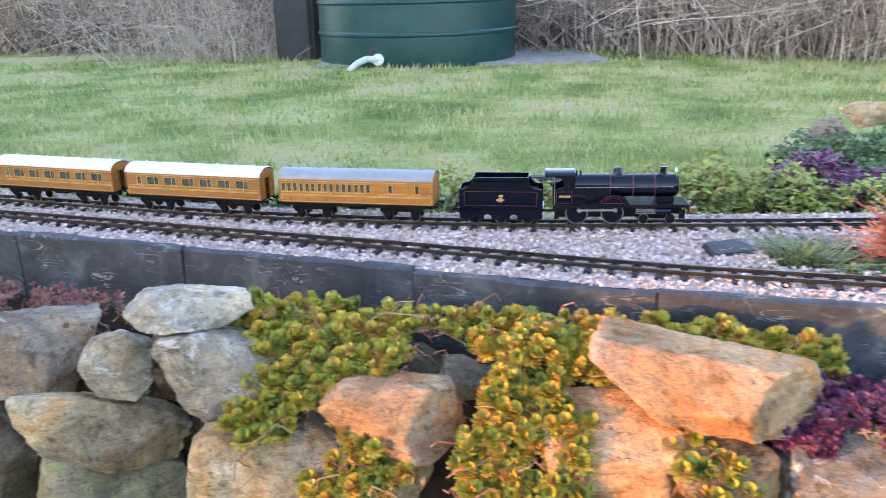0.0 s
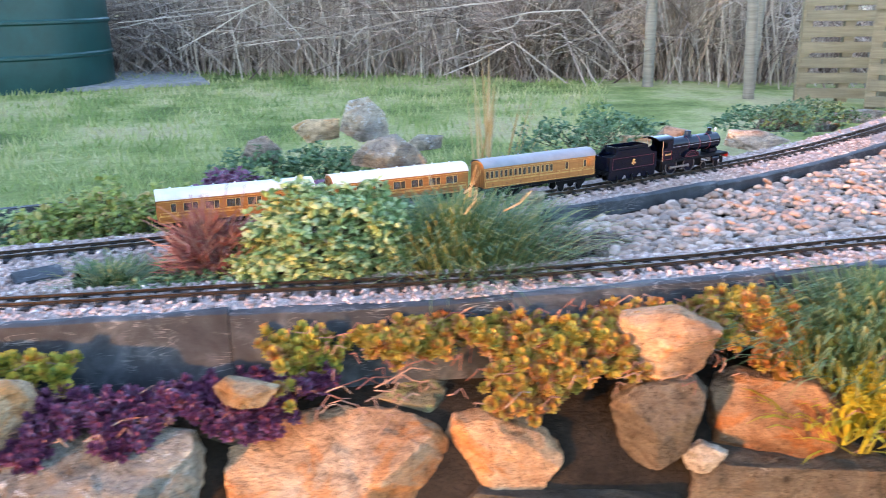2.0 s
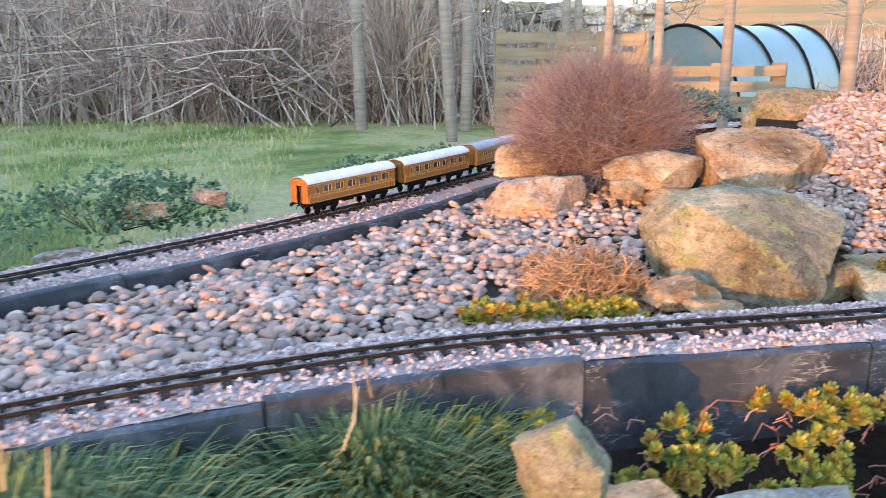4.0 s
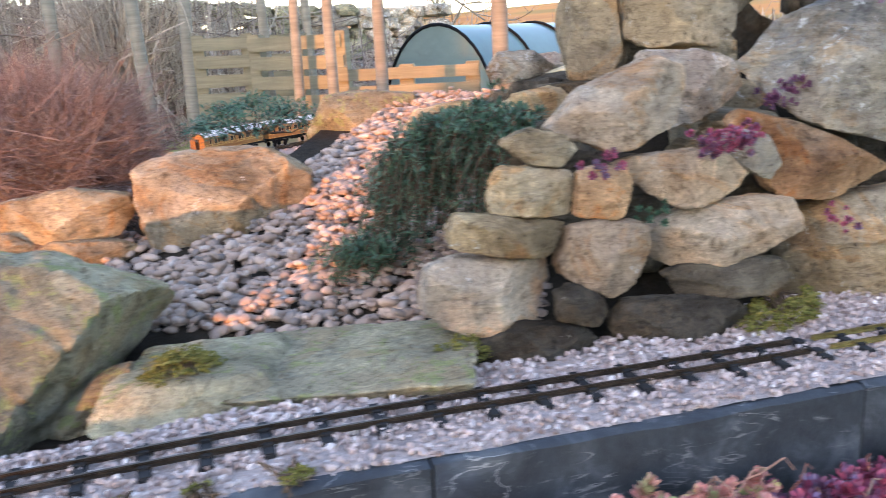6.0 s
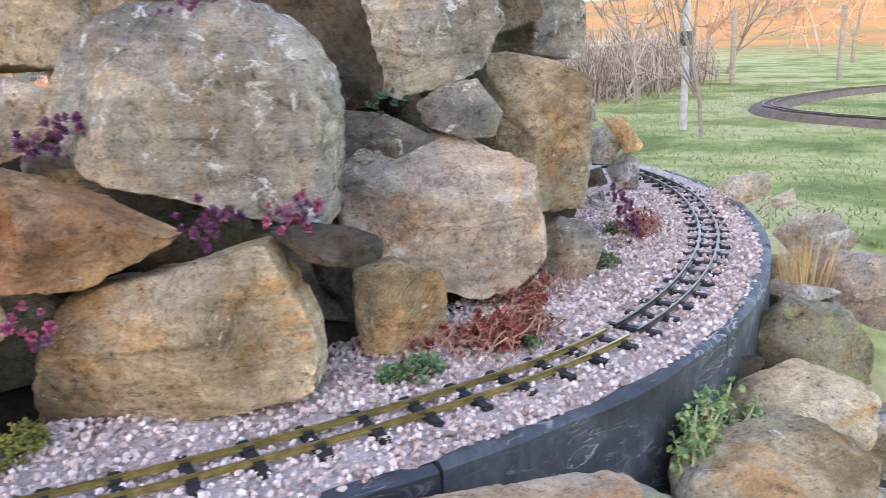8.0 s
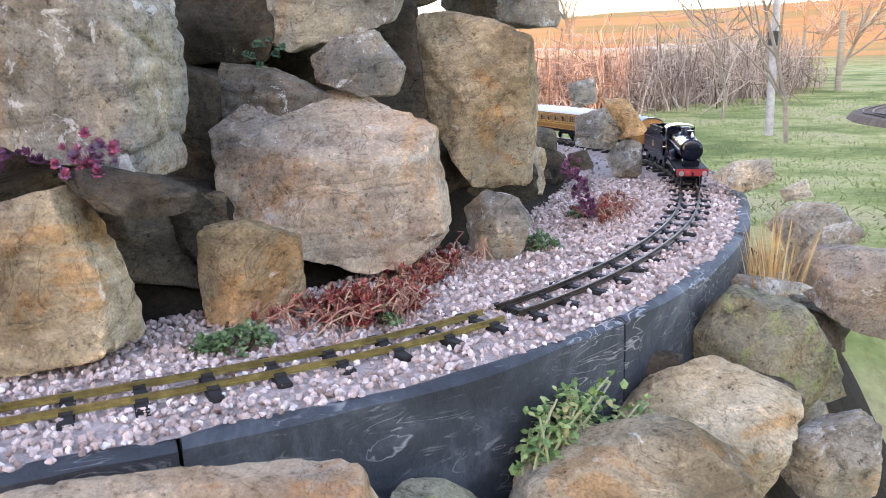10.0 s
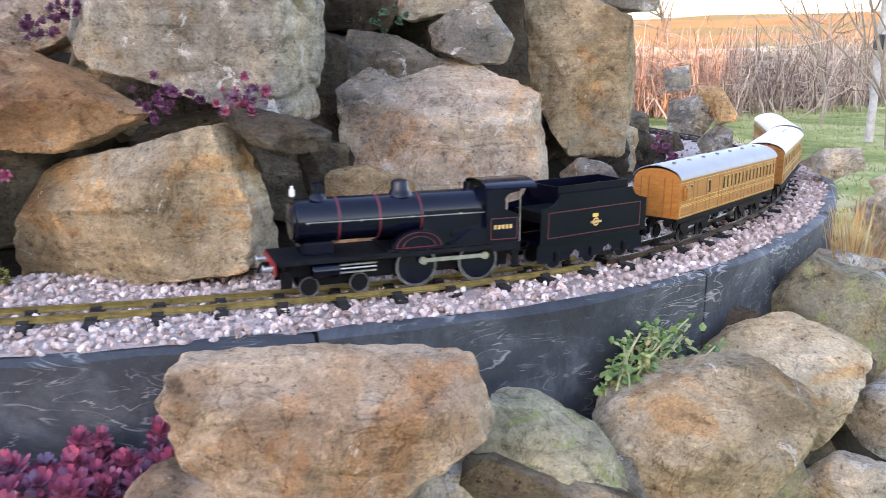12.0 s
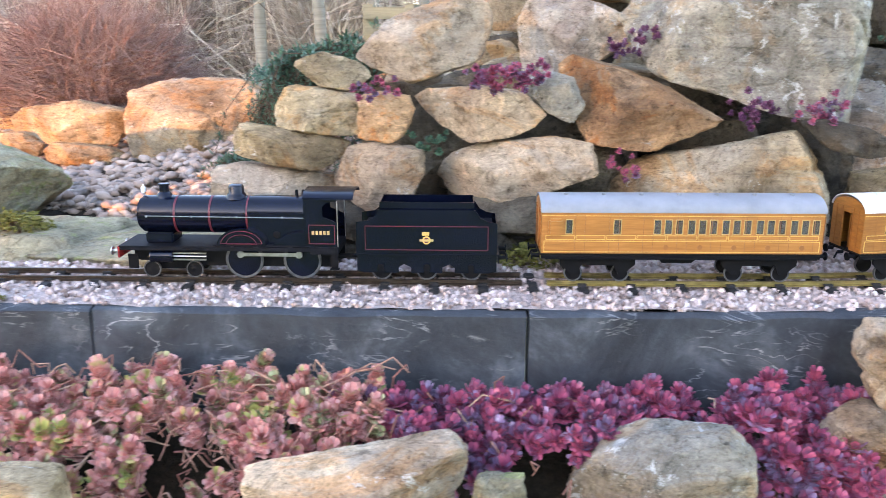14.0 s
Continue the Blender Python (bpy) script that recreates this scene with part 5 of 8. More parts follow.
    part("bogie_frame", bm, MAT_UNDER, e)
    rods = []
    for s in (-1, 1):
        bm = bmesh.new()
        box(bm, 0, 0, 0, 0.078, 0.0016, 0.0042, 0.0004)
        for x in (-0.03565, 0.03565):
            rod(bm, (x, -0.0016, 0), (x, 0.0016, 0), 0.0042, None, 14)
        rods.append(part("coupling_rod", bm, MAT_STEEL, e, "bright steel rod"))
    return e, wheels, rods


def tender():
    e = tagged(new("tender"), "black lined six-wheeled tender with a small gilt emblem", "tender")
    bm = bmesh.new()
    side = [(0.0845, 0.036), (-0.0845, 0.036), (-0.0845, 0.0735), (-0.073, 0.0755), (-0.064, 0.080), (-0.058, 0.0893), (0.058, 0.0893), (0.061, 0.082), (0.068, 0.0765), (0.0845, 0.0745)]
    for s in (-1, 1):
        bm2 = bmesh.new()
        prism(bm2, side, s * 0.0285, s * 0.0298)
        part("side_panel", bm2, MAT_BLACK, e)
        bm2 = bmesh.new()
        outline_frame(bm2, -0.0735, 0.0735, 0.0405, 0.0695, s * 0.0300)
        part("side_lining", bm2, MAT_RED, e, "thin red lining")
        bm2 = bmesh.new()
        lathe(bm2, [(0.0050, 0), (0.0050, 0.0003)], 20, Matrix.Translation((0, s * 0.0299, 0.0525)) @ Matrix.Rotation(radians(-90 * s), 4, "X"))
        box(bm2, 0.001, s * 0.0302, 0.0605, 0.0085, 0.0004, 0.0042)
        em = part("emblem", bm2, MAT_GOLD, e, "small gilt emblem")
        bm2 = bmesh.new()
        lathe(bm2, [(0.0034, 0), (0.0034, 0.0006)], 16, Matrix.Translation((0, s * 0.0299, 0.0525)) @ Matrix.Rotation(radians(-90 * s), 4, "X"))
        part("emblem_disc", bm2, MAT_RED, em)
        bm2 = bmesh.new()
        box(bm2, 0, s * 0.0306, 0.0525, 0.0165, 0.0004, 0.0026)
        part("emblem_bar", bm2, MAT_CREAM, em)
        bm2 = bmesh.new()
        prism(bm2, [(0.0845, 0.0355), (-0.0845, 0.0355), (-0.0845, 0.0125), (-0.074, 0.0105), (-0.034, 0.0105), (-0.034, 0.0175), (-0.0275, 0.0215), (-0.019, 0.0175), (-0.019, 0.0105), (0.019, 0.0105), (0.019, 0.0175), (0.0275, 0.0215), (0.034, 0.0175), (0.034, 0.0105), (0.074, 0.0105), (0.0845, 0.0125)], s * 0.0235, s * 0.025)
        part("side_frame", bm2, MAT_BLACK, e)
        for x in (-0.054, 0.0, 0.055):
            wheel("wheel", 0.0132, 0.0045, e, x, s * 0.0172, 0.0132)
            bm2 = bmesh.new()
            box(bm2, x, s * 0.0262, 0.0165, 0.007, 0.003, 0.011, 0.001)
            part("axle_box", bm2, MAT_UNDER, e)
    box(bm, 0, 0, 0.0345, 0.174, 0.061, 0.0024, 0.0006)
    part("footplate", bm, MAT_BLACK, e)
    bm = bmesh.new()
    box(bm, -0.0838, 0, 0.055, 0.0014, 0.0575, 0.037)
    part("back_panel", bm, MAT_BLACK, e)
    bm = bmesh.new()
    box(bm, -0.002, 0, 0.062, 0.155, 0.0565, 0.012)
    part("tank_top", bm, MAT_UNDER, e)
    bm = bmesh.new()
    for s in (-1, 1):
        box(bm, 0, s * 0.024, 0.0935, 0.112, 0.0012, 0.0085)
    box(bm, 0.056, 0, 0.087, 0.0012, 0.048, 0.02)
    box(bm, -0.056, 0, 0.087, 0.0012, 0.048, 0.02)
    part("coal_rail", bm, MAT_BLACK, e)
    bm = bmesh.new()
    box(bm, -0.0865, 0, 0.030, 0.002, 0.06, 0.011)
    hook(bm, -0.087, 0.03, -1)
    part("buffer_beam", bm, MAT_UNDER, e)
    for s in (-1, 1):
        bm = bmesh.new()
        buffer(bm, -0.087, s * 0.0225, 0.03, -1)
        part("buffer", bm, MAT_UNDER, e)
    bm = bmesh.new()
    box(bm, 0.095, 0, 0.025, 0.03, 0.008, 0.003)
    part("drawbar", bm, MAT_UNDER, e)
    return e


def coach(first):
    """A panelled teak carriage; first: the brake carriage with grey roof."""
    e = tagged(new("coach"), "varnished teak tinplate brake carriage with a grey roof" if first else "varnished teak tinplate carriage with a white roof and open gangway door", "carriage", "teak carriages")
    half, z0, z1, hw = 0.172, 0.0385, 0.0878, 0.0315
    wins = []
    if first:
        wins = [(0.1385, 0.008), (0.0795, 0.009)]
        for g in range(5):
            wins += [(0.0305 - g * 0.0417 - k * 0.0133, 0.0085) for k in range(3)]
    else:
        for g in range(7):
            wins += [(0.138 - g * 0.046, 0.0105), (0.1225 - g * 0.046, 0.0185)] if g < 6 else [(0.138 - g * 0.046, 0.0105)]
    wz0, wz1 = 0.0625, 0.0795
    # side walls with real window openings
    for s in (-1, 1):
        bm = bmesh.new()
        edges = sorted([(x - w / 2, x + w / 2) for x, w in wins])
        box(bm, 0, s * hw, (z0 + wz0) / 2, 2 * half, 0.0016, wz0 - z0)
        box(bm, 0, s * hw, (wz1 + z1) / 2, 2 * half, 0.0016, z1 - wz1)
        left = -half
        for a, b in edges + [(half, half)]:
            if a - left > 0.0002:
                box(bm, (left + a) / 2, s * hw, (wz0 + wz1) / 2, a - left, 0.0016, wz1 - wz0)
            left = b
        part("side_wall", bm, MAT_TEAK if first else MAT_TEAK2, e)
        for a, b in edges:
            bm = bmesh.new()
            box(bm, (a + b) / 2, s * (hw - 0.0004), (wz0 + wz1) / 2, b - a - 0.0002, 0.0004, wz1 - wz0 - 0.0002)
            win = part("window", bm, MAT_GLASS, e)
            bm = bmesh.new()
            outline_frame(bm, a - 0.0002, b + 0.0002, wz0 - 0.0002, wz1 + 0.0002, s * (hw + 0.0010), 0.0009, 0.0006)
            part("window_frame", bm, MAT_CREAM, win)
        bm = bmesh.new()
        for k in range(9):
            x0 = -half + 0.004 + k * (2 * half - 0.008) / 9
            outline_frame(bm, x0 + 0.001, x0 + (2 * half - 0.008) / 9 - 0.001, 0.0555, 0.0605, s * (hw + 0.001), 0.0007)
        outline_frame(bm, -half + 0.003, half - 0.003, 0.0405, 0.0535, s * (hw + 0.001), 0.0007)
        box(bm, 0, s * (hw + 0.001), 0.0842, 2 * half, 0.0006, 0.0007)
        part("gilt_lining", bm, MAT_GOLD, e, "fine gilt panel lines")
        for k in range(8 if first else 3):
            x = 0.125 - k * 0.0417 if first else 0.15 - k * 0.15
            bm = bmesh.new()
            outline_frame(bm, x - 0.006, x + 0.006, 0.040, 0.0845, s * (hw + 0.0008), 0.0007, 0.0008)
            part("door_beading", bm, MAT_TEAKD, e)
        for k in range(5):
            bm = bmesh.new()
            rod(bm, (0.019 - k * 0.0417, s * hw, 0.0462), (0.019 - k * 0.0417, s * (hw + 0.0012), 0.0462), 0.0032, None, 12)
            part("number_badge", bm, MAT_TEAKD, e, "small dark class badge")
        if first:
            bm = bmesh.new()
            box(bm, 0.1555, s * (hw + 0.003), 0.071, 0.018, 0.007, 0.02, 0.0025)
            part("guard_lookout", bm, MAT_TEAK, e)
    for s in (-1, 1):
        bm = bmesh.new()
        arch = [(-hw, z0), (hw, z0), (hw, z1)] + [(hw * math.cos(a), z1 + 0.0135 * math.sin(a)) for a in np.linspace(0.1, math.pi - 0.1, 12)] + [(-hw, z1)]
        if first:
            prism(bm, arch, -0.0008, 0.0008)
        else:
            right = [(0.0085, z0)] + arch[1:9] + [(0.0085, 0.084)]
            arch2 = [(-hw, z0), (-0.0085, z0), (-0.0085, 0.083), (0.0085, 0.083), (0.0085, z0), (hw, z0)] + arch[2:]
            prism(bm, arch2, -0.0008, 0.0008)
        bm.transform(Matrix.Translation((s * half, 0, 0)) @ Matrix.Rotation(radians(90), 4, "Z"))
        end = part("end_wall", bm, MAT_TEAK if first else MAT_TEAK2, e)
        bm = bmesh.new()
        for y in (-0.022, -0.011, 0.011, 0.022):
            box(bm, s * (half + 0.0012), y, 0.065, 0.0008, 0.0009, 0.05)
        part("beading", bm, MAT_TEAKD, end)
    bm = bmesh.new()
    arc = [(0.0335 * math.sin(a), 0.0868 + 0.0175 * math.cos(a)) for a in np.linspace(-1.5, 1.5, 18)]
    up = [[bm.verts.new((x, y, z + dz)) for y, z in arc] for x in (-half - 0.002, half + 0.002) for dz in (0, 0.0012)]
    for a, b in ((0, 2), (1, 3), (0, 1), (2, 3)):
        for k in range(17):
            bm.faces.new((up[a][k], up[a][k + 1], up[b][k + 1], up[b][k]))
    bmesh.ops.recalc_face_normals(bm, faces=bm.faces)
    roof = smooth(part("roof", bm, MAT_ROOFG if first else MAT_ROOFW, e, "grey painted roof" if first else "white painted roof"), 60)
    for k in range(7):
        bm = bmesh.new()
        lathe(bm, [(0.0028, 0), (0.0028, 0.0022), (0.0018, 0.003)], 12, Matrix.Translation((-0.14 + k * 0.0467, 0.007, 0.1045)))
        part("roof_vent", bm, MAT_ROOFG if first else MAT_ROOFW, roof)
    bm = bmesh.new()
    box(bm, 0, 0, 0.0368, 2 * half + 0.004, 0.062, 0.003, 0.0008)
    for s in (-1, 1):
        box(bm, 0, s * 0.0305, 0.0335, 2 * half, 0.0012, 0.004)
        box(bm, 0, s * 0.0325, 0.0318, 2 * half - 0.01, 0.004, 0.0008)
    part("floor_frame", bm, MAT_UNDER, e)
    bm = bmesh.new()
    prism(bm, [(-0.035, 0.034), (0.025, 0.034), (0.017, 0.0215), (-0.020, 0.0215)], -0.012, 0.012)
    part("battery_box", bm, MAT_UNDER, e)
    for bx in (0.1005, -0.1005):
        bm = bmesh.new()
        for s in (-1, 1):
            prism(bm, [(bx - 0.047, 0.0285), (bx + 0.047, 0.0285), (bx + 0.047, 0.0225), (bx + 0.0325, 0.0105), (bx + 0.0265, 0.0105), (bx + 0.020, 0.0215), (bx - 0.020, 0.0215), (bx - 0.0265, 0.0105), (bx - 0.0325, 0.0105), (bx - 0.047, 0.0225)], s * 0.022, s * 0.0245)
        box(bm, bx, 0, 0.0265, 0.03, 0.044, 0.006)
        rod(bm, (bx, 0, 0.026), (bx, 0, 0.036), 0.006, None, 12)
        part("bogie", bm, MAT_UNDER, e)
        for dx in (-0.0295, 0.0295):
            for s in (-1, 1):
                wheel("wheel", 0.0112, 0.0045, e, bx + dx, s * 0.0172, 0.0112)
    for w in (-1, 1):
        for s in (-1, 1):
            bm = bmesh.new()
            buffer(bm, w * (half + 0.001), s * 0.022, 0.0335, w)
            part("buffer", bm, MAT_UNDER, e)
        bm = bmesh.new()
        hook(bm, w * (half + 0.001), 0.0335, w)
        part("coupling_hook", bm, MAT_UNDER, e)
    if not first:
        bm = bmesh.new()
        box(bm, 0, 0, 0.062, 2 * half - 0.006, 0.0008, 0.046)
        part("corridor_partition", bm, MAT_TEAKD, e)
    return e


LOCO, DRIVERS, RODS = locomotive()
TENDER = tender()
COACHES = [coach(True), coach(False)]
SHORT = Matrix.Diagonal((0.965, 1, 1, 1))
for carriage in COACHES:
    for piece in carriage.children:
        if piece.matrix_basis.translation.length > 1e-6:
            piece.matrix_basis.translation.x *= 0.965
        else:
            for mesh in {piece.data, *(sub.data for sub in piece.children)}:
                mesh.transform(SHORT)
COACHES.append(copy_thing(COACHES[1], Matrix()))


# flat mossy slab of rock beside the lower line
def ground_slab(x, y, z, w, d, h, yaw, seed):
    ob = stone(x, y, z, w, d, h, yaw, 0, "mossy", seed, "broad flat mossy slab of bedrock set in the ground")
    return ob


rock(3.370, 0.686, 0.015, 0.340, -22, [(-162, 0.175), (-159, 0.172), (-91, 0.129), (-60, 0.11), (-55, 0.11), (65, 0.141), (86, 0.125), (97, 0.135), (147, 0.198)], "mossy", 303, "broad tilted mossy boulder overhanging the line", [(1.5, -0.6), (-1.3, 0.1), (0.1, 2.0)])
ground_slab(3.69, 0.405, -0.03, 0.40, 0.27, 0.09, -42, 301)
ground_slab(3.55, 0.47, -0.03, 0.24, 0.22, 0.08, -30, 302)

# smaller stones packed into the rockery behind its face, most in the tone darkened for gap shade
rng = np.random.default_rng(77)
made = 0
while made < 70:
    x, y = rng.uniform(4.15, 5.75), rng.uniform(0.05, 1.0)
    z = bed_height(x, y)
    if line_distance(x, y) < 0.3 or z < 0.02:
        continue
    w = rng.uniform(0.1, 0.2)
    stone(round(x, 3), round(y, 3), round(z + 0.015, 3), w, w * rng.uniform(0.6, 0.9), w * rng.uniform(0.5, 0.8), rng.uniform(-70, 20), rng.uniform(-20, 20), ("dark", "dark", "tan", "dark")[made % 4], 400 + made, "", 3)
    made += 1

# river pebbles between the lines and down the gully
rng = np.random.default_rng(8)
ROUND = [blob_shape(40 + k, 2) for k in range(6)]
ROUND = [(v / np.linalg.norm(v, axis=1, keepdims=True) * (1 + 0.25 * (np.linalg.norm(v, axis=1, keepdims=True) - 1)), f) for v, f in ROUND]
peb = Bulk()


LOW = [blob_shape(50 + k, 1) for k in range(6)]


def scatter_pebbles(n, place, r0, r1, shapes=ROUND):
    for _ in range(n):
        p = place(rng)
        if p is None:
            continue
        r = rng.uniform(r0, r1)
        v, fs = shapes[rng.integers(6)]
        a = rng.uniform(0, math.tau)
        c, d = math.cos(a), math.sin(a)
        q = (v * (r * rng.uniform(1.0, 1.5), r * rng.uniform(0.8, 1.1), r * rng.uniform(0.5, 0.8))) @ np.array([[c, d, 0], [-d, c, 0], [0, 0, 1]])
        q[:, 2] += q[:, 0] * rng.normal() * 0.25
        peb.add(q + p, fs)


def between(rng):
    x = rng.uniform(1.72, 3.75)
    lo = np.interp(x, [1.75, 2.2, 2.63, 2.98, 3.35, 3.75], [0.93, 0.86, 0.77, 0.64, 0.62, 1.0])
    hi = np.interp(x, [1.75, 2.2, 2.75, 3.35, 3.75], [1.2, 1.29, 1.42, 1.66, 1.85])
    y = rng.uniform(lo, hi)
    return np.array([x, y, bed_height(x, y) + 0.004 + 0.006 * rng.normal()])


def gully(rng):
    t = rng.uniform(0, 1)
    c = np.array([3.72, 0.5]) * (1 - t) + np.array([4.75, 1.2]) * t
    u = rng.uniform(-0.33, 0.4) * (1 - 0.45 * t)
    x, y = c[0] - u * 0.56, c[1] + u * 0.83
    return np.array([x, y, max(bed_height(x, y), -0.04 + 0.27 * t) + 0.005 + 0.006 * rng.normal()])


scatter_pebbles(3600, between, 0.0075, 0.015)
scatter_pebbles(3800, between, 0.006, 0.012, LOW)
scatter_pebbles(7000, gully, 0.006, 0.0125, LOW)
tagged(peb.make("river_pebbles", MAT_PEBBLE, None, True), "rounded river pebbles in pinks and greys filling the hollow", "pebbles", kind="stuff")

bm = bmesh.new()
gr = []
for i in range(13):
    t = i / 12
    c = np.array([3.6, 0.42]) * (1 - t) + np.array([4.85, 1.28]) * t
    gr.append([bm.verts.new((c[0] - u * 0.56, c[1] + u * 0.83, max(bed_height(c[0] - u * 0.56, c[1] + u * 0.83), -0.05 + 0.27 * t) - 0.002)) for u in np.linspace(-0.34, 0.4, 9)])
for a, b in zip(gr, gr[1:]):
    for i in range(8):
        bm.faces.new((a[i], a[i + 1], b[i + 1], b[i]))
tagged(part("gully_bed", bm, MAT_SOIL, None, "dark soil under the pebble gully"), category="soil", kind="structure")


# ---- plants ----
def petal(length, width, lift, curl):
    """One fleshy blunt leaf pointing along x, five faces."""
    return np.array([(0, 0, 0), (length * 0.5, width / 2, lift * 0.5), (length * 0.5, -width / 2, lift * 0.5), (length * 0.96, width * 0.24, lift + curl), (length * 0.96, -width * 0.24, lift + curl), (length * 0.55, 0, lift * 0.5 + width * 0.26)])


PETAL_F = [(0, 1, 5), (0, 5, 2), (1, 3, 5), (5, 3, 4), (5, 4, 2)]


def rosette(r, layers, per, rng, flat=0.4, tall=0.25, broad=0.55):
    vs, fs, n = [], [], 0
    for k in range(layers):
        t = k / max(1, layers - 1)
        for j in range(per):
            a = (j + 0.5 * k) * math.tau / per + rng.uniform(-0.15, 0.15)
            p = petal(r * (1 - 0.5 * t), r * broad, r * (flat * 0.3 + 0.9 * t), r * 0.1)
            c, d = math.cos(a), math.sin(a)
            vs.append(p @ np.array([[c, d, 0], [-d, c, 0], [0, 0, 1]]) + (0, 0, r * tall * t))
            fs += [tuple(i + n for i in f) for f in PETAL_F]
            n += 6
    return np.concatenate(vs), fs


def lean(rng, amount):
    """A turn that tips the upright by a random amount."""
    a, b = rng.uniform(0, math.tau), rng.normal() * amount
    return np.array((Matrix.Rotation(a, 3, "Z") @ Matrix.Rotation(b, 3, "X")).transposed())


def one_tone(name, stops, rough=0.6, translucent=0.15, clump=0.0):
    return island_mat(name, stops, rough, 0.0, translucent, 200, clump)


def drape(name, label, category, a, b, drop, n, r0, r1, material, layers=3, per=6, seed=1, cover=0.0, stems=0, stem_mat=None, up=0.035, tall=0.25, broad=0.55, flat=0.4, tip_over=0.5):
    """A trailing carpet of rosettes from a top edge a-b down along drop."""
    rng = np.random.default_rng(seed)
    a, b, drop = np.array(a, float), np.array(b, float), np.array(drop, float)
    kinds = [rosette(1.0, layers, per, rng, flat, tall * rng.uniform(0.5, 1.5), broad) for _ in range(5)]
    out = Bulk()
    for _ in range(n):
        u, t = rng.uniform(), rng.uniform() ** 0.9
        p = a + (b - a) * u + drop * t
        if noise.noise((p[0] * 7, p[2] * 7 + p[1] * 5, seed)) < cover - 0.35 + 0.5 * t:
            continue
        p = p + (0, -0.02 * math.sin(math.pi * t), up * math.sin(math.pi * min(1, t * 1.2)) * (0.6 + 0.6 * noise.noise((p[0] * 16, p[1] * 16, seed + 1)))) + rng.normal(size=3) * 0.008
        r = rng.uniform(r0, r1)
        v, fs = kinds[rng.integers(5)]
        tip = np.array(Matrix.Rotation(radians(35) * t + 0.2, 3, "X").transposed())
        out.add((v * r) @ lean(rng, tip_over) @ tip + p, fs)
    ob = out.make(name, material)
    tagged(ob, label, category)
    if stems:
        st = Bulk()
        for _ in range(stems):
            u, t = rng.uniform(), rng.uniform()
            p = a + (b - a) * u + drop * t + (0, -0.02, up * 0.5)
            d = rng.normal(size=3) * (0.03, 0.012, 0.012)
            bend = rng.normal(size=3) * 0.004
            v, fs = tube([p, p + d * 0.3 + (0, -0.003, 0.008) + bend, p + d * 0.65 + (0, -0.005, 0.010) - bend, p + d + (0, -0.004, -0.004)], 0.0012, 0.0008, 5)
            st.add(v, fs)
        s = st.make("stem", stem_mat or MAT_STEM, ob)
        tagged(s, "bare reddish stems", kind="stuff")
    return ob


def tussock(name, label, x, y, z, radius, height, n, material, seed, droop=1.0, width=0.0028, stalks=0):
    """A clump of thin arching blades."""
    rng = np.random.default_rng(seed)
    out = Bulk()
    for _ in range(n):
        a = rng.uniform(0, math.tau)
        o = abs(rng.normal()) * 0.45
        base = np.array([x + math.cos(a) * radius * min(o, 0.75), y + math.sin(a) * radius * min(o, 0.75), z + rng.uniform(-0.01, 0.01)])
        reach = radius * rng.uniform(0.25, 0.75) * (0.4 + o)
        h = height * rng.uniform(0.55, 1.05) * (1 - 0.35 * min(1, o))
        a += rng.normal() * 0.5
        w = width * rng.uniform(0.6, 1.3)
        side = np.array([-math.sin(a), math.cos(a), 0]) * w / 2
        way = np.array([math.cos(a), math.sin(a), 0])
        pts = [base + way * reach * t + (0, 0, h * (t * 1.5 - droop * 0.75 * t * t)) for t in (0, 0.35, 0.7, 1.0)]
        v = [pts[0] - side, pts[0] + side, pts[1] - side, pts[1] + side, pts[2] - side * 0.7, pts[2] + side * 0.7, pts[3]]
        out.add(v, [(0, 1, 3, 2), (2, 3, 5, 4), (4, 5, 6)])
    ob = tagged(out.make(name, material), label, "grass clump")
    if stalks:
        st = Bulk()
        for _ in range(stalks):
            a, r = rng.uniform(0, math.tau), radius * rng.uniform(0.1, 0.6)
            p = np.array([x + math.cos(a) * r, y + math.sin(a) * r, z + height * 0.6])
            q = p + (rng.normal() * 0.025, rng.normal() * 0.02, rng.uniform(0.04, 0.08))
            v, fs = tube([p, (p + q) / 2 + rng.normal(size=3) * 0.004, q], 0.0018, 0.001, 4)
            st.add(v, fs)
        tagged(st.make("dry_stalk", MAT_STRAW, ob), "dead orange flower stalks", kind="stuff")
    return ob


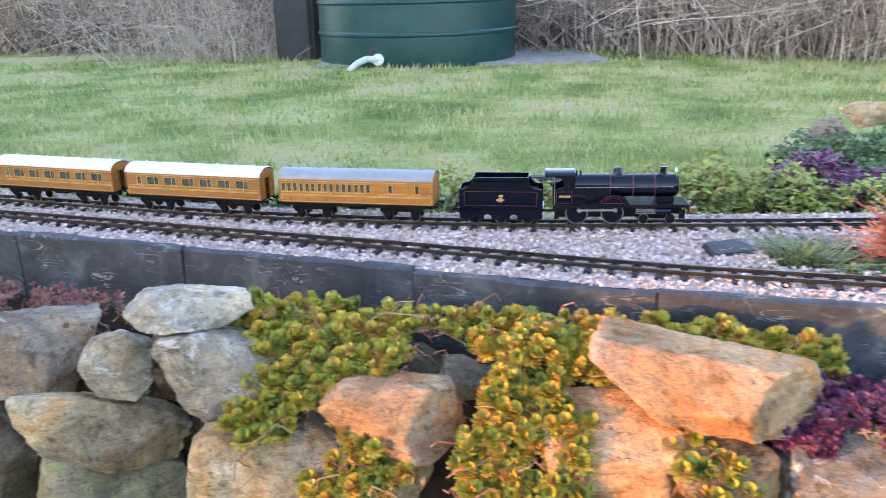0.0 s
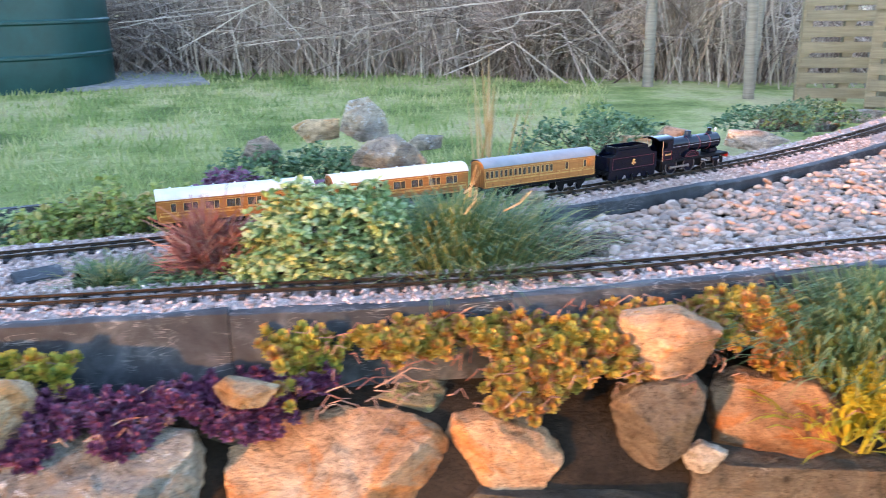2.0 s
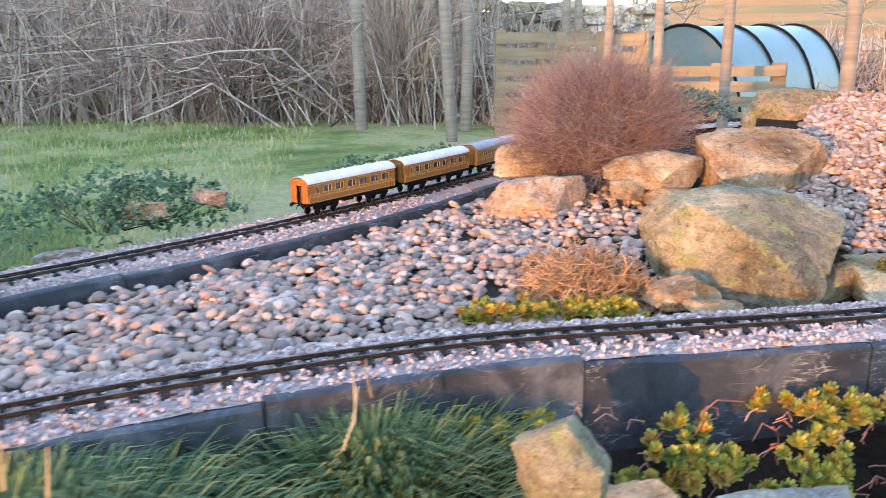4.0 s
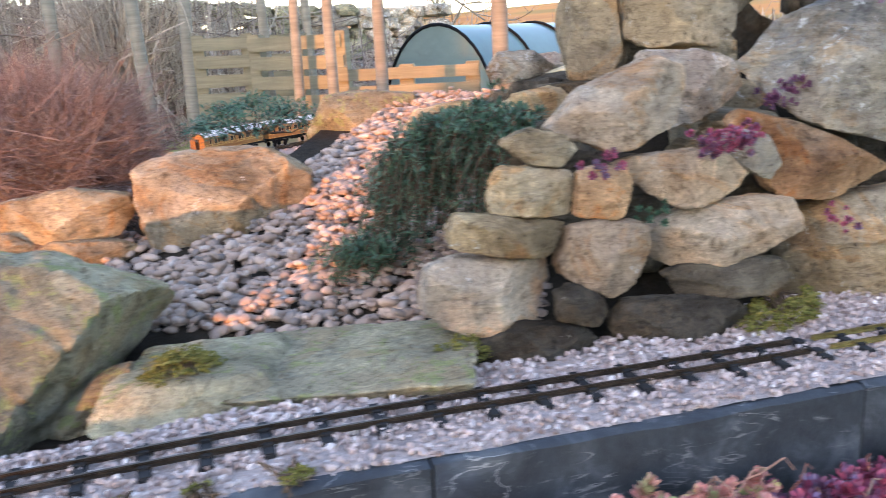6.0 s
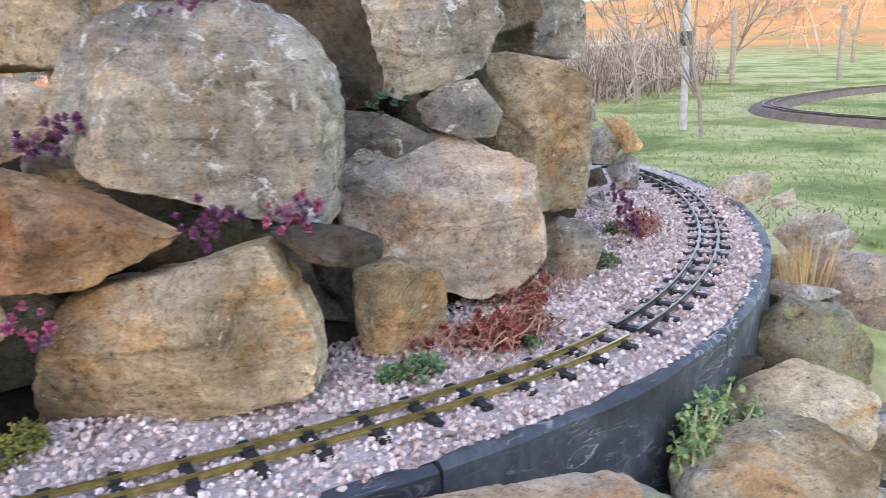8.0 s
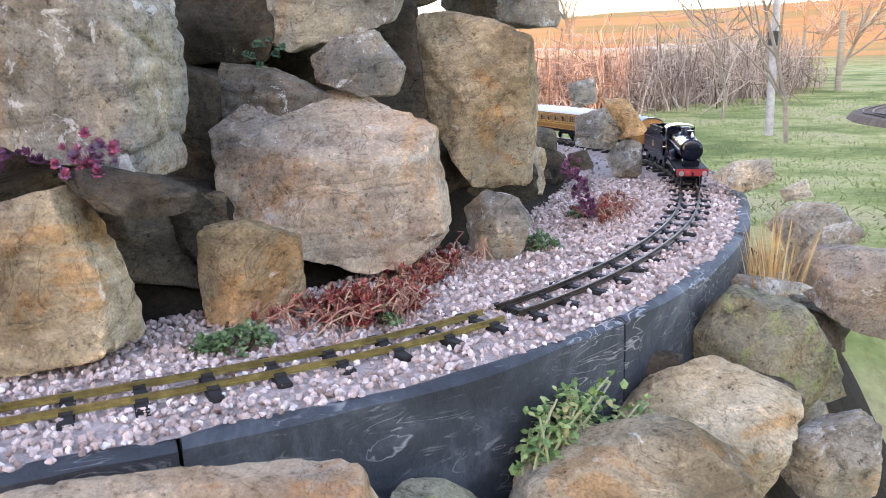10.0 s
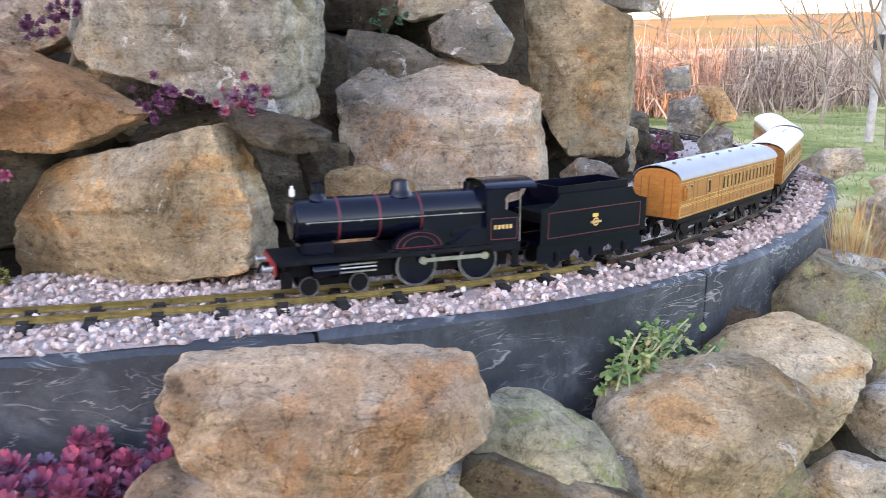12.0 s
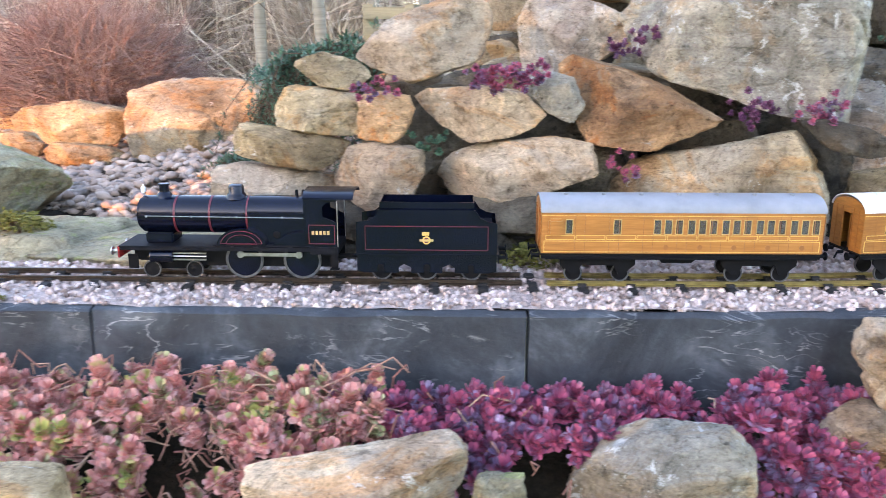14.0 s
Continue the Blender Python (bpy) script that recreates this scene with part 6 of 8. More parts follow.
def mound(name, label, category, x, y, z, rx, ry, rz, n, leaf, material, seed, round_leaf=True):
    """A low shrub: leaves over a lumpy dome, with dark gaps and inner twigs."""
    rng = np.random.default_rng(seed)
    out = Bulk()
    for _ in range(n):
        d = rng.normal(size=3)
        d[2] = abs(d[2])
        d /= np.linalg.norm(d)
        k = rng.uniform(0.75, 1.0) * (1 + 0.28 * noise.noise((d[0] * 2.6 + seed, d[1] * 2.6, d[2] * 2.6)))
        p = np.array([x + d[0] * rx * k, y + d[1] * ry * k, z + d[2] * rz * k])
        if noise.noise((p[0] * 18, p[1] * 18, p[2] * 18 + seed)) < -0.28:
            continue
        s = leaf * rng.uniform(0.6, 1.25)
        for j in range(3):
            v = petal(s, s * (0.75 if round_leaf else 0.3), s * 0.15, -s * 0.12)
            a = Matrix.Rotation(rng.uniform(0, math.tau), 3, "Z") @ Matrix.Rotation(rng.normal() * 0.5, 3, "Y")
            out.add(v @ np.array(a.transposed()) @ lean(rng, 0.55) + p, PETAL_F)
    ob = tagged(out.make(name, material), label, category)
    tw = Bulk()
    for _ in range(max(20, n // 25)):
        d = rng.normal(size=3)
        d[2] = abs(d[2]) + 0.2
        d /= np.linalg.norm(d)
        e = np.array([x + d[0] * rx * 0.9, y + d[1] * ry * 0.9, z + d[2] * rz * 0.9])
        b = np.array([x + d[0] * rx * 0.2, y + d[1] * ry * 0.2, z - 0.01])
        v, fs = tube([b, (b + e) / 2 + rng.normal(size=3) * 0.01, e], 0.0025, 0.001, 3)
        tw.add(v, fs)
    tagged(tw.make("twig", MAT_TWIG, ob), kind="stuff")
    return ob


def twig_bush(name, label, x, y, z, rx, ry, rz, n, material, seed, thick=0.0016, wild=0.25, up=0.6, sides=3):
    """A fine-twigged bush: stems from the foot that branch towards a dome."""
    rng = np.random.default_rng(seed)
    out, fine = Bulk(), Bulk()
    for _ in range(n):
        d = rng.normal(size=3)
        d[2] = abs(d[2]) + up
        d /= np.linalg.norm(d)
        k = rng.uniform(0.65, 1.05)
        e = np.array([d[0] * rx, d[1] * ry, d[2] * rz]) * k
        b = np.array([rng.normal() * rx * 0.18, rng.normal() * ry * 0.18, 0])
        m = b + (e - b) * 0.5 + rng.normal(size=3) * wild * 0.25 * rx
        v, fs = tube(np.array([b, m, e]) + (x, y, z), thick, thick * 0.55, sides)
        out.add(v, fs)
        for _ in range(3):
            t = rng.uniform(0.45, 0.95)
            q = m + (e - m) * (t - 0.4)
            f = q + (d + rng.normal(size=3) * 0.6) * rz * rng.uniform(0.12, 0.3)
            v, fs = tube(np.array([q, (q + f) / 2 + rng.normal(size=3) * 0.02 * rx, f]) + (x, y, z), thick * 0.7, thick * 0.4, sides)
            fine.add(v, fs)
    ob = tagged(out.make(name, material), label, "bush")
    tagged(fine.make("fine_twig", material, ob), kind="stuff")
    return ob


MAT_STALK = one_tone("pale_green_stalk", [(0, (0.30, 0.32, 0.14)), (1, (0.48, 0.44, 0.24))], 0.7, 0.1)
MAT_STEM = one_tone("sedum_stem", [(0, (0.20, 0.07, 0.05)), (0.5, (0.34, 0.15, 0.10)), (1, (0.42, 0.27, 0.18))], 0.7, 0.0)
MAT_TWIG = one_tone("twig_brown", [(0, (0.07, 0.045, 0.03)), (1, (0.16, 0.11, 0.075))], 0.9, 0.0)
MAT_STRAW = one_tone("dry_straw", [(0, (0.42, 0.22, 0.08)), (0.5, (0.55, 0.36, 0.15)), (1, (0.60, 0.47, 0.27))], 0.8, 0.2)
MAT_SEDUM_Y = one_tone("sedum_yellow", [(0, (0.05, 0.08, 0.025)), (0.2, (0.17, 0.23, 0.045)), (0.4, (0.36, 0.35, 0.05)), (0.6, (0.52, 0.40, 0.055)), (0.8, (0.44, 0.19, 0.06)), (1, (0.14, 0.18, 0.06))], 0.6, 0.15, 38)
MAT_SEDUM_O = one_tone("sedum_autumn", [(0, (0.16, 0.20, 0.04)), (0.25, (0.38, 0.33, 0.05)), (0.5, (0.44, 0.29, 0.05)), (0.75, (0.42, 0.16, 0.06)), (1, (0.14, 0.18, 0.06))], 0.6, 0.15, 34)
MAT_SEDUM_R = one_tone("sedum_crimson", [(0, (0.053, 0.027, 0.043)), (0.2, (0.251, 0.171, 0.269)), (0.38, (0.171, 0.050, 0.095)), (0.55, (0.356, 0.069, 0.130)), (0.7, (0.568, 0.120, 0.182)), (0.8, (0.198, 0.069, 0.120)), (0.92, (0.343, 0.206, 0.329)), (1, (0.726, 0.582, 0.657))], 0.4, 0.15, 30)
MAT_SEDUM_P = one_tone("sedum_purple", [(0, (0.05, 0.02, 0.045)), (0.4, (0.13, 0.035, 0.09)), (0.65, (0.22, 0.07, 0.13)), (0.85, (0.20, 0.14, 0.22)), (1, (0.36, 0.06, 0.12))], 0.45, 0.12, 34)
MAT_STONECROP = one_tone("red_stonecrop_leaf", [(0, (0.10, 0.02, 0.02)), (0.4, (0.34, 0.055, 0.05)), (0.75, (0.46, 0.12, 0.09)), (0.9, (0.20, 0.18, 0.07)), (1, (0.58, 0.36, 0.28))], 0.5, 0.15)
MAT_SUCC = one_tone("pink_succulent", [(0, (0.20, 0.28, 0.12)), (0.22, (0.50, 0.48, 0.14)), (0.34, (0.70, 0.36, 0.30)), (0.5, (0.58, 0.20, 0.17)), (0.62, (0.76, 0.42, 0.36)), (0.74, (0.30, 0.12, 0.09)), (0.86, (0.34, 0.38, 0.17)), (1, (0.66, 0.56, 0.36))], 0.5, 0.15, 26)
MAT_REDLOW = one_tone("red_brown_mat", [(0, (0.20, 0.06, 0.055)), (0.5, (0.30, 0.12, 0.10)), (1, (0.34, 0.22, 0.17))])
MAT_GRASS = one_tone("tussock_green", [(0, (0.045, 0.10, 0.035)), (0.4, (0.09, 0.17, 0.055)), (0.75, (0.16, 0.23, 0.08)), (0.92, (0.36, 0.33, 0.09)), (1, (0.45, 0.38, 0.12))], 0.6, 0.25)
MAT_YGRASS = one_tone("yellow_leaves", [(0, (0.40, 0.36, 0.03)), (0.6, (0.58, 0.46, 0.03)), (1, (0.30, 0.32, 0.05))], 0.6, 0.25)
MAT_LEAF_V = one_tone("variegated_leaf", [(0, (0.09, 0.16, 0.05)), (0.3, (0.20, 0.31, 0.10)), (0.6, (0.33, 0.44, 0.17)), (0.85, (0.50, 0.53, 0.22)), (1, (0.40, 0.50, 0.28))], 0.5, 0.25)
MAT_LEAF_G = one_tone("green_leaf", [(0, (0.05, 0.11, 0.045)), (0.5, (0.10, 0.19, 0.075)), (1, (0.17, 0.26, 0.11))], 0.55, 0.25)
MAT_LEAF_Y = one_tone("lime_leaf", [(0, (0.14, 0.20, 0.04)), (0.4, (0.26, 0.33, 0.07)), (0.75, (0.40, 0.42, 0.10)), (1, (0.36, 0.24, 0.10))], 0.55, 0.25)
MAT_ROSEMARY = one_tone("rosemary", [(0, (0.03, 0.075, 0.045)), (0.6, (0.065, 0.15, 0.085)), (1, (0.12, 0.22, 0.13))], 0.6, 0.15)
MAT_HEATHER = one_tone("heather", [(0, (0.15, 0.085, 0.075)), (0.4, (0.25, 0.165, 0.14)), (0.8, (0.36, 0.265, 0.235)), (1, (0.32, 0.26, 0.21))], 0.85, 0.1)
MAT_DRYMAT = one_tone("dry_mat", [(0, (0.30, 0.15, 0.07)), (0.5, (0.46, 0.26, 0.13)), (1, (0.52, 0.37, 0.20))], 0.9, 0.1)
MAT_GREYMAT = one_tone("grey_mat", [(0, (0.09, 0.08, 0.065)), (0.5, (0.16, 0.145, 0.125)), (1, (0.26, 0.19, 0.12))], 0.9, 0.0)
MAT_MOSS = one_tone("moss", [(0, (0.09, 0.09, 0.025)), (0.5, (0.18, 0.17, 0.04)), (1, (0.30, 0.25, 0.075))], 0.95, 0.1)

# front of the lower line, from the first stones on
drape("yellow_sedum", "yellow-green trailing sedum spilling over the stone wall", "sedum", (-0.24, 1.07, -0.05), (0.5, 0.93, -0.06), (0.0, -0.27, -0.2), 2000, 0.012, 0.021, MAT_SEDUM_Y, 4, 8, 11, 0.11, 150, None, 0.06)
drape("yellow_sedum", "yellow-green trailing sedum below the black edging", "sedum", (0.3, 0.98, -0.06), (0.68, 0.9, -0.07), (0.0, -0.06, -0.05), 260, 0.011, 0.018, MAT_SEDUM_Y, 4, 7, 12, 0.0, 20)
drape("red_stonecrop", "red-brown low stonecrop between edging and stones", "stonecrop", (-1.25, 1.42, -0.09), (-0.2, 1.1, -0.09), (0.0, -0.14, -0.06), 900, 0.008, 0.014, MAT_REDLOW, 2, 5, 13, 0.05, 140)
drape("purple_sedum", "dark purple sedum carpet in front of the edging", "sedum", (0.56, 0.87, -0.12), (1.08, 0.8, -0.12), (0.0, -0.11, -0.035), 900, 0.008, 0.014, MAT_SEDUM_P, 3, 6, 14, -0.1, 30)
drape("autumn_sedum", "orange and yellow autumn sedum with bare stems trailing over stones", "sedum", (0.98, 0.83, -0.06), (1.86, 0.66, -0.05), (0.02, -0.16, -0.09), 1900, 0.010, 0.017, MAT_SEDUM_O, 4, 7, 15, 0.14, 170, None, 0.05)
drape("yellow_sedum", "small bright green sedum tuft against the edging", "sedum", (1.0, 0.84, -0.07), (1.1, 0.82, -0.07), (0.0, -0.05, -0.03), 60, 0.012, 0.018, MAT_SEDUM_Y, 4, 7, 16)
tussock("thrift_clump", "large green grassy clump with yellow lower leaves", 1.995, 0.515, -0.13, 0.23, 0.25, 3600, MAT_GRASS, 21, 1.3, 0.0034, 4)
tussock("yellow_clump", "bright yellow drooping leaves at the foot of the grass clump", 1.86, 0.44, -0.2, 0.12, 0.11, 260, MAT_YGRASS, 22, 1.3, 0.006)
drape("golden_sedum", "golden yellow sedum hanging at the foot of the grass clump", "sedum", (1.843, 0.441, -0.098), (1.995, 0.399, -0.068), (-0.028, -0.035, -0.151), 520, 0.009, 0.014, MAT_YGRASS, 4, 6, 31, -0.1, 12)
tussock("thrift_clump", "green grassy clump beside the black edging", 2.42, 0.5, -0.13, 0.2, 0.18, 2000, MAT_GRASS, 23, 1.25, 0.0034, 3)
drape("yellow_sedum", "low sedum tufts with bare stems", "sedum", (2.55, 0.55, -0.08), (3.3, 0.22, -0.09), (-0.06, -0.2, -0.12), 700, 0.010, 0.017, MAT_SEDUM_Y, 4, 6, 24, 0.15, 120)
drape("pink_succulent", "tangle of pink and green succulent stems", "succulent", (3.2, 0.26, -0.08), (3.9, -0.08, -0.085), (-0.1, -0.24, -0.17), 1250, 0.010, 0.0165, MAT_SUCC, 5, 6, 25, -0.22, 620, None, 0.045, 1.1, 0.75, 0.3, 0.9)
drape("crimson_sedum", "crimson sedum carpet below the black edging", "sedum", (3.78, -0.03, -0.11), (4.46, -0.33, -0.1), (-0.06, -0.17, -0.11), 1700, 0.010, 0.0165, MAT_SEDUM_R, 3, 6, 26, 0.04, 110, None, 0.05, 0.2, 0.6, 0.15)
drape("mauve_sedum", "greyish mauve sedum between the stones", "sedum", (4.3, -0.36, -0.18), (4.46, -0.42, -0.18), (-0.03, -0.06, -0.1), 120, 0.011, 0.017, MAT_SEDUM_P, 3, 6, 27, -0.2)


def sprawling_herb(x, y, z, seed):
    """A half-dead herb: pale woody stems from one root, sprawling over a stone, with fresh leaves on their outer halves."""
    rng = np.random.default_rng(seed)
    stems, leaves = Bulk(), Bulk()
    for k in range(44):
        e = np.array([x + 0.12 + rng.normal() * 0.045, y + 0.03 + rng.normal() * 0.022, z + rng.uniform(0.035, 0.105)])
        if k % 5 == 0:
            e = np.array([x + rng.normal() * 0.05, y - 0.01 + rng.normal() * 0.02, z + rng.uniform(-0.02, 0.05)])
        a = np.array([x, y, z]) + rng.normal(size=3) * (0.012, 0.008, 0.006)
        m = (a + e) / 2 + (rng.normal() * 0.02 - 0.02, rng.normal() * 0.012, rng.uniform(0.0, 0.045))
        pts = [a * (1 - t) ** 2 + 2 * m * t * (1 - t) + e * t * t + rng.normal(size=3) * 0.0015 for t in np.linspace(0, 1, 6)]
        v, fs = tube(pts, 0.0021, 0.0011, 5)
        stems.add(v, fs)
        if k % 5:
            for t in np.linspace(0.5, 1.05, 22):
                q = a * (1 - t) ** 2 + 2 * m * t * (1 - t) + e * t * t + rng.normal(size=3) * 0.006
                r = rng.uniform(0.006, 0.013)
                w = petal(r, r * 0.7, r * 0.2, -r * 0.1)
                turned = Matrix.Rotation(rng.uniform(0, math.tau), 3, "Z") @ Matrix.Rotation(rng.normal() * 0.6, 3, "Y")
                leaves.add(w @ np.array(turned.transposed()) + q, PETAL_F)
    ob = tagged(leaves.make("green_herb", MAT_HERB), "bright green herb sprawling on bare pale stems over the stones", "herb")
    tagged(stems.make("stem", MAT_STALK, ob), "pale bare woody stems", kind="stuff")


MAT_HERB = one_tone("herb_leaf", [(0, (0.07, 0.15, 0.04)), (0.5, (0.17, 0.29, 0.08)), (0.85, (0.33, 0.42, 0.15)), (1, (0.42, 0.36, 0.16))], 0.55, 0.25)
sprawling_herb(4.745, -0.44, -0.15, 28)
tussock("dry_grass_tuft", "dead straw-coloured grass tuft by the edging", 5.38, -0.36, -0.07, 0.07, 0.11, 90, MAT_STRAW, 30, 0.5, 0.002)

# on and at the foot of the rockery
for k, (x, y, dx, dy, n) in enumerate(((4.66, -0.105, 0.15, -0.02, 240), (4.72, -0.13, 0.1, -0.02, 150), (4.87, -0.07, 0.14, 0.02, 130), (5.34, -0.02, 0.14, 0.05, 70))):
    drape("red_stonecrop", "red stonecrop trailing on the chippings", "stonecrop", (x, y, 0.0), (x + dx, y + dy, 0.0), (0.02, -0.06, -0.002), n, 0.0045, 0.0085, MAT_STONECROP, 3, 5, 40 + k, -0.2, 50, None, 0.014)
for k, (x, y, r) in enumerate(((4.63, -0.15, 0.034), (4.773, -0.207, 0.016), (5.156, -0.105, 0.035), (4.6, -0.13, 0.02), (5.4, 0.0, 0.03))):
    mound("small_green_plant", "small dark green rosette plant on chippings", "plant", x, y, -0.008, r, r * 0.7, r * 0.6, 60, 0.009, MAT_LEAF_G, 50 + k)
for k, (x, y, z, dx, dz, n, mt) in enumerate(((3.965, 0.215, 0.215, 0.06, 0.0, 60, "R"), (4.09, 0.15, 0.232, 0.11, 0.015, 110, "R"), (4.36, 0.19, 0.265, 0.04, 0.03, 60, "P"), (4.42, -0.005, 0.19, 0.1, 0.0, 110, "P"), (4.5, -0.04, 0.19, 0.04, 0.01, 40, "R"), (4.255, 0.045, 0.125, 0.03, 0.01, 14, "R"), (4.48, 0.08, 0.42, 0.1, 0.0, 60, "R"), (5.285, -0.03, 0.11, 0.03, -0.09, 80, "P"), (4.78, 0.07, 0.285, 0.03, 0.02, 24, "G"), (4.04, 0.2, 0.15, 0.05, 0.0, 30, "G"))):
    drape("crimson_sedum" if mt == "R" else "purple_sedum" if mt == "P" else "green_stonecrop", "sedum rosettes growing in a crevice of the rockery", "sedum", (x, y, z), (x + dx, y - 0.02, z + dz), (0, -0.025, -0.015), int(n * 0.65), 0.004, 0.0075, {"R": MAT_SEDUM_R, "P": MAT_SEDUM_P, "G": MAT_ROSEMARY}[mt], 3, 6, 60 + k, -0.25, 0, None, 0.01, 0.25, 0.65)
mound("moss_cushion", "yellow-green moss cushion at the foot of the rocks", "moss", 4.2, 0.055, -0.01, 0.085, 0.04, 0.04, 900, 0.006, MAT_MOSS, 71)
mound("moss_cushion", "bright moss cushion beside the flat slab", "moss", 3.52, 0.46, 0.0, 0.05, 0.04, 0.04, 500, 0.006, MAT_MOSS, 72)
mound("moss_cushion", "moss under the lowest rocks", "moss", 3.8, 0.27, -0.01, 0.05, 0.03, 0.03, 300, 0.006, MAT_MOSS, 73)
for k, (x, y) in enumerate(((3.35, 0.24), (3.5, 0.17), (3.42, 0.21))):
    mound("moss_cushion", "tiny moss tuft in the ballast", "moss", x, y, -0.008, 0.016, 0.012, 0.008, 70, 0.005, MAT_MOSS, 74 + k)


def cascade(name, label, tops, fall, n, material, seed):
    """Trailing strands set with needle leaves, hanging from a row of points."""
    rng = np.random.default_rng(seed)
    tops, fall = np.array(tops, float), np.array(fall, float)
    out, stems = Bulk(), Bulk()
    for _ in range(n):
        k = rng.uniform(0, len(tops) - 1.001)
        a = tops[int(k)] + (tops[int(k) + 1] - tops[int(k)]) * (k % 1) + rng.normal(size=3) * (0.022, 0.022, 0.01)
        e = a + fall * rng.uniform(0.1, 1.0) + rng.normal(size=3) * (0.018, 0.018, 0.012)
        m = (a + e) / 2 + (-0.012, -0.01, 0.02 * rng.uniform(0.3, 1.2))
        v, fs = tube([a, m, e], 0.0013, 0.0008)
        stems.add(v, fs)
        for t in np.linspace(0.02, 1, 20):
            q = a * (1 - t) ** 2 + 2 * m * t * (1 - t) + e * t * t
            w = petal(rng.uniform(0.011, 0.019), 0.0042, 0.002, 0.001)
            turned = Matrix.Rotation(rng.uniform(0, math.tau), 3, "Z") @ Matrix.Rotation(rng.uniform(-1.0, 0.6), 3, "Y")
            out.add(w @ np.array(turned.transposed()) + q, PETAL_F)
    ob = tagged(out.make(name, material), label, "rosemary")
    tagged(stems.make("stem", MAT_TWIG, ob), kind="stuff")
    return ob


cascade("creeping_rosemary", "dark green creeping rosemary cascading over the rocks beside the pebbles", [(4.07, 0.44, 0.25), (4.03, 0.485, 0.252), (3.98, 0.53, 0.238), (3.945, 0.56, 0.18)], (-0.035, 0.025, -0.16), 520, MAT_ROSEMARY, 78)
cascade("creeping_rosemary", "dark green creeping rosemary lying over the upper rocks", [(4.13, 0.45, 0.258), (4.06, 0.5, 0.258), (4.0, 0.54, 0.25)], (-0.03, 0.02, -0.04), 130, MAT_ROSEMARY, 79)
cascade("creeping_rosemary", "dark green creeping rosemary trailing on the pebbles", [(3.93, 0.56, 0.08), (3.88, 0.59, 0.06)], (-0.04, 0.0, -0.05), 70, MAT_ROSEMARY, 80)
mound("blue_green_shrub", "low dark blue-green conifer shrub behind the heather", "shrub", 4.35, 1.75, 0.15, 0.22, 0.18, 0.1, 700, 0.02, MAT_ROSEMARY, 81, False)
twig_bush("heather", "reddish-brown winter heather bush above the stones", 3.68, 1.455, 0.1, 0.29, 0.28, 0.28, 3000, MAT_HEATHER, 82, 0.0009, 0.9, 0.3)
twig_bush("dry_groundcover", "mat of dry orange-brown stems beside the slab", 3.03, 0.78, -0.05, 0.17, 0.15, 0.085, 500, MAT_DRYMAT, 83, 0.0018, 0.7, 0.0)
mound("dry_groundcover", "straw-coloured low plant by the slab", "ground cover", 3.1, 0.92, -0.05, 0.12, 0.1, 0.07, 400, 0.012, MAT_DRYMAT, 84, False)
drape("yellow_sedum", "small lime sedum along the ballast edge", "sedum", (2.75, 0.78, -0.03), (3.02, 0.62, -0.03), (0.0, 0.06, 0.0), 160, 0.009, 0.014, MAT_SEDUM_Y, 4, 6, 85, -0.3, 10, None, 0.01)

# between the lines
mound("variegated_shrub", "dense low shrub with pale variegated leaves between the lines", "shrub", 1.15, 1.06, -0.04, 0.2, 0.12, 0.185, 2600, 0.019, MAT_LEAF_V, 90)
tussock("grass_clump", "dark green grassy clump with dead orange blades", 1.41, 1.05, -0.05, 0.25, 0.24, 2600, MAT_GRASS, 91, 1.2, 0.003, 5)
twig_bush("dead_plant", "dead red-brown plant beside the shrub", 0.93, 1.14, -0.04, 0.09, 0.06, 0.16, 260, MAT_REDLOW, 92, 0.0024, 0.5, 0.4)
tussock("low_grass", "low soft green grass patch on ballast", 0.75, 1.17, -0.03, 0.14, 0.05, 700, MAT_GRASS, 93, 1.2, 0.0025)
mound("ground_ivy", "small green leaves creeping along the ballast", "ground cover", 0.88, 1.08, -0.03, 0.14, 0.05, 0.025, 260, 0.012, MAT_LEAF_G, 94)
mound("grey_mat", "grey-brown dead mat of plants under the grass clump", "ground cover", 1.68, 1.03, -0.06, 0.17, 0.1, 0.055, 900, 0.012, MAT_GREYMAT, 95, False)

# behind the upper line
rng = np.random.default_rng(6)
for k in range(34):
    x = -1.5 + k * 0.083
    y = float(np.interp(x, [-1.5, -0.4, 0.6, 1.4], [2.05, 1.7, 1.55, 1.56])) + rng.uniform(0.02, 0.42)
    r = rng.uniform(0.05, 0.1)
    kind = rng.integers(4)
    mound("bank_plant", ("lime green leafy plant on the bank", "small orange-tinged plant on the bank", "soft green plant on the bank", "dark green plant on the bank")[kind], "plant", x, y, -0.07 - 0.15 * max(0, (y - 1.7)), r * 1.3, r, r * rng.uniform(0.7, 1.1), 150, 0.016, (MAT_LEAF_Y, MAT_LEAF_V, MAT_LEAF_Y, MAT_LEAF_G)[kind], 120 + k)
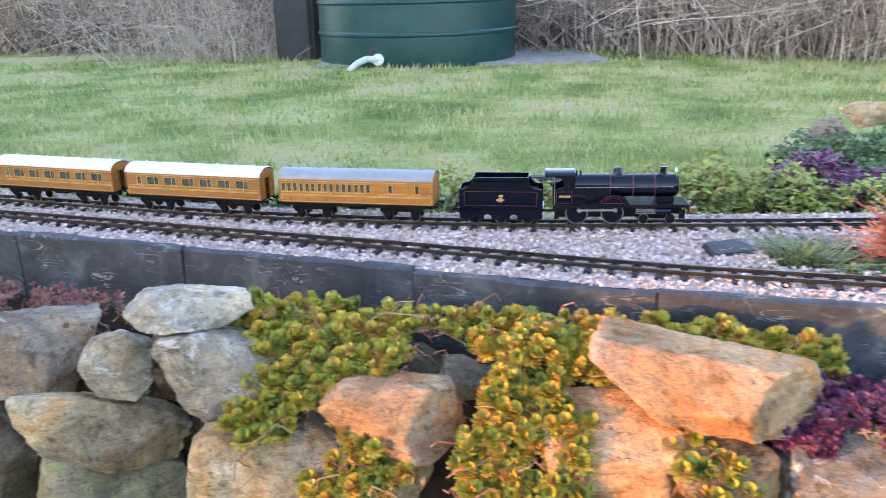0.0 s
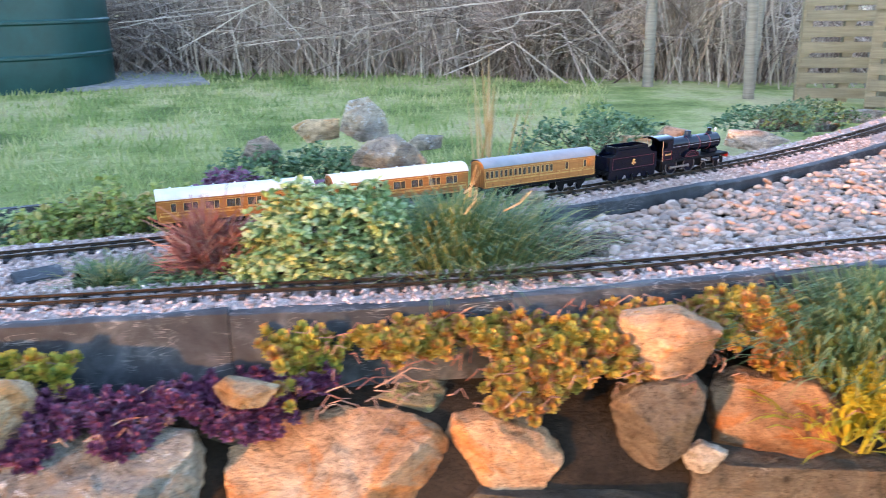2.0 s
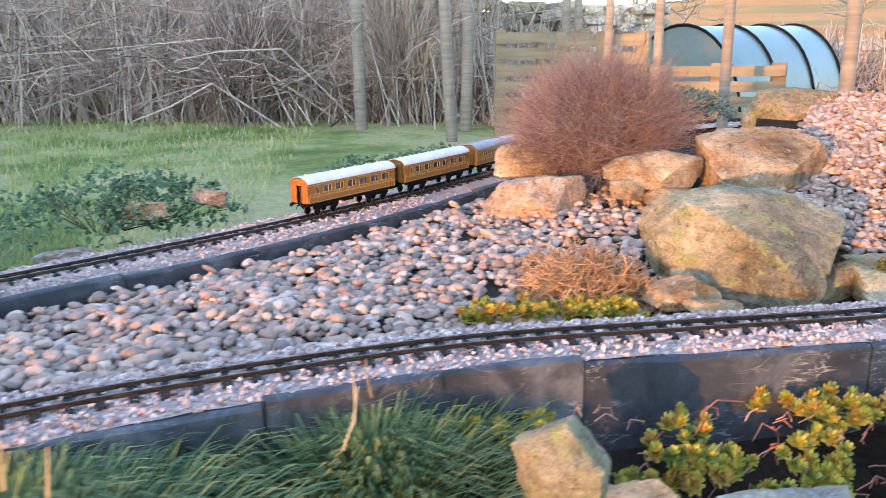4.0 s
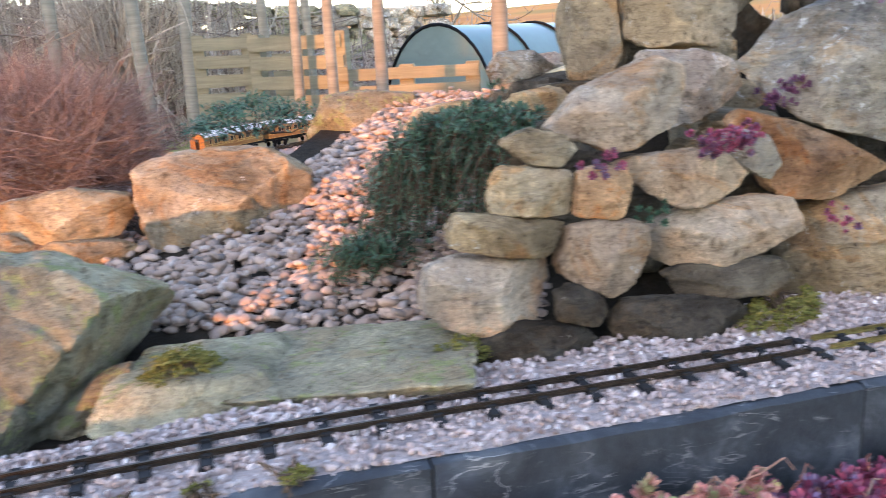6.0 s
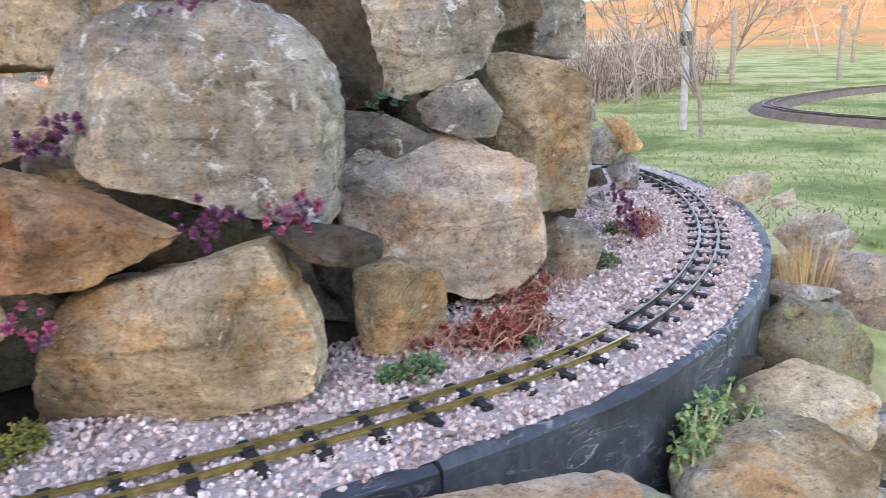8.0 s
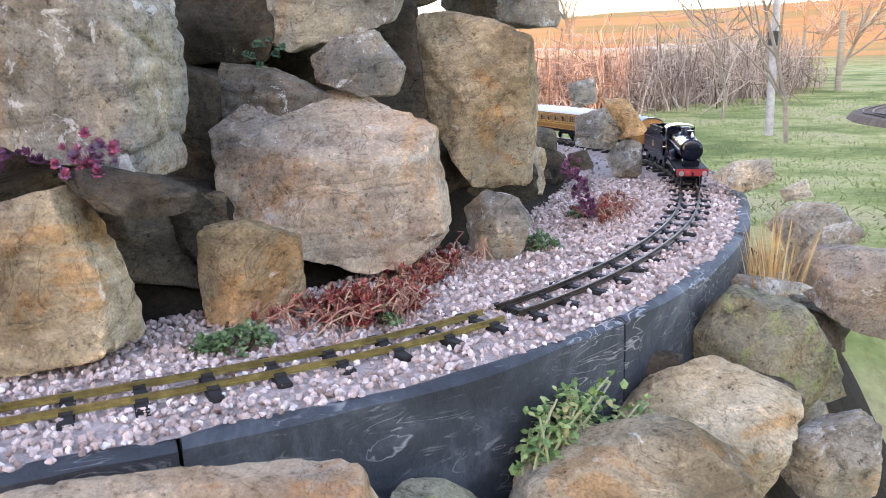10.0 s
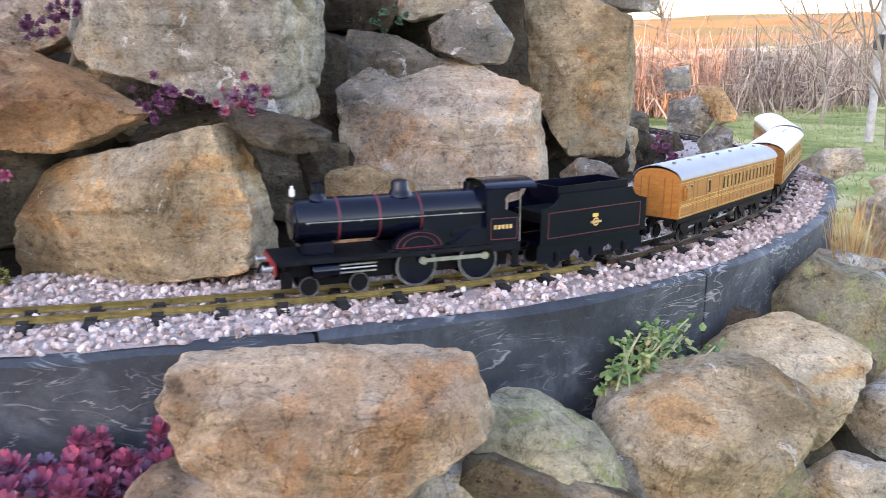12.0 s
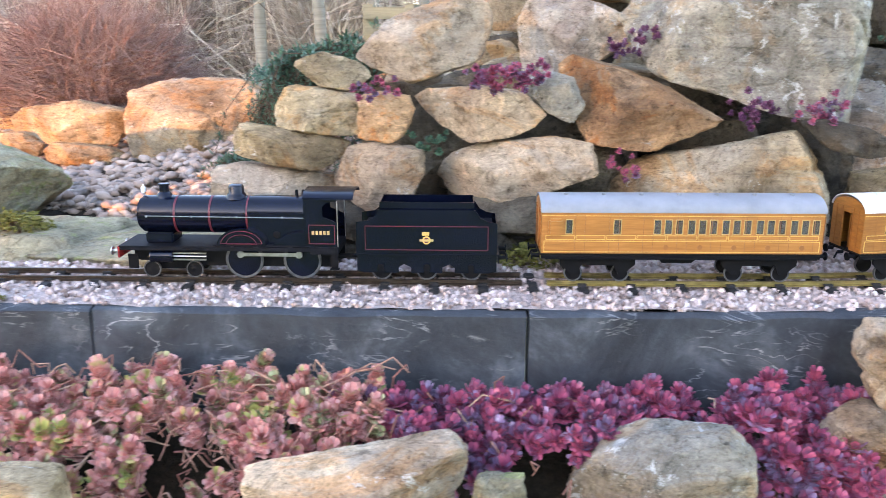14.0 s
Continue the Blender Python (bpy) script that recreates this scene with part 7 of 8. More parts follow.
for k, (x, y, r, h, mt) in enumerate(((0.72, 1.72, 0.13, 0.12, MAT_LEAF_Y), (0.9, 1.66, 0.12, 0.11, MAT_LEAF_Y), (0.62, 1.66, 0.1, 0.1, MAT_LEAF_Y), (1.15, 2.05, 0.14, 0.14, MAT_LEAF_G), (1.38, 2.1, 0.14, 0.12, MAT_LEAF_G), (1.2, 1.72, 0.13, 0.09, MAT_SEDUM_P), (1.45, 1.72, 0.1, 0.08, MAT_SEDUM_P), (1.05, 1.85, 0.12, 0.1, MAT_SEDUM_P), (2.42, 2.22, 0.26, 0.14, MAT_LEAF_G), (2.62, 2.3, 0.2, 0.11, MAT_LEAF_G), (3.5, 2.5, 0.22, 0.07, MAT_LEAF_G), (3.85, 2.6, 0.2, 0.06, MAT_LEAF_G))):
    mound("bank_shrub", "rounded leafy shrub on the bank behind the line", "shrub", x, y, -0.1, r * 1.2, r, h + 0.03, 420, 0.02, mt, 170 + k)
tussock("grass_clump", "dark green grass clump behind the line", 1.95, 1.75, -0.08, 0.2, 0.17, 1100, MAT_GRASS, 190, 1.1, 0.003)
tussock("tall_dry_grass", "tall dead straw stems behind the line", 1.88, 1.95, -0.05, 0.16, 0.3, 26, MAT_STRAW, 191, 0.25, 0.005)

# grass of the near lawn
rng = np.random.default_rng(3)
blades = Bulk()
for _ in range(30000):
    y = 2.1 + 7.0 * rng.uniform() ** 1.7
    x = rng.uniform(-3.2 - 0.35 * (y - 2), 2.6 + 0.55 * (y - 2))
    if line_distance(x, y) < 0.75:
        continue
    z = lift(x, y)
    a, h = rng.uniform(0, math.tau), rng.uniform(0.02, 0.05) * (1.5 if noise.noise((x * 1.5, y * 1.5, 7)) > 0.1 else 1)
    w = 0.004 + 0.0012 * (y - 2)
    sx, sy = math.cos(a) * w, math.sin(a) * w
    lx, ly = rng.normal(size=2) * 0.02
    blades.add([(x - sx, y - sy, z - 0.004), (x + sx, y + sy, z - 0.004), (x + lx, y + ly, z + h)], [(0, 1, 2)])
# lawn beyond the rockery: shorter blades, in a colour darkened for dimmer light
dim_blades = Bulk()
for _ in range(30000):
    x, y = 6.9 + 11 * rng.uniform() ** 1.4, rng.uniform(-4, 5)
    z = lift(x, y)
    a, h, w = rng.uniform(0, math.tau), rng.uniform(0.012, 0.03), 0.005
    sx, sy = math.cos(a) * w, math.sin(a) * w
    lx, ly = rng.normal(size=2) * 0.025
    dim_blades.add([(x - sx, y - sy, z - 0.004), (x + sx, y + sy, z - 0.004), (x + lx, y + ly, z + h)], [(0, 1, 2)])
MAT_BLADE = one_tone("lawn_blade", [(0, (0.14, 0.22, 0.06)), (0.35, (0.26, 0.33, 0.10)), (0.6, (0.40, 0.43, 0.16)), (0.8, (0.52, 0.48, 0.23)), (1, (0.60, 0.50, 0.30))], 0.7, 0.3, 2.2)
# darker copy of the lawn blade colour, standing in for dimmer light
MAT_BLADE_DIM = one_tone("lawn_blade_dim", [(0, (0.13, 0.17, 0.05)), (0.5, (0.20, 0.24, 0.08)), (0.85, (0.29, 0.29, 0.12)), (1, (0.42, 0.35, 0.19))], 0.8, 0.2, 1.2)
tagged(dim_blades.make("pasture_grass", MAT_BLADE_DIM), "short lawn grass beyond the rockery, its colour darkened for dimmer light", "grass", kind="stuff")
tagged(blades.make("lawn_grass", MAT_BLADE), "rough green lawn grass with dead straws", "grass", kind="stuff")


# ---- background ----
MAT_TANK = plain("tank_green", (0.010, 0.062, 0.056), 0.38, 0, 0.15, 6)
MAT_TANKB = plain("tank_black", (0.03, 0.032, 0.034), 0.5, 0, 0.2, 8)
MAT_HOSE = plain("pale_hose", (0.55, 0.60, 0.58), 0.4)
MAT_CONC = plain("concrete", (0.30, 0.29, 0.27), 0.9, 0, 0.2, 12)
MAT_POST = wood_mat("weathered_wood", (0.16, 0.135, 0.10), (0.30, 0.26, 0.20))
MAT_PALLET = wood_mat("pallet_wood", (0.16, 0.13, 0.075), (0.28, 0.235, 0.145))
MAT_BARK = wood_mat("bare_bark", (0.16, 0.13, 0.10), (0.30, 0.25, 0.19))
MAT_THICKET = one_tone("thicket", [(0, (0.13, 0.09, 0.07)), (0.4, (0.30, 0.225, 0.18)), (0.75, (0.44, 0.35, 0.285)), (1, (0.56, 0.47, 0.38))], 0.9, 0.0)
MAT_REED = one_tone("reed", [(0, (0.30, 0.22, 0.165)), (0.6, (0.50, 0.40, 0.31)), (1, (0.62, 0.53, 0.42))], 0.9, 0.0)


def water_tank():
    e = tagged(new("water_tank"), "dark green ribbed plastic water tank with a tap and pale hose", "water tank")
    cx, cy, z, r = -0.28, 8.75, -0.36, 1.03
    bm = bmesh.new()
    rings = [(r * 0.985, z), (r, z + 0.05)]
    for k in range(4):
        h = z + 0.36 + k * 0.3
        rings += [(r, h), (r + 0.016, h + 0.015), (r + 0.016, h + 0.035), (r, h + 0.05)]
    rings += [(r, z + 1.45), (r * 0.9, z + 1.56), (r * 0.3, z + 1.66)]
    lathe(bm, rings, 64, Matrix.Translation((cx, cy, 0)))
    smooth(part("body", bm, MAT_TANK, e), 40)
    tx, ty, tz = -0.62, 7.78, -0.19
    bm = bmesh.new()
    lathe(bm, [(0.125, 0), (0.125, 0.01), (0.1, 0.012), (0.098, 0.002)], 28, Matrix.Translation((tx, ty + 0.012, tz)) @ Matrix.Rotation(radians(90), 4, "X"))
    smooth(part("outlet_recess", bm, MAT_TANKB, e))
    bm = bmesh.new()
    rod(bm, (tx, ty, tz), (tx, ty - 0.1, tz), 0.045, 0.04, 18)
    rod(bm, (tx, ty - 0.1, tz), (tx, ty - 0.12, tz), 0.055, 0.055, 18)
    part("tap", bm, MAT_WHITE, e, "white plastic outlet tap")
    bm = bmesh.new()
    pts = [(tx, ty - 0.1, tz), (tx - 0.1, ty - 0.13, tz + 0.01), (tx - 0.2, ty - 0.15, tz - 0.03), (tx - 0.27, ty - 0.16, tz - 0.1), (tx - 0.3, ty - 0.17, tz - 0.17)]
    for a, b in zip(pts, pts[1:]):
        rod(bm, a, b, 0.03, None, 12)
    smooth(part("hose", bm, MAT_HOSE, e, "pale corrugated hose"), 60)


water_tank()
bm = bmesh.new()
box(bm, -1.62, 9.1, 0.3, 0.42, 0.45, 1.3, 0.05)
box(bm, -1.62, 8.87, 0.3, 0.34, 0.03, 1.15, 0.01)
tagged(part("storage_box", bm, MAT_TANKB, None, "black plastic storage box beside the green tank"), category="box")
bm = bmesh.new()
box(bm, 0.15, 9.0, -0.31, 2.9, 2.2, 0.1, 0.02)
tagged(part("concrete_base", bm, MAT_CONC, None, "worn concrete base under the green tank"), category="slab")
bm = bmesh.new()
box(bm, 0.42, 2.0, -0.08, 0.4, 0.03, 0.07, 0.004, Matrix.Rotation(0.03, 4, "Z"))
tagged(part("slate_slab", bm, MAT_SLATE, None, "dark slate slab standing on edge in the bank"), category="slab")
bm = bmesh.new()
box(bm, 0.62, 1.2, -0.01, 0.09, 0.05, 0.016, 0.004, Matrix.Rotation(0.3, 4, "Z") @ Matrix.Rotation(0.25, 4, "X"))
tagged(part("slate_chip", bm, MAT_SLATE, None, "loose dark slate chip beside the ballast"), category="slate")


# dry stone wall
WALL = spline([(-7, 14.0), (-2, 12.3), (2.0, 10.4), (5.2, 8.4), (8.2, 7.2), (11.5, 6.3), (15, 5.8), (20, 7.1), (30, 11.0)], 0.05)
wall_thing = tagged(new("dry_stone_wall"), "old grey dry stone wall along the edge of the garden", "dry stone wall", kind="structure")
rng = np.random.default_rng(21)
shapes = []
for k in range(7):
    v, fs = blob_shape(70 + k, 2)
    v = np.sign(v) * np.abs(v) ** 0.6
    me = bpy.data.meshes.new("wall_stone")
    me.from_pydata((v * 0.56).tolist(), [], fs)
    me.materials.append(STONE["grey"] if k % 3 else STONE["mossy"])
    shapes.append((me, v * 0.56, fs))
singles, joined = 0, Bulk()
for row in range(12):
    s = rng.uniform(0, 0.2)
    z = -0.42 + row * 0.115
    while s < len(WALL) * 0.05 - 0.5:
        L = rng.uniform(0.16, 0.38)
        i = int((s + L / 2) / 0.05)
        p, q = WALL[i], WALL[min(i + 2, len(WALL) - 1)]
        if row > 7 and p[0] > 9.6:
            break
        a = math.atan2(q[1] - p[1], q[0] - p[0])
        n = np.array([-math.sin(a), math.cos(a)])
        base = -0.15 * min(1, max(0, (p[0] - 5.5) / 4))
        pos = (*(p + n * rng.normal() * 0.025), z + base + rng.normal() * 0.012)
        k = int(rng.integers(7))
        sz = (L * rng.uniform(0.95, 1.1), 0.36, 0.115 * rng.uniform(0.85, 1.25))
        tl = rng.normal() * 0.06
        if 4.6 < p[0] < 8.6 and row > 3 and singles < 290:
            ob = new("wall_stone", shapes[k][0])
            ob.parent = wall_thing
            ob.matrix_basis = Matrix.Translation(pos) @ Matrix.Rotation(a, 4, "Z") @ Matrix.Rotation(tl, 4, "Y") @ Matrix.Diagonal((*sz, 1))
            singles += 1
        elif -3 < p[0] < 24:
            c, d = math.cos(a), math.sin(a)
            v = shapes[k][1] * sz
            joined.add(v @ np.array([[c, d, 0], [-d, c, 0], [0, 0, 1]]) + pos, shapes[k][2])
        s += L
tagged(joined.make("further_wall_stone", STONE["grey"], wall_thing), kind="stuff")


# thicket of bare stems in front of the wall
def thicket(name, label, line, n, height, spread, material, seed, thick=0.006, reedy=0.5):
    rng = np.random.default_rng(seed)
    pts = spline(line, 0.05)
    out = Bulk()
    for _ in range(n):
        p = pts[rng.integers(len(pts))]
        b = np.array([p[0] + rng.normal() * spread * 0.5, p[1] + rng.normal() * spread * 0.5, 0])
        b[2] = lift(b[0], b[1]) - 0.02
        h = height * rng.uniform(0.35, 1.1)
        if rng.uniform() < reedy:
            e = b + (rng.normal() * 0.16 * h, rng.normal() * 0.14 * h, h)
            m = (b + e) / 2 + rng.normal(size=3) * 0.04 * h
        else:
            e = b + (rng.normal() * 0.7 * h, rng.normal() * 0.3 * h, h * rng.uniform(0.1, 0.75))
            m = (b + e) / 2 + (rng.normal() * 0.1, rng.normal() * 0.06, 0.28 * h)
        t = thick * rng.uniform(0.5, 1.3)
        v, fs = tube([b, b * 0.6 + m * 0.4 + rng.normal(size=3) * 0.015, m, m * 0.45 + e * 0.55 + rng.normal(size=3) * 0.02, e], t, t * 0.4)
        out.add(v, fs)
        for _ in range(2):
            q = m + (e - m) * rng.uniform(0, 0.7)
            f = q + rng.normal(size=3) * 0.2 * h * np.array([1, 0.6, 0.8])
            v, fs = tube([q, (q + f) / 2 + rng.normal(size=3) * 0.02, f], t * 0.55, t * 0.3)
            out.add(v, fs)
    return tagged(out.make(name, material), label, "thicket", kind="stuff")


thicket("bramble_thicket", "tangle of bare brown brambles before the wall", [(-6.5, 11.6), (-1.5, 10.6), (1.4, 9.9), (3.9, 8.2), (5.0, 7.2), (6.4, 5.9)], 4600, 1.5, 0.75, MAT_THICKET, 31, 0.008, 0.35)
thicket("reed_thicket", "stand of pale dead upright stems", [(1.8, 9.6), (4.0, 8.0), (5.2, 6.9), (6.2, 6.0)], 2300, 1.7, 0.7, MAT_REED, 32, 0.008, 0.9)
thicket("bramble_thicket", "low dead brambles in front of the wall", [(6.8, 5.9), (9.5, 5.9), (12.5, 5.2), (16, 5.2), (20, 6.4)], 3600, 0.95, 0.8, MAT_THICKET, 33, 0.01, 0.4)
thicket("reed_thicket", "sparse pale dead stems along the lawn edge", [(-3.4, 9.6), (-2.2, 9.3), (-1.9, 9.6)], 300, 0.9, 0.8, MAT_REED, 34, 0.006, 0.3)
twig_bush("bare_shrub", "dense bare twiggy shrub at the lawn edge", 4.45, 6.7, -0.32, 0.55, 0.5, 1.15, 420, MAT_THICKET, 35, 0.006, 0.3, 0.9)
twig_bush("bare_shrub", "bare upright shrub beside the wall", 5.6, 6.0, -0.32, 0.5, 0.5, 1.3, 260, MAT_REED, 36, 0.006, 0.3, 1.2)


def post(x, y, top, w, lean_deg=0.0, label="weathered round fence post", base=-0.45):
    bm = bmesh.new()
    rod(bm, (0, 0, base), (0, 0, top - 0.02), w * 0.52, w * 0.48, 12)
    rod(bm, (0, 0, top - 0.02), (0, 0, top), w * 0.48, w * 0.4, 12)
    ob = smooth(part("fence_post", bm, MAT_POST, None, label))
    ob.matrix_basis = Matrix.Translation((x, y, 0)) @ Matrix.Rotation(radians(lean_deg), 4, "Y")
    return tagged(ob, category="post", group="fence posts")


for x, y, top, w, ln in ((5.23, 2.27, 0.95, 0.05, 0), (5.36, 2.82, 1.0, 0.05, 0), (5.5, 3.35, 1.05, 0.05, 1), (5.62, 3.85, 1.05, 0.055, -1), (5.42, 1.78, 0.62, 0.065, 0), (5.85, 1.72, 0.6, 0.055, 1), (5.2, 4.6, 1.5, 0.08, -3), (5.75, 5.2, 1.6, 0.09, 2), (6.4, 4.6, 1.4, 0.06, -2), (5.0, 5.6, 1.6, 0.09, 0)):
    post(x, y, top, w, ln)


def pallet(x, y, z, w, h, yaw):
    e = tagged(new("pallet"), "weathered wooden pallet standing on edge as a compost fence", "pallet", "standing pallets")
    n = 8
    for k in range(n):
        bm = bmesh.new()
        box(bm, 0, -0.035, (k + 0.5) * h / n, w, 0.018, h / n * 0.68, 0.002)
        ob = part("slat", bm, MAT_PALLET, e)
        ob.matrix_basis = Matrix.Rotation(random.uniform(-0.012, 0.012), 4, "Y")
    for u in (-0.46, 0, 0.46):
        bm = bmesh.new()
        box(bm, u * w, 0.012, h / 2, 0.07, 0.075, h, 0.003)
        part("bearer", bm, MAT_PALLET, e)
    e.matrix_basis = Matrix.Translation((x, y, z)) @ Matrix.Rotation(radians(yaw), 4, "Z")


pallet(5.66, 4.15, -0.38, 0.62, 0.86, -32)
pallet(5.62, 3.52, -0.38, 0.55, 0.84, -58)
pallet(5.75, 2.75, -0.38, 0.7, 0.66, -45)


def polytunnel():
    e = tagged(new("polytunnel"), "small polytunnel with milky green sheeting", "polytunnel")
    m, nt, p = start("poly_sheet", 0.35)
    p.inputs["Base Color"].default_value = (0.15, 0.21, 0.20, 1)
    p.inputs["Transmission Weight"].default_value = 0.25
    nt.links.new(bump(nt, tex(nt, 5, 3, 0.5, coords(nt, False)), 0.4, 0.05), p.inputs["Normal"])
    md = plain("poly_side", (0.06, 0.13, 0.125), 0.3, 0, 0.2, 3)
    bm = bmesh.new()
    arc = [(0.58 * math.cos(a), 0.95 * math.sin(a) ** 0.85) for a in np.linspace(0.001, math.pi - 0.001, 22)]
    a = [bm.verts.new((x, -1.1, z)) for x, z in arc]
    b = [bm.verts.new((x, 1.1, z)) for x, z in arc]
    for k in range(21):
        bm.faces.new((a[k], a[k + 1], b[k + 1], b[k]))
    smooth(part("cover", bm, md, e, "dark green side sheeting"), 60)
    for y in (-1.105, 1.105):
        bm = bmesh.new()
        bm.faces.new([bm.verts.new((x, y, z)) for x, z in arc])
        part("end_sheet", bm, m, e, "milky pale end sheet")
    for y in (-1.11, -0.35, 0.4, 1.11):
        bm = bmesh.new()
        pts = [(x * 1.01, y, z * 1.01) for x, z in arc]
        for p0, p1 in zip(pts, pts[1:]):
            rod(bm, p0, p1, 0.014, None, 6)
        part("hoop", bm, MAT_UNDER, e)
    e.matrix_basis = Matrix.Translation((8.75, 4.95, -0.45)) @ Matrix.Rotation(radians(-78), 4, "Z")


polytunnel()


MAT_GALV = plain("weathered_galvanised", (0.36, 0.35, 0.335), 0.5, 0, 0.2, 20)
# washing line pole on the far lawn
bm = bmesh.new()
rod(bm, (0, 0, -0.1), (0, 0, 2.3), 0.032, 0.026, 14)
pole = tagged(smooth(part("washing_line", bm, MAT_GALV, None, "pale metal washing line pole standing on the lawn")), category="washing line")
pole.location = (10.9, 2.2, -0.42)
for k in range(4):
    bm = bmesh.new()
    a = k * math.tau / 4 + 0.5
    rod(bm, (0, 0, 1.55), (1.5 * math.cos(a), 1.5 * math.sin(a), 1.95), 0.014, None, 8)
    part("arm", bm, MAT_WHITE, pole)
bm = bmesh.new()
box(bm, 0, 0, 0.75, 0.08, 0.08, 0.12, 0.01)
part("collar", bm, MAT_TANKB, pole)


def bare_tree(x, y, height, seed, label="bare winter tree with fine twigs", thick=0.03):
    """Trunk with limbs forking into fine twigs."""
    rng = np.random.default_rng(seed)
    tr, tw = Bulk(), Bulk()
    z = lift(x, y) - 0.05

    def limb(p, d, length, r, depth):
        pts = [p]
        for _ in range(4):
            d = d + rng.normal(size=3) * 0.13 + (0, 0, 0.05)
            d /= np.linalg.norm(d)
            pts.append(pts[-1] + d * length / 4)
        v, fs = tube(pts, r, r * 0.6, 5 if depth < 2 else 3)
        (tr if depth < 2 else tw).add(v, fs)
        if depth < 4:
            for _ in range(4 if depth else 7):
                k = rng.integers(1, 5)
                nd = d + rng.normal(size=3) * 0.6
                limb(pts[k], nd / np.linalg.norm(nd), length * rng.uniform(0.45, 0.7), r * 0.55, depth + 1)

    limb(np.array([x, y, z]), np.array([0, 0, 1.0]), height * 0.6, thick * 0.6, 0)
    e = tr.make("tree", MAT_BARK)
    tagged(e, label, "tree", "bare trees")
    tagged(tw.make("crown", MAT_THICKET, e), "fine bare twigs")
    return e


bare_tree(10.45, 1.85, 2.3, 1, "slim bare sapling on the lawn", 0.03)
bare_tree(12.2, 3.3, 2.2, 2, "slim bare sapling beside the hedge", 0.03)
bare_tree(21.0, 5.6, 3.4, 3, thick=0.07)
bare_tree(26.0, 4.4, 3.8, 4, thick=0.08)
bare_tree(24.0, 7.6, 3.6, 5, thick=0.07)
bare_tree(33.0, 7.0, 4.5, 6, thick=0.1)
bare_tree(16.5, 8.5, 3.0, 7, thick=0.06)
bare_tree(12.0, 9.6, 3.0, 8, thick=0.06)
for k, (x, y) in enumerate(((36, 12.0), (38, 9.5), (41, 6.8), (44, 10.5), (47, 4.5), (50, 7.5))):
    bare_tree(x, y, 4.0 + (k * 7 % 5) * 0.4, 60 + k, "bare hedgerow tree lit by the low sun", 0.12)
for k, (x, y) in enumerate(((19.0, 2.95), (20.5, 2.3), (22.5, 1.6), (17.5, 4.2), (24.5, 3.2), (27.0, 1.0))):
    post(x, y, 0.75, 0.09, 0, "distant weathered field fence post", -0.8)

# far loop of track on the lawn
FAR = spline([(19.0, 0.6), (16.2, 1.75), (14.4, 2.25), (13.1, 2.2), (12.35, 1.75), (11.95, 1.1), (11.6, 0.0), (11.3, -1.4)], 0.05)
far_line = tagged(new("far_railway"), "distant loop of model railway on a low brown bank", "track")
MAT_PEAT = soil_mat("far_bank", (0.10, 0.075, 0.06), (0.19, 0.15, 0.125))
for name, mat, cross in (("bank", MAT_PEAT, [(-0.24, -0.06), (-0.14, 0.05), (0.14, 0.05), (0.24, -0.06)]), ("rail", MAT_RAIL, [(-0.05, 0.05), (-0.05, 0.066), (-0.04, 0.066), (-0.04, 0.05)]), ("rail", MAT_RAIL, [(0.04, 0.05), (0.04, 0.066), (0.05, 0.066), (0.05, 0.05)])):
    bm = bmesh.new()
    last = None
    for i in range(0, len(FAR) - 1, 3):
        d = FAR[min(i + 1, len(FAR) - 1)] - FAR[i]
        a = math.atan2(d[1], d[0])
        ring = [bm.verts.new((FAR[i][0] - u * math.sin(a), FAR[i][1] + u * math.cos(a), lift(*FAR[i]) + z + 0.01)) for u, z in cross]
        if last:
            for k in range(3):
                bm.faces.new((last[k], last[k + 1], ring[k + 1], ring[k]))
        last = ring
    part(name, bm, mat, far_line)


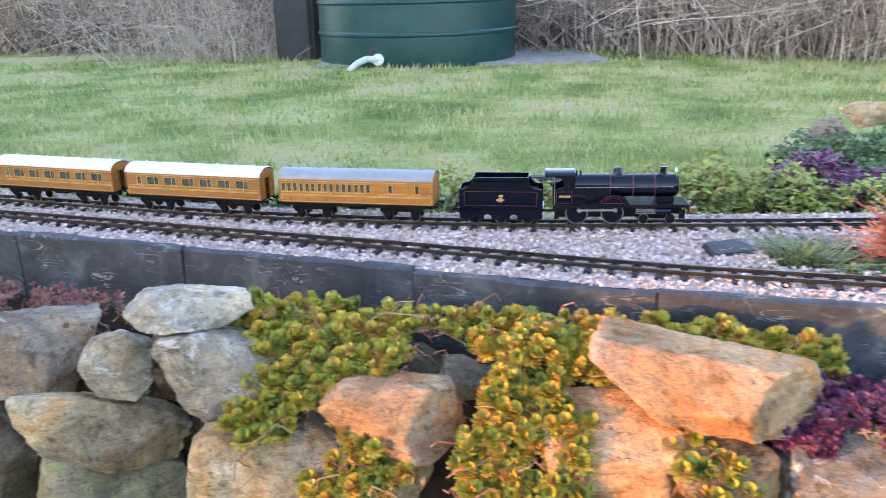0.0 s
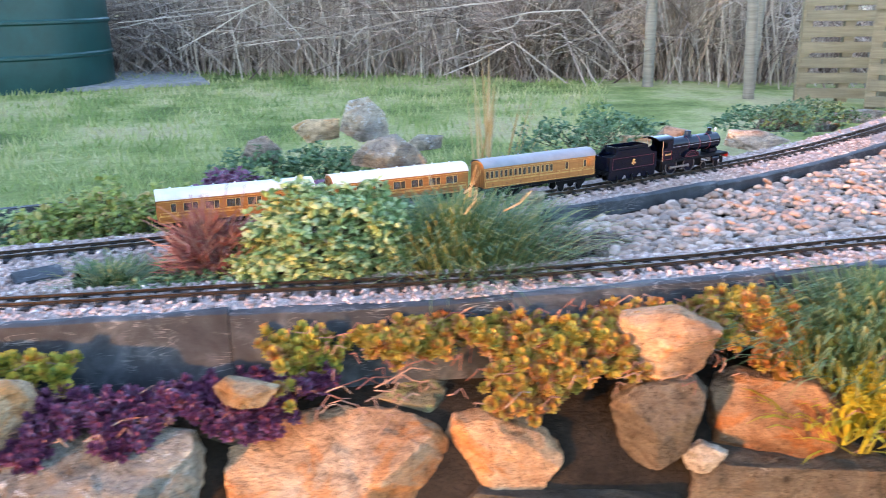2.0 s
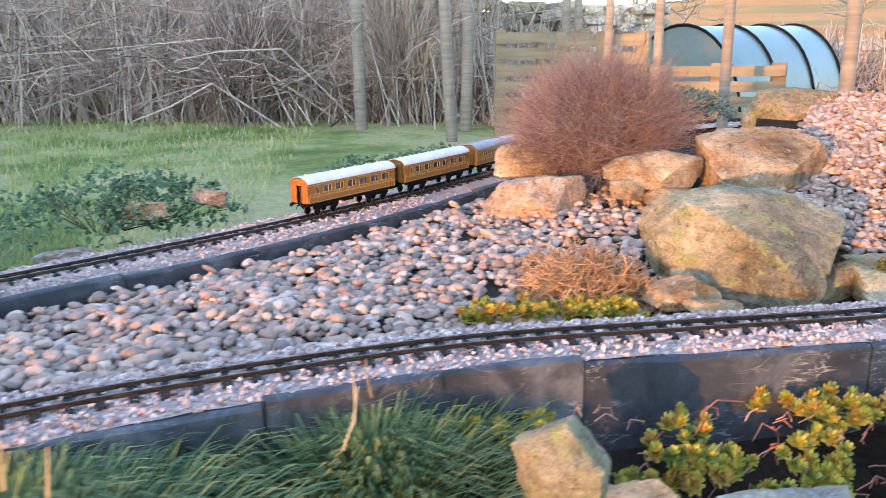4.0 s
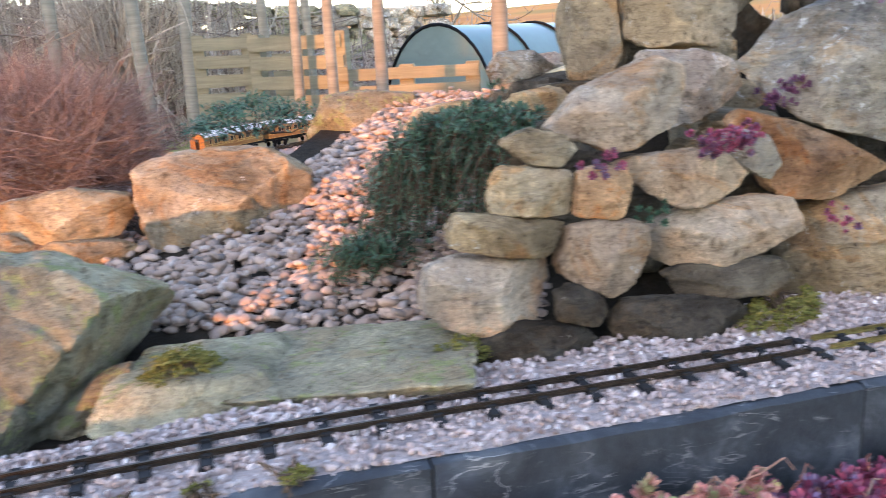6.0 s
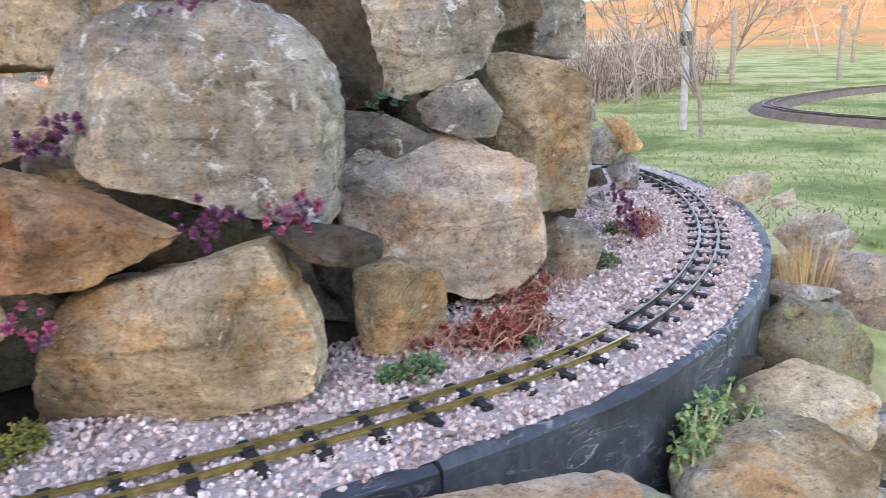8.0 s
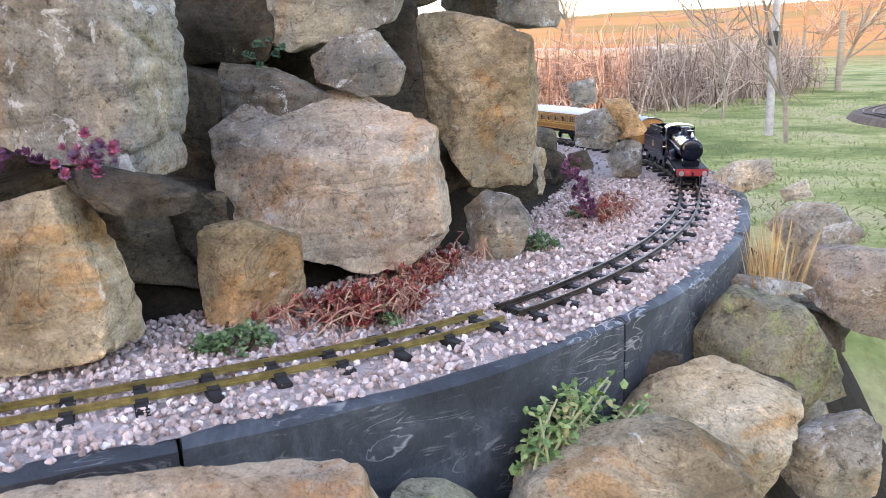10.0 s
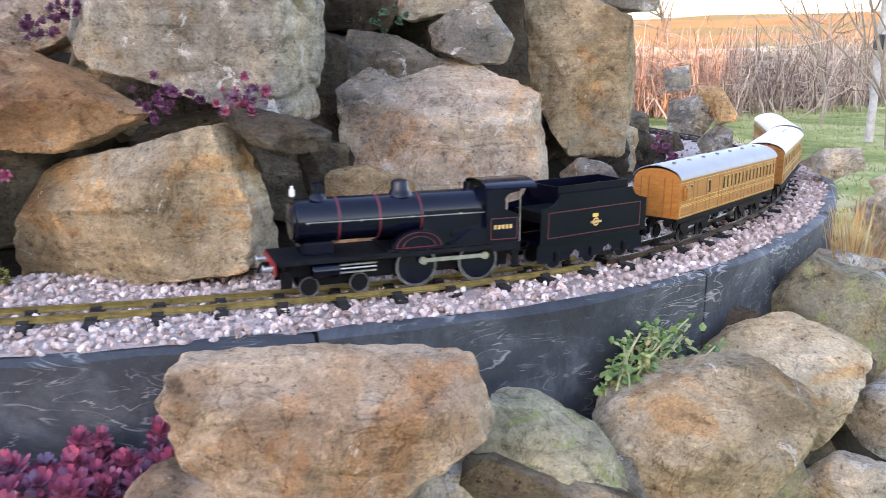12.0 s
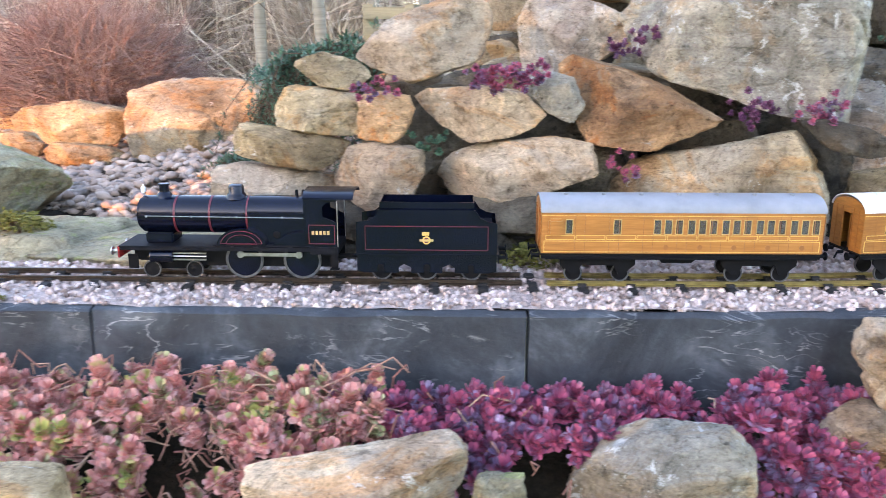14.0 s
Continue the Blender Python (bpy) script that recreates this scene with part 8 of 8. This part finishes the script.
# ---- what moves: the train on its line ----
S_ROWS = [(t, s_of(x, y) + ds) for t, x, y, ds in (
    (-0.5, 0.12, 1.40, 0), (0.0, 0.583, 1.36, 0), (0.5, 1.043, 1.345, 0), (1.5, 1.96, 1.415, 0), (2.0, 2.43, 1.5, 0), (2.5, 2.9, 1.635, 0), (3.2, 3.55, 1.89, 0),
    (6.2, 6.1, 2.33, 0), (9.2, 6.16, 0.39, 0), (11.3, 4.825, -0.275, -0.01), (11.5, 4.72, -0.262, -0.01), (12.0, 4.477, -0.19, -0.011), (12.5, 4.241, -0.087, -0.011), (13.0, 4.034, 0.01, -0.014), (14.0, 3.641, 0.202, -0.017), (14.5, 3.45, 0.3, -0.017))]


def train_at(t):
    """Metres along the line of the front buffer beam, smoothly between the rows."""
    ts, ss = np.array(S_ROWS).T
    v = np.gradient(ss, ts)
    i = int(np.clip(np.searchsorted(ts, t) - 1, 0, len(ts) - 2))
    h = ts[i + 1] - ts[i]
    u = (t - ts[i]) / h
    return (2 * u**3 - 3 * u**2 + 1) * ss[i] + (u**3 - 2 * u**2 + u) * h * v[i] + (-2 * u**3 + 3 * u**2) * ss[i + 1] + (u**3 - u**2) * h * v[i + 1]


def rides(s, base):
    """The pose of a vehicle with its middle at s and pivots base apart."""
    (a, _), (b, _) = on_line(s + base / 2), on_line(s - base / 2)
    m = (a + b) / 2
    return Matrix.Translation((m[0], m[1], 0)) @ Matrix.Rotation(math.atan2(a[1] - b[1], a[0] - b[0]), 4, "Z")


def motions():
    times = [k / 10 for k in range(0, 141)]
    for ob, behind, base in ((LOCO, 0.1335, 0.16), (TENDER, 0.3745, 0.108), (COACHES[0], 0.677, 0.193), (COACHES[1], 1.052, 0.193), (COACHES[2], 1.427, 0.193)):
        walk(ob, [(t, rides(train_at(t) - behind, base)) for t in times])
    fine = [k / 30 for k in range(0, 421)]
    turns = [-(train_at(t) - train_at(14.0)) / 0.0235 + 1.2 for t in fine]
    for w in DRIVERS:
        at = w.matrix_basis.translation.copy()
        walk(w, [(t, Matrix.Translation(at) @ Matrix.Rotation(-a, 4, "Y")) for t, a in zip(fine, turns)])
    for rd, s in zip(RODS, (-1, 1)):
        walk(rd, [(t, Matrix.Translation((-0.05325 + 0.0085 * math.cos(a), s * 0.0245, 0.0235 + 0.0085 * math.sin(a)))) for t, a in zip(fine, turns)])


motions()
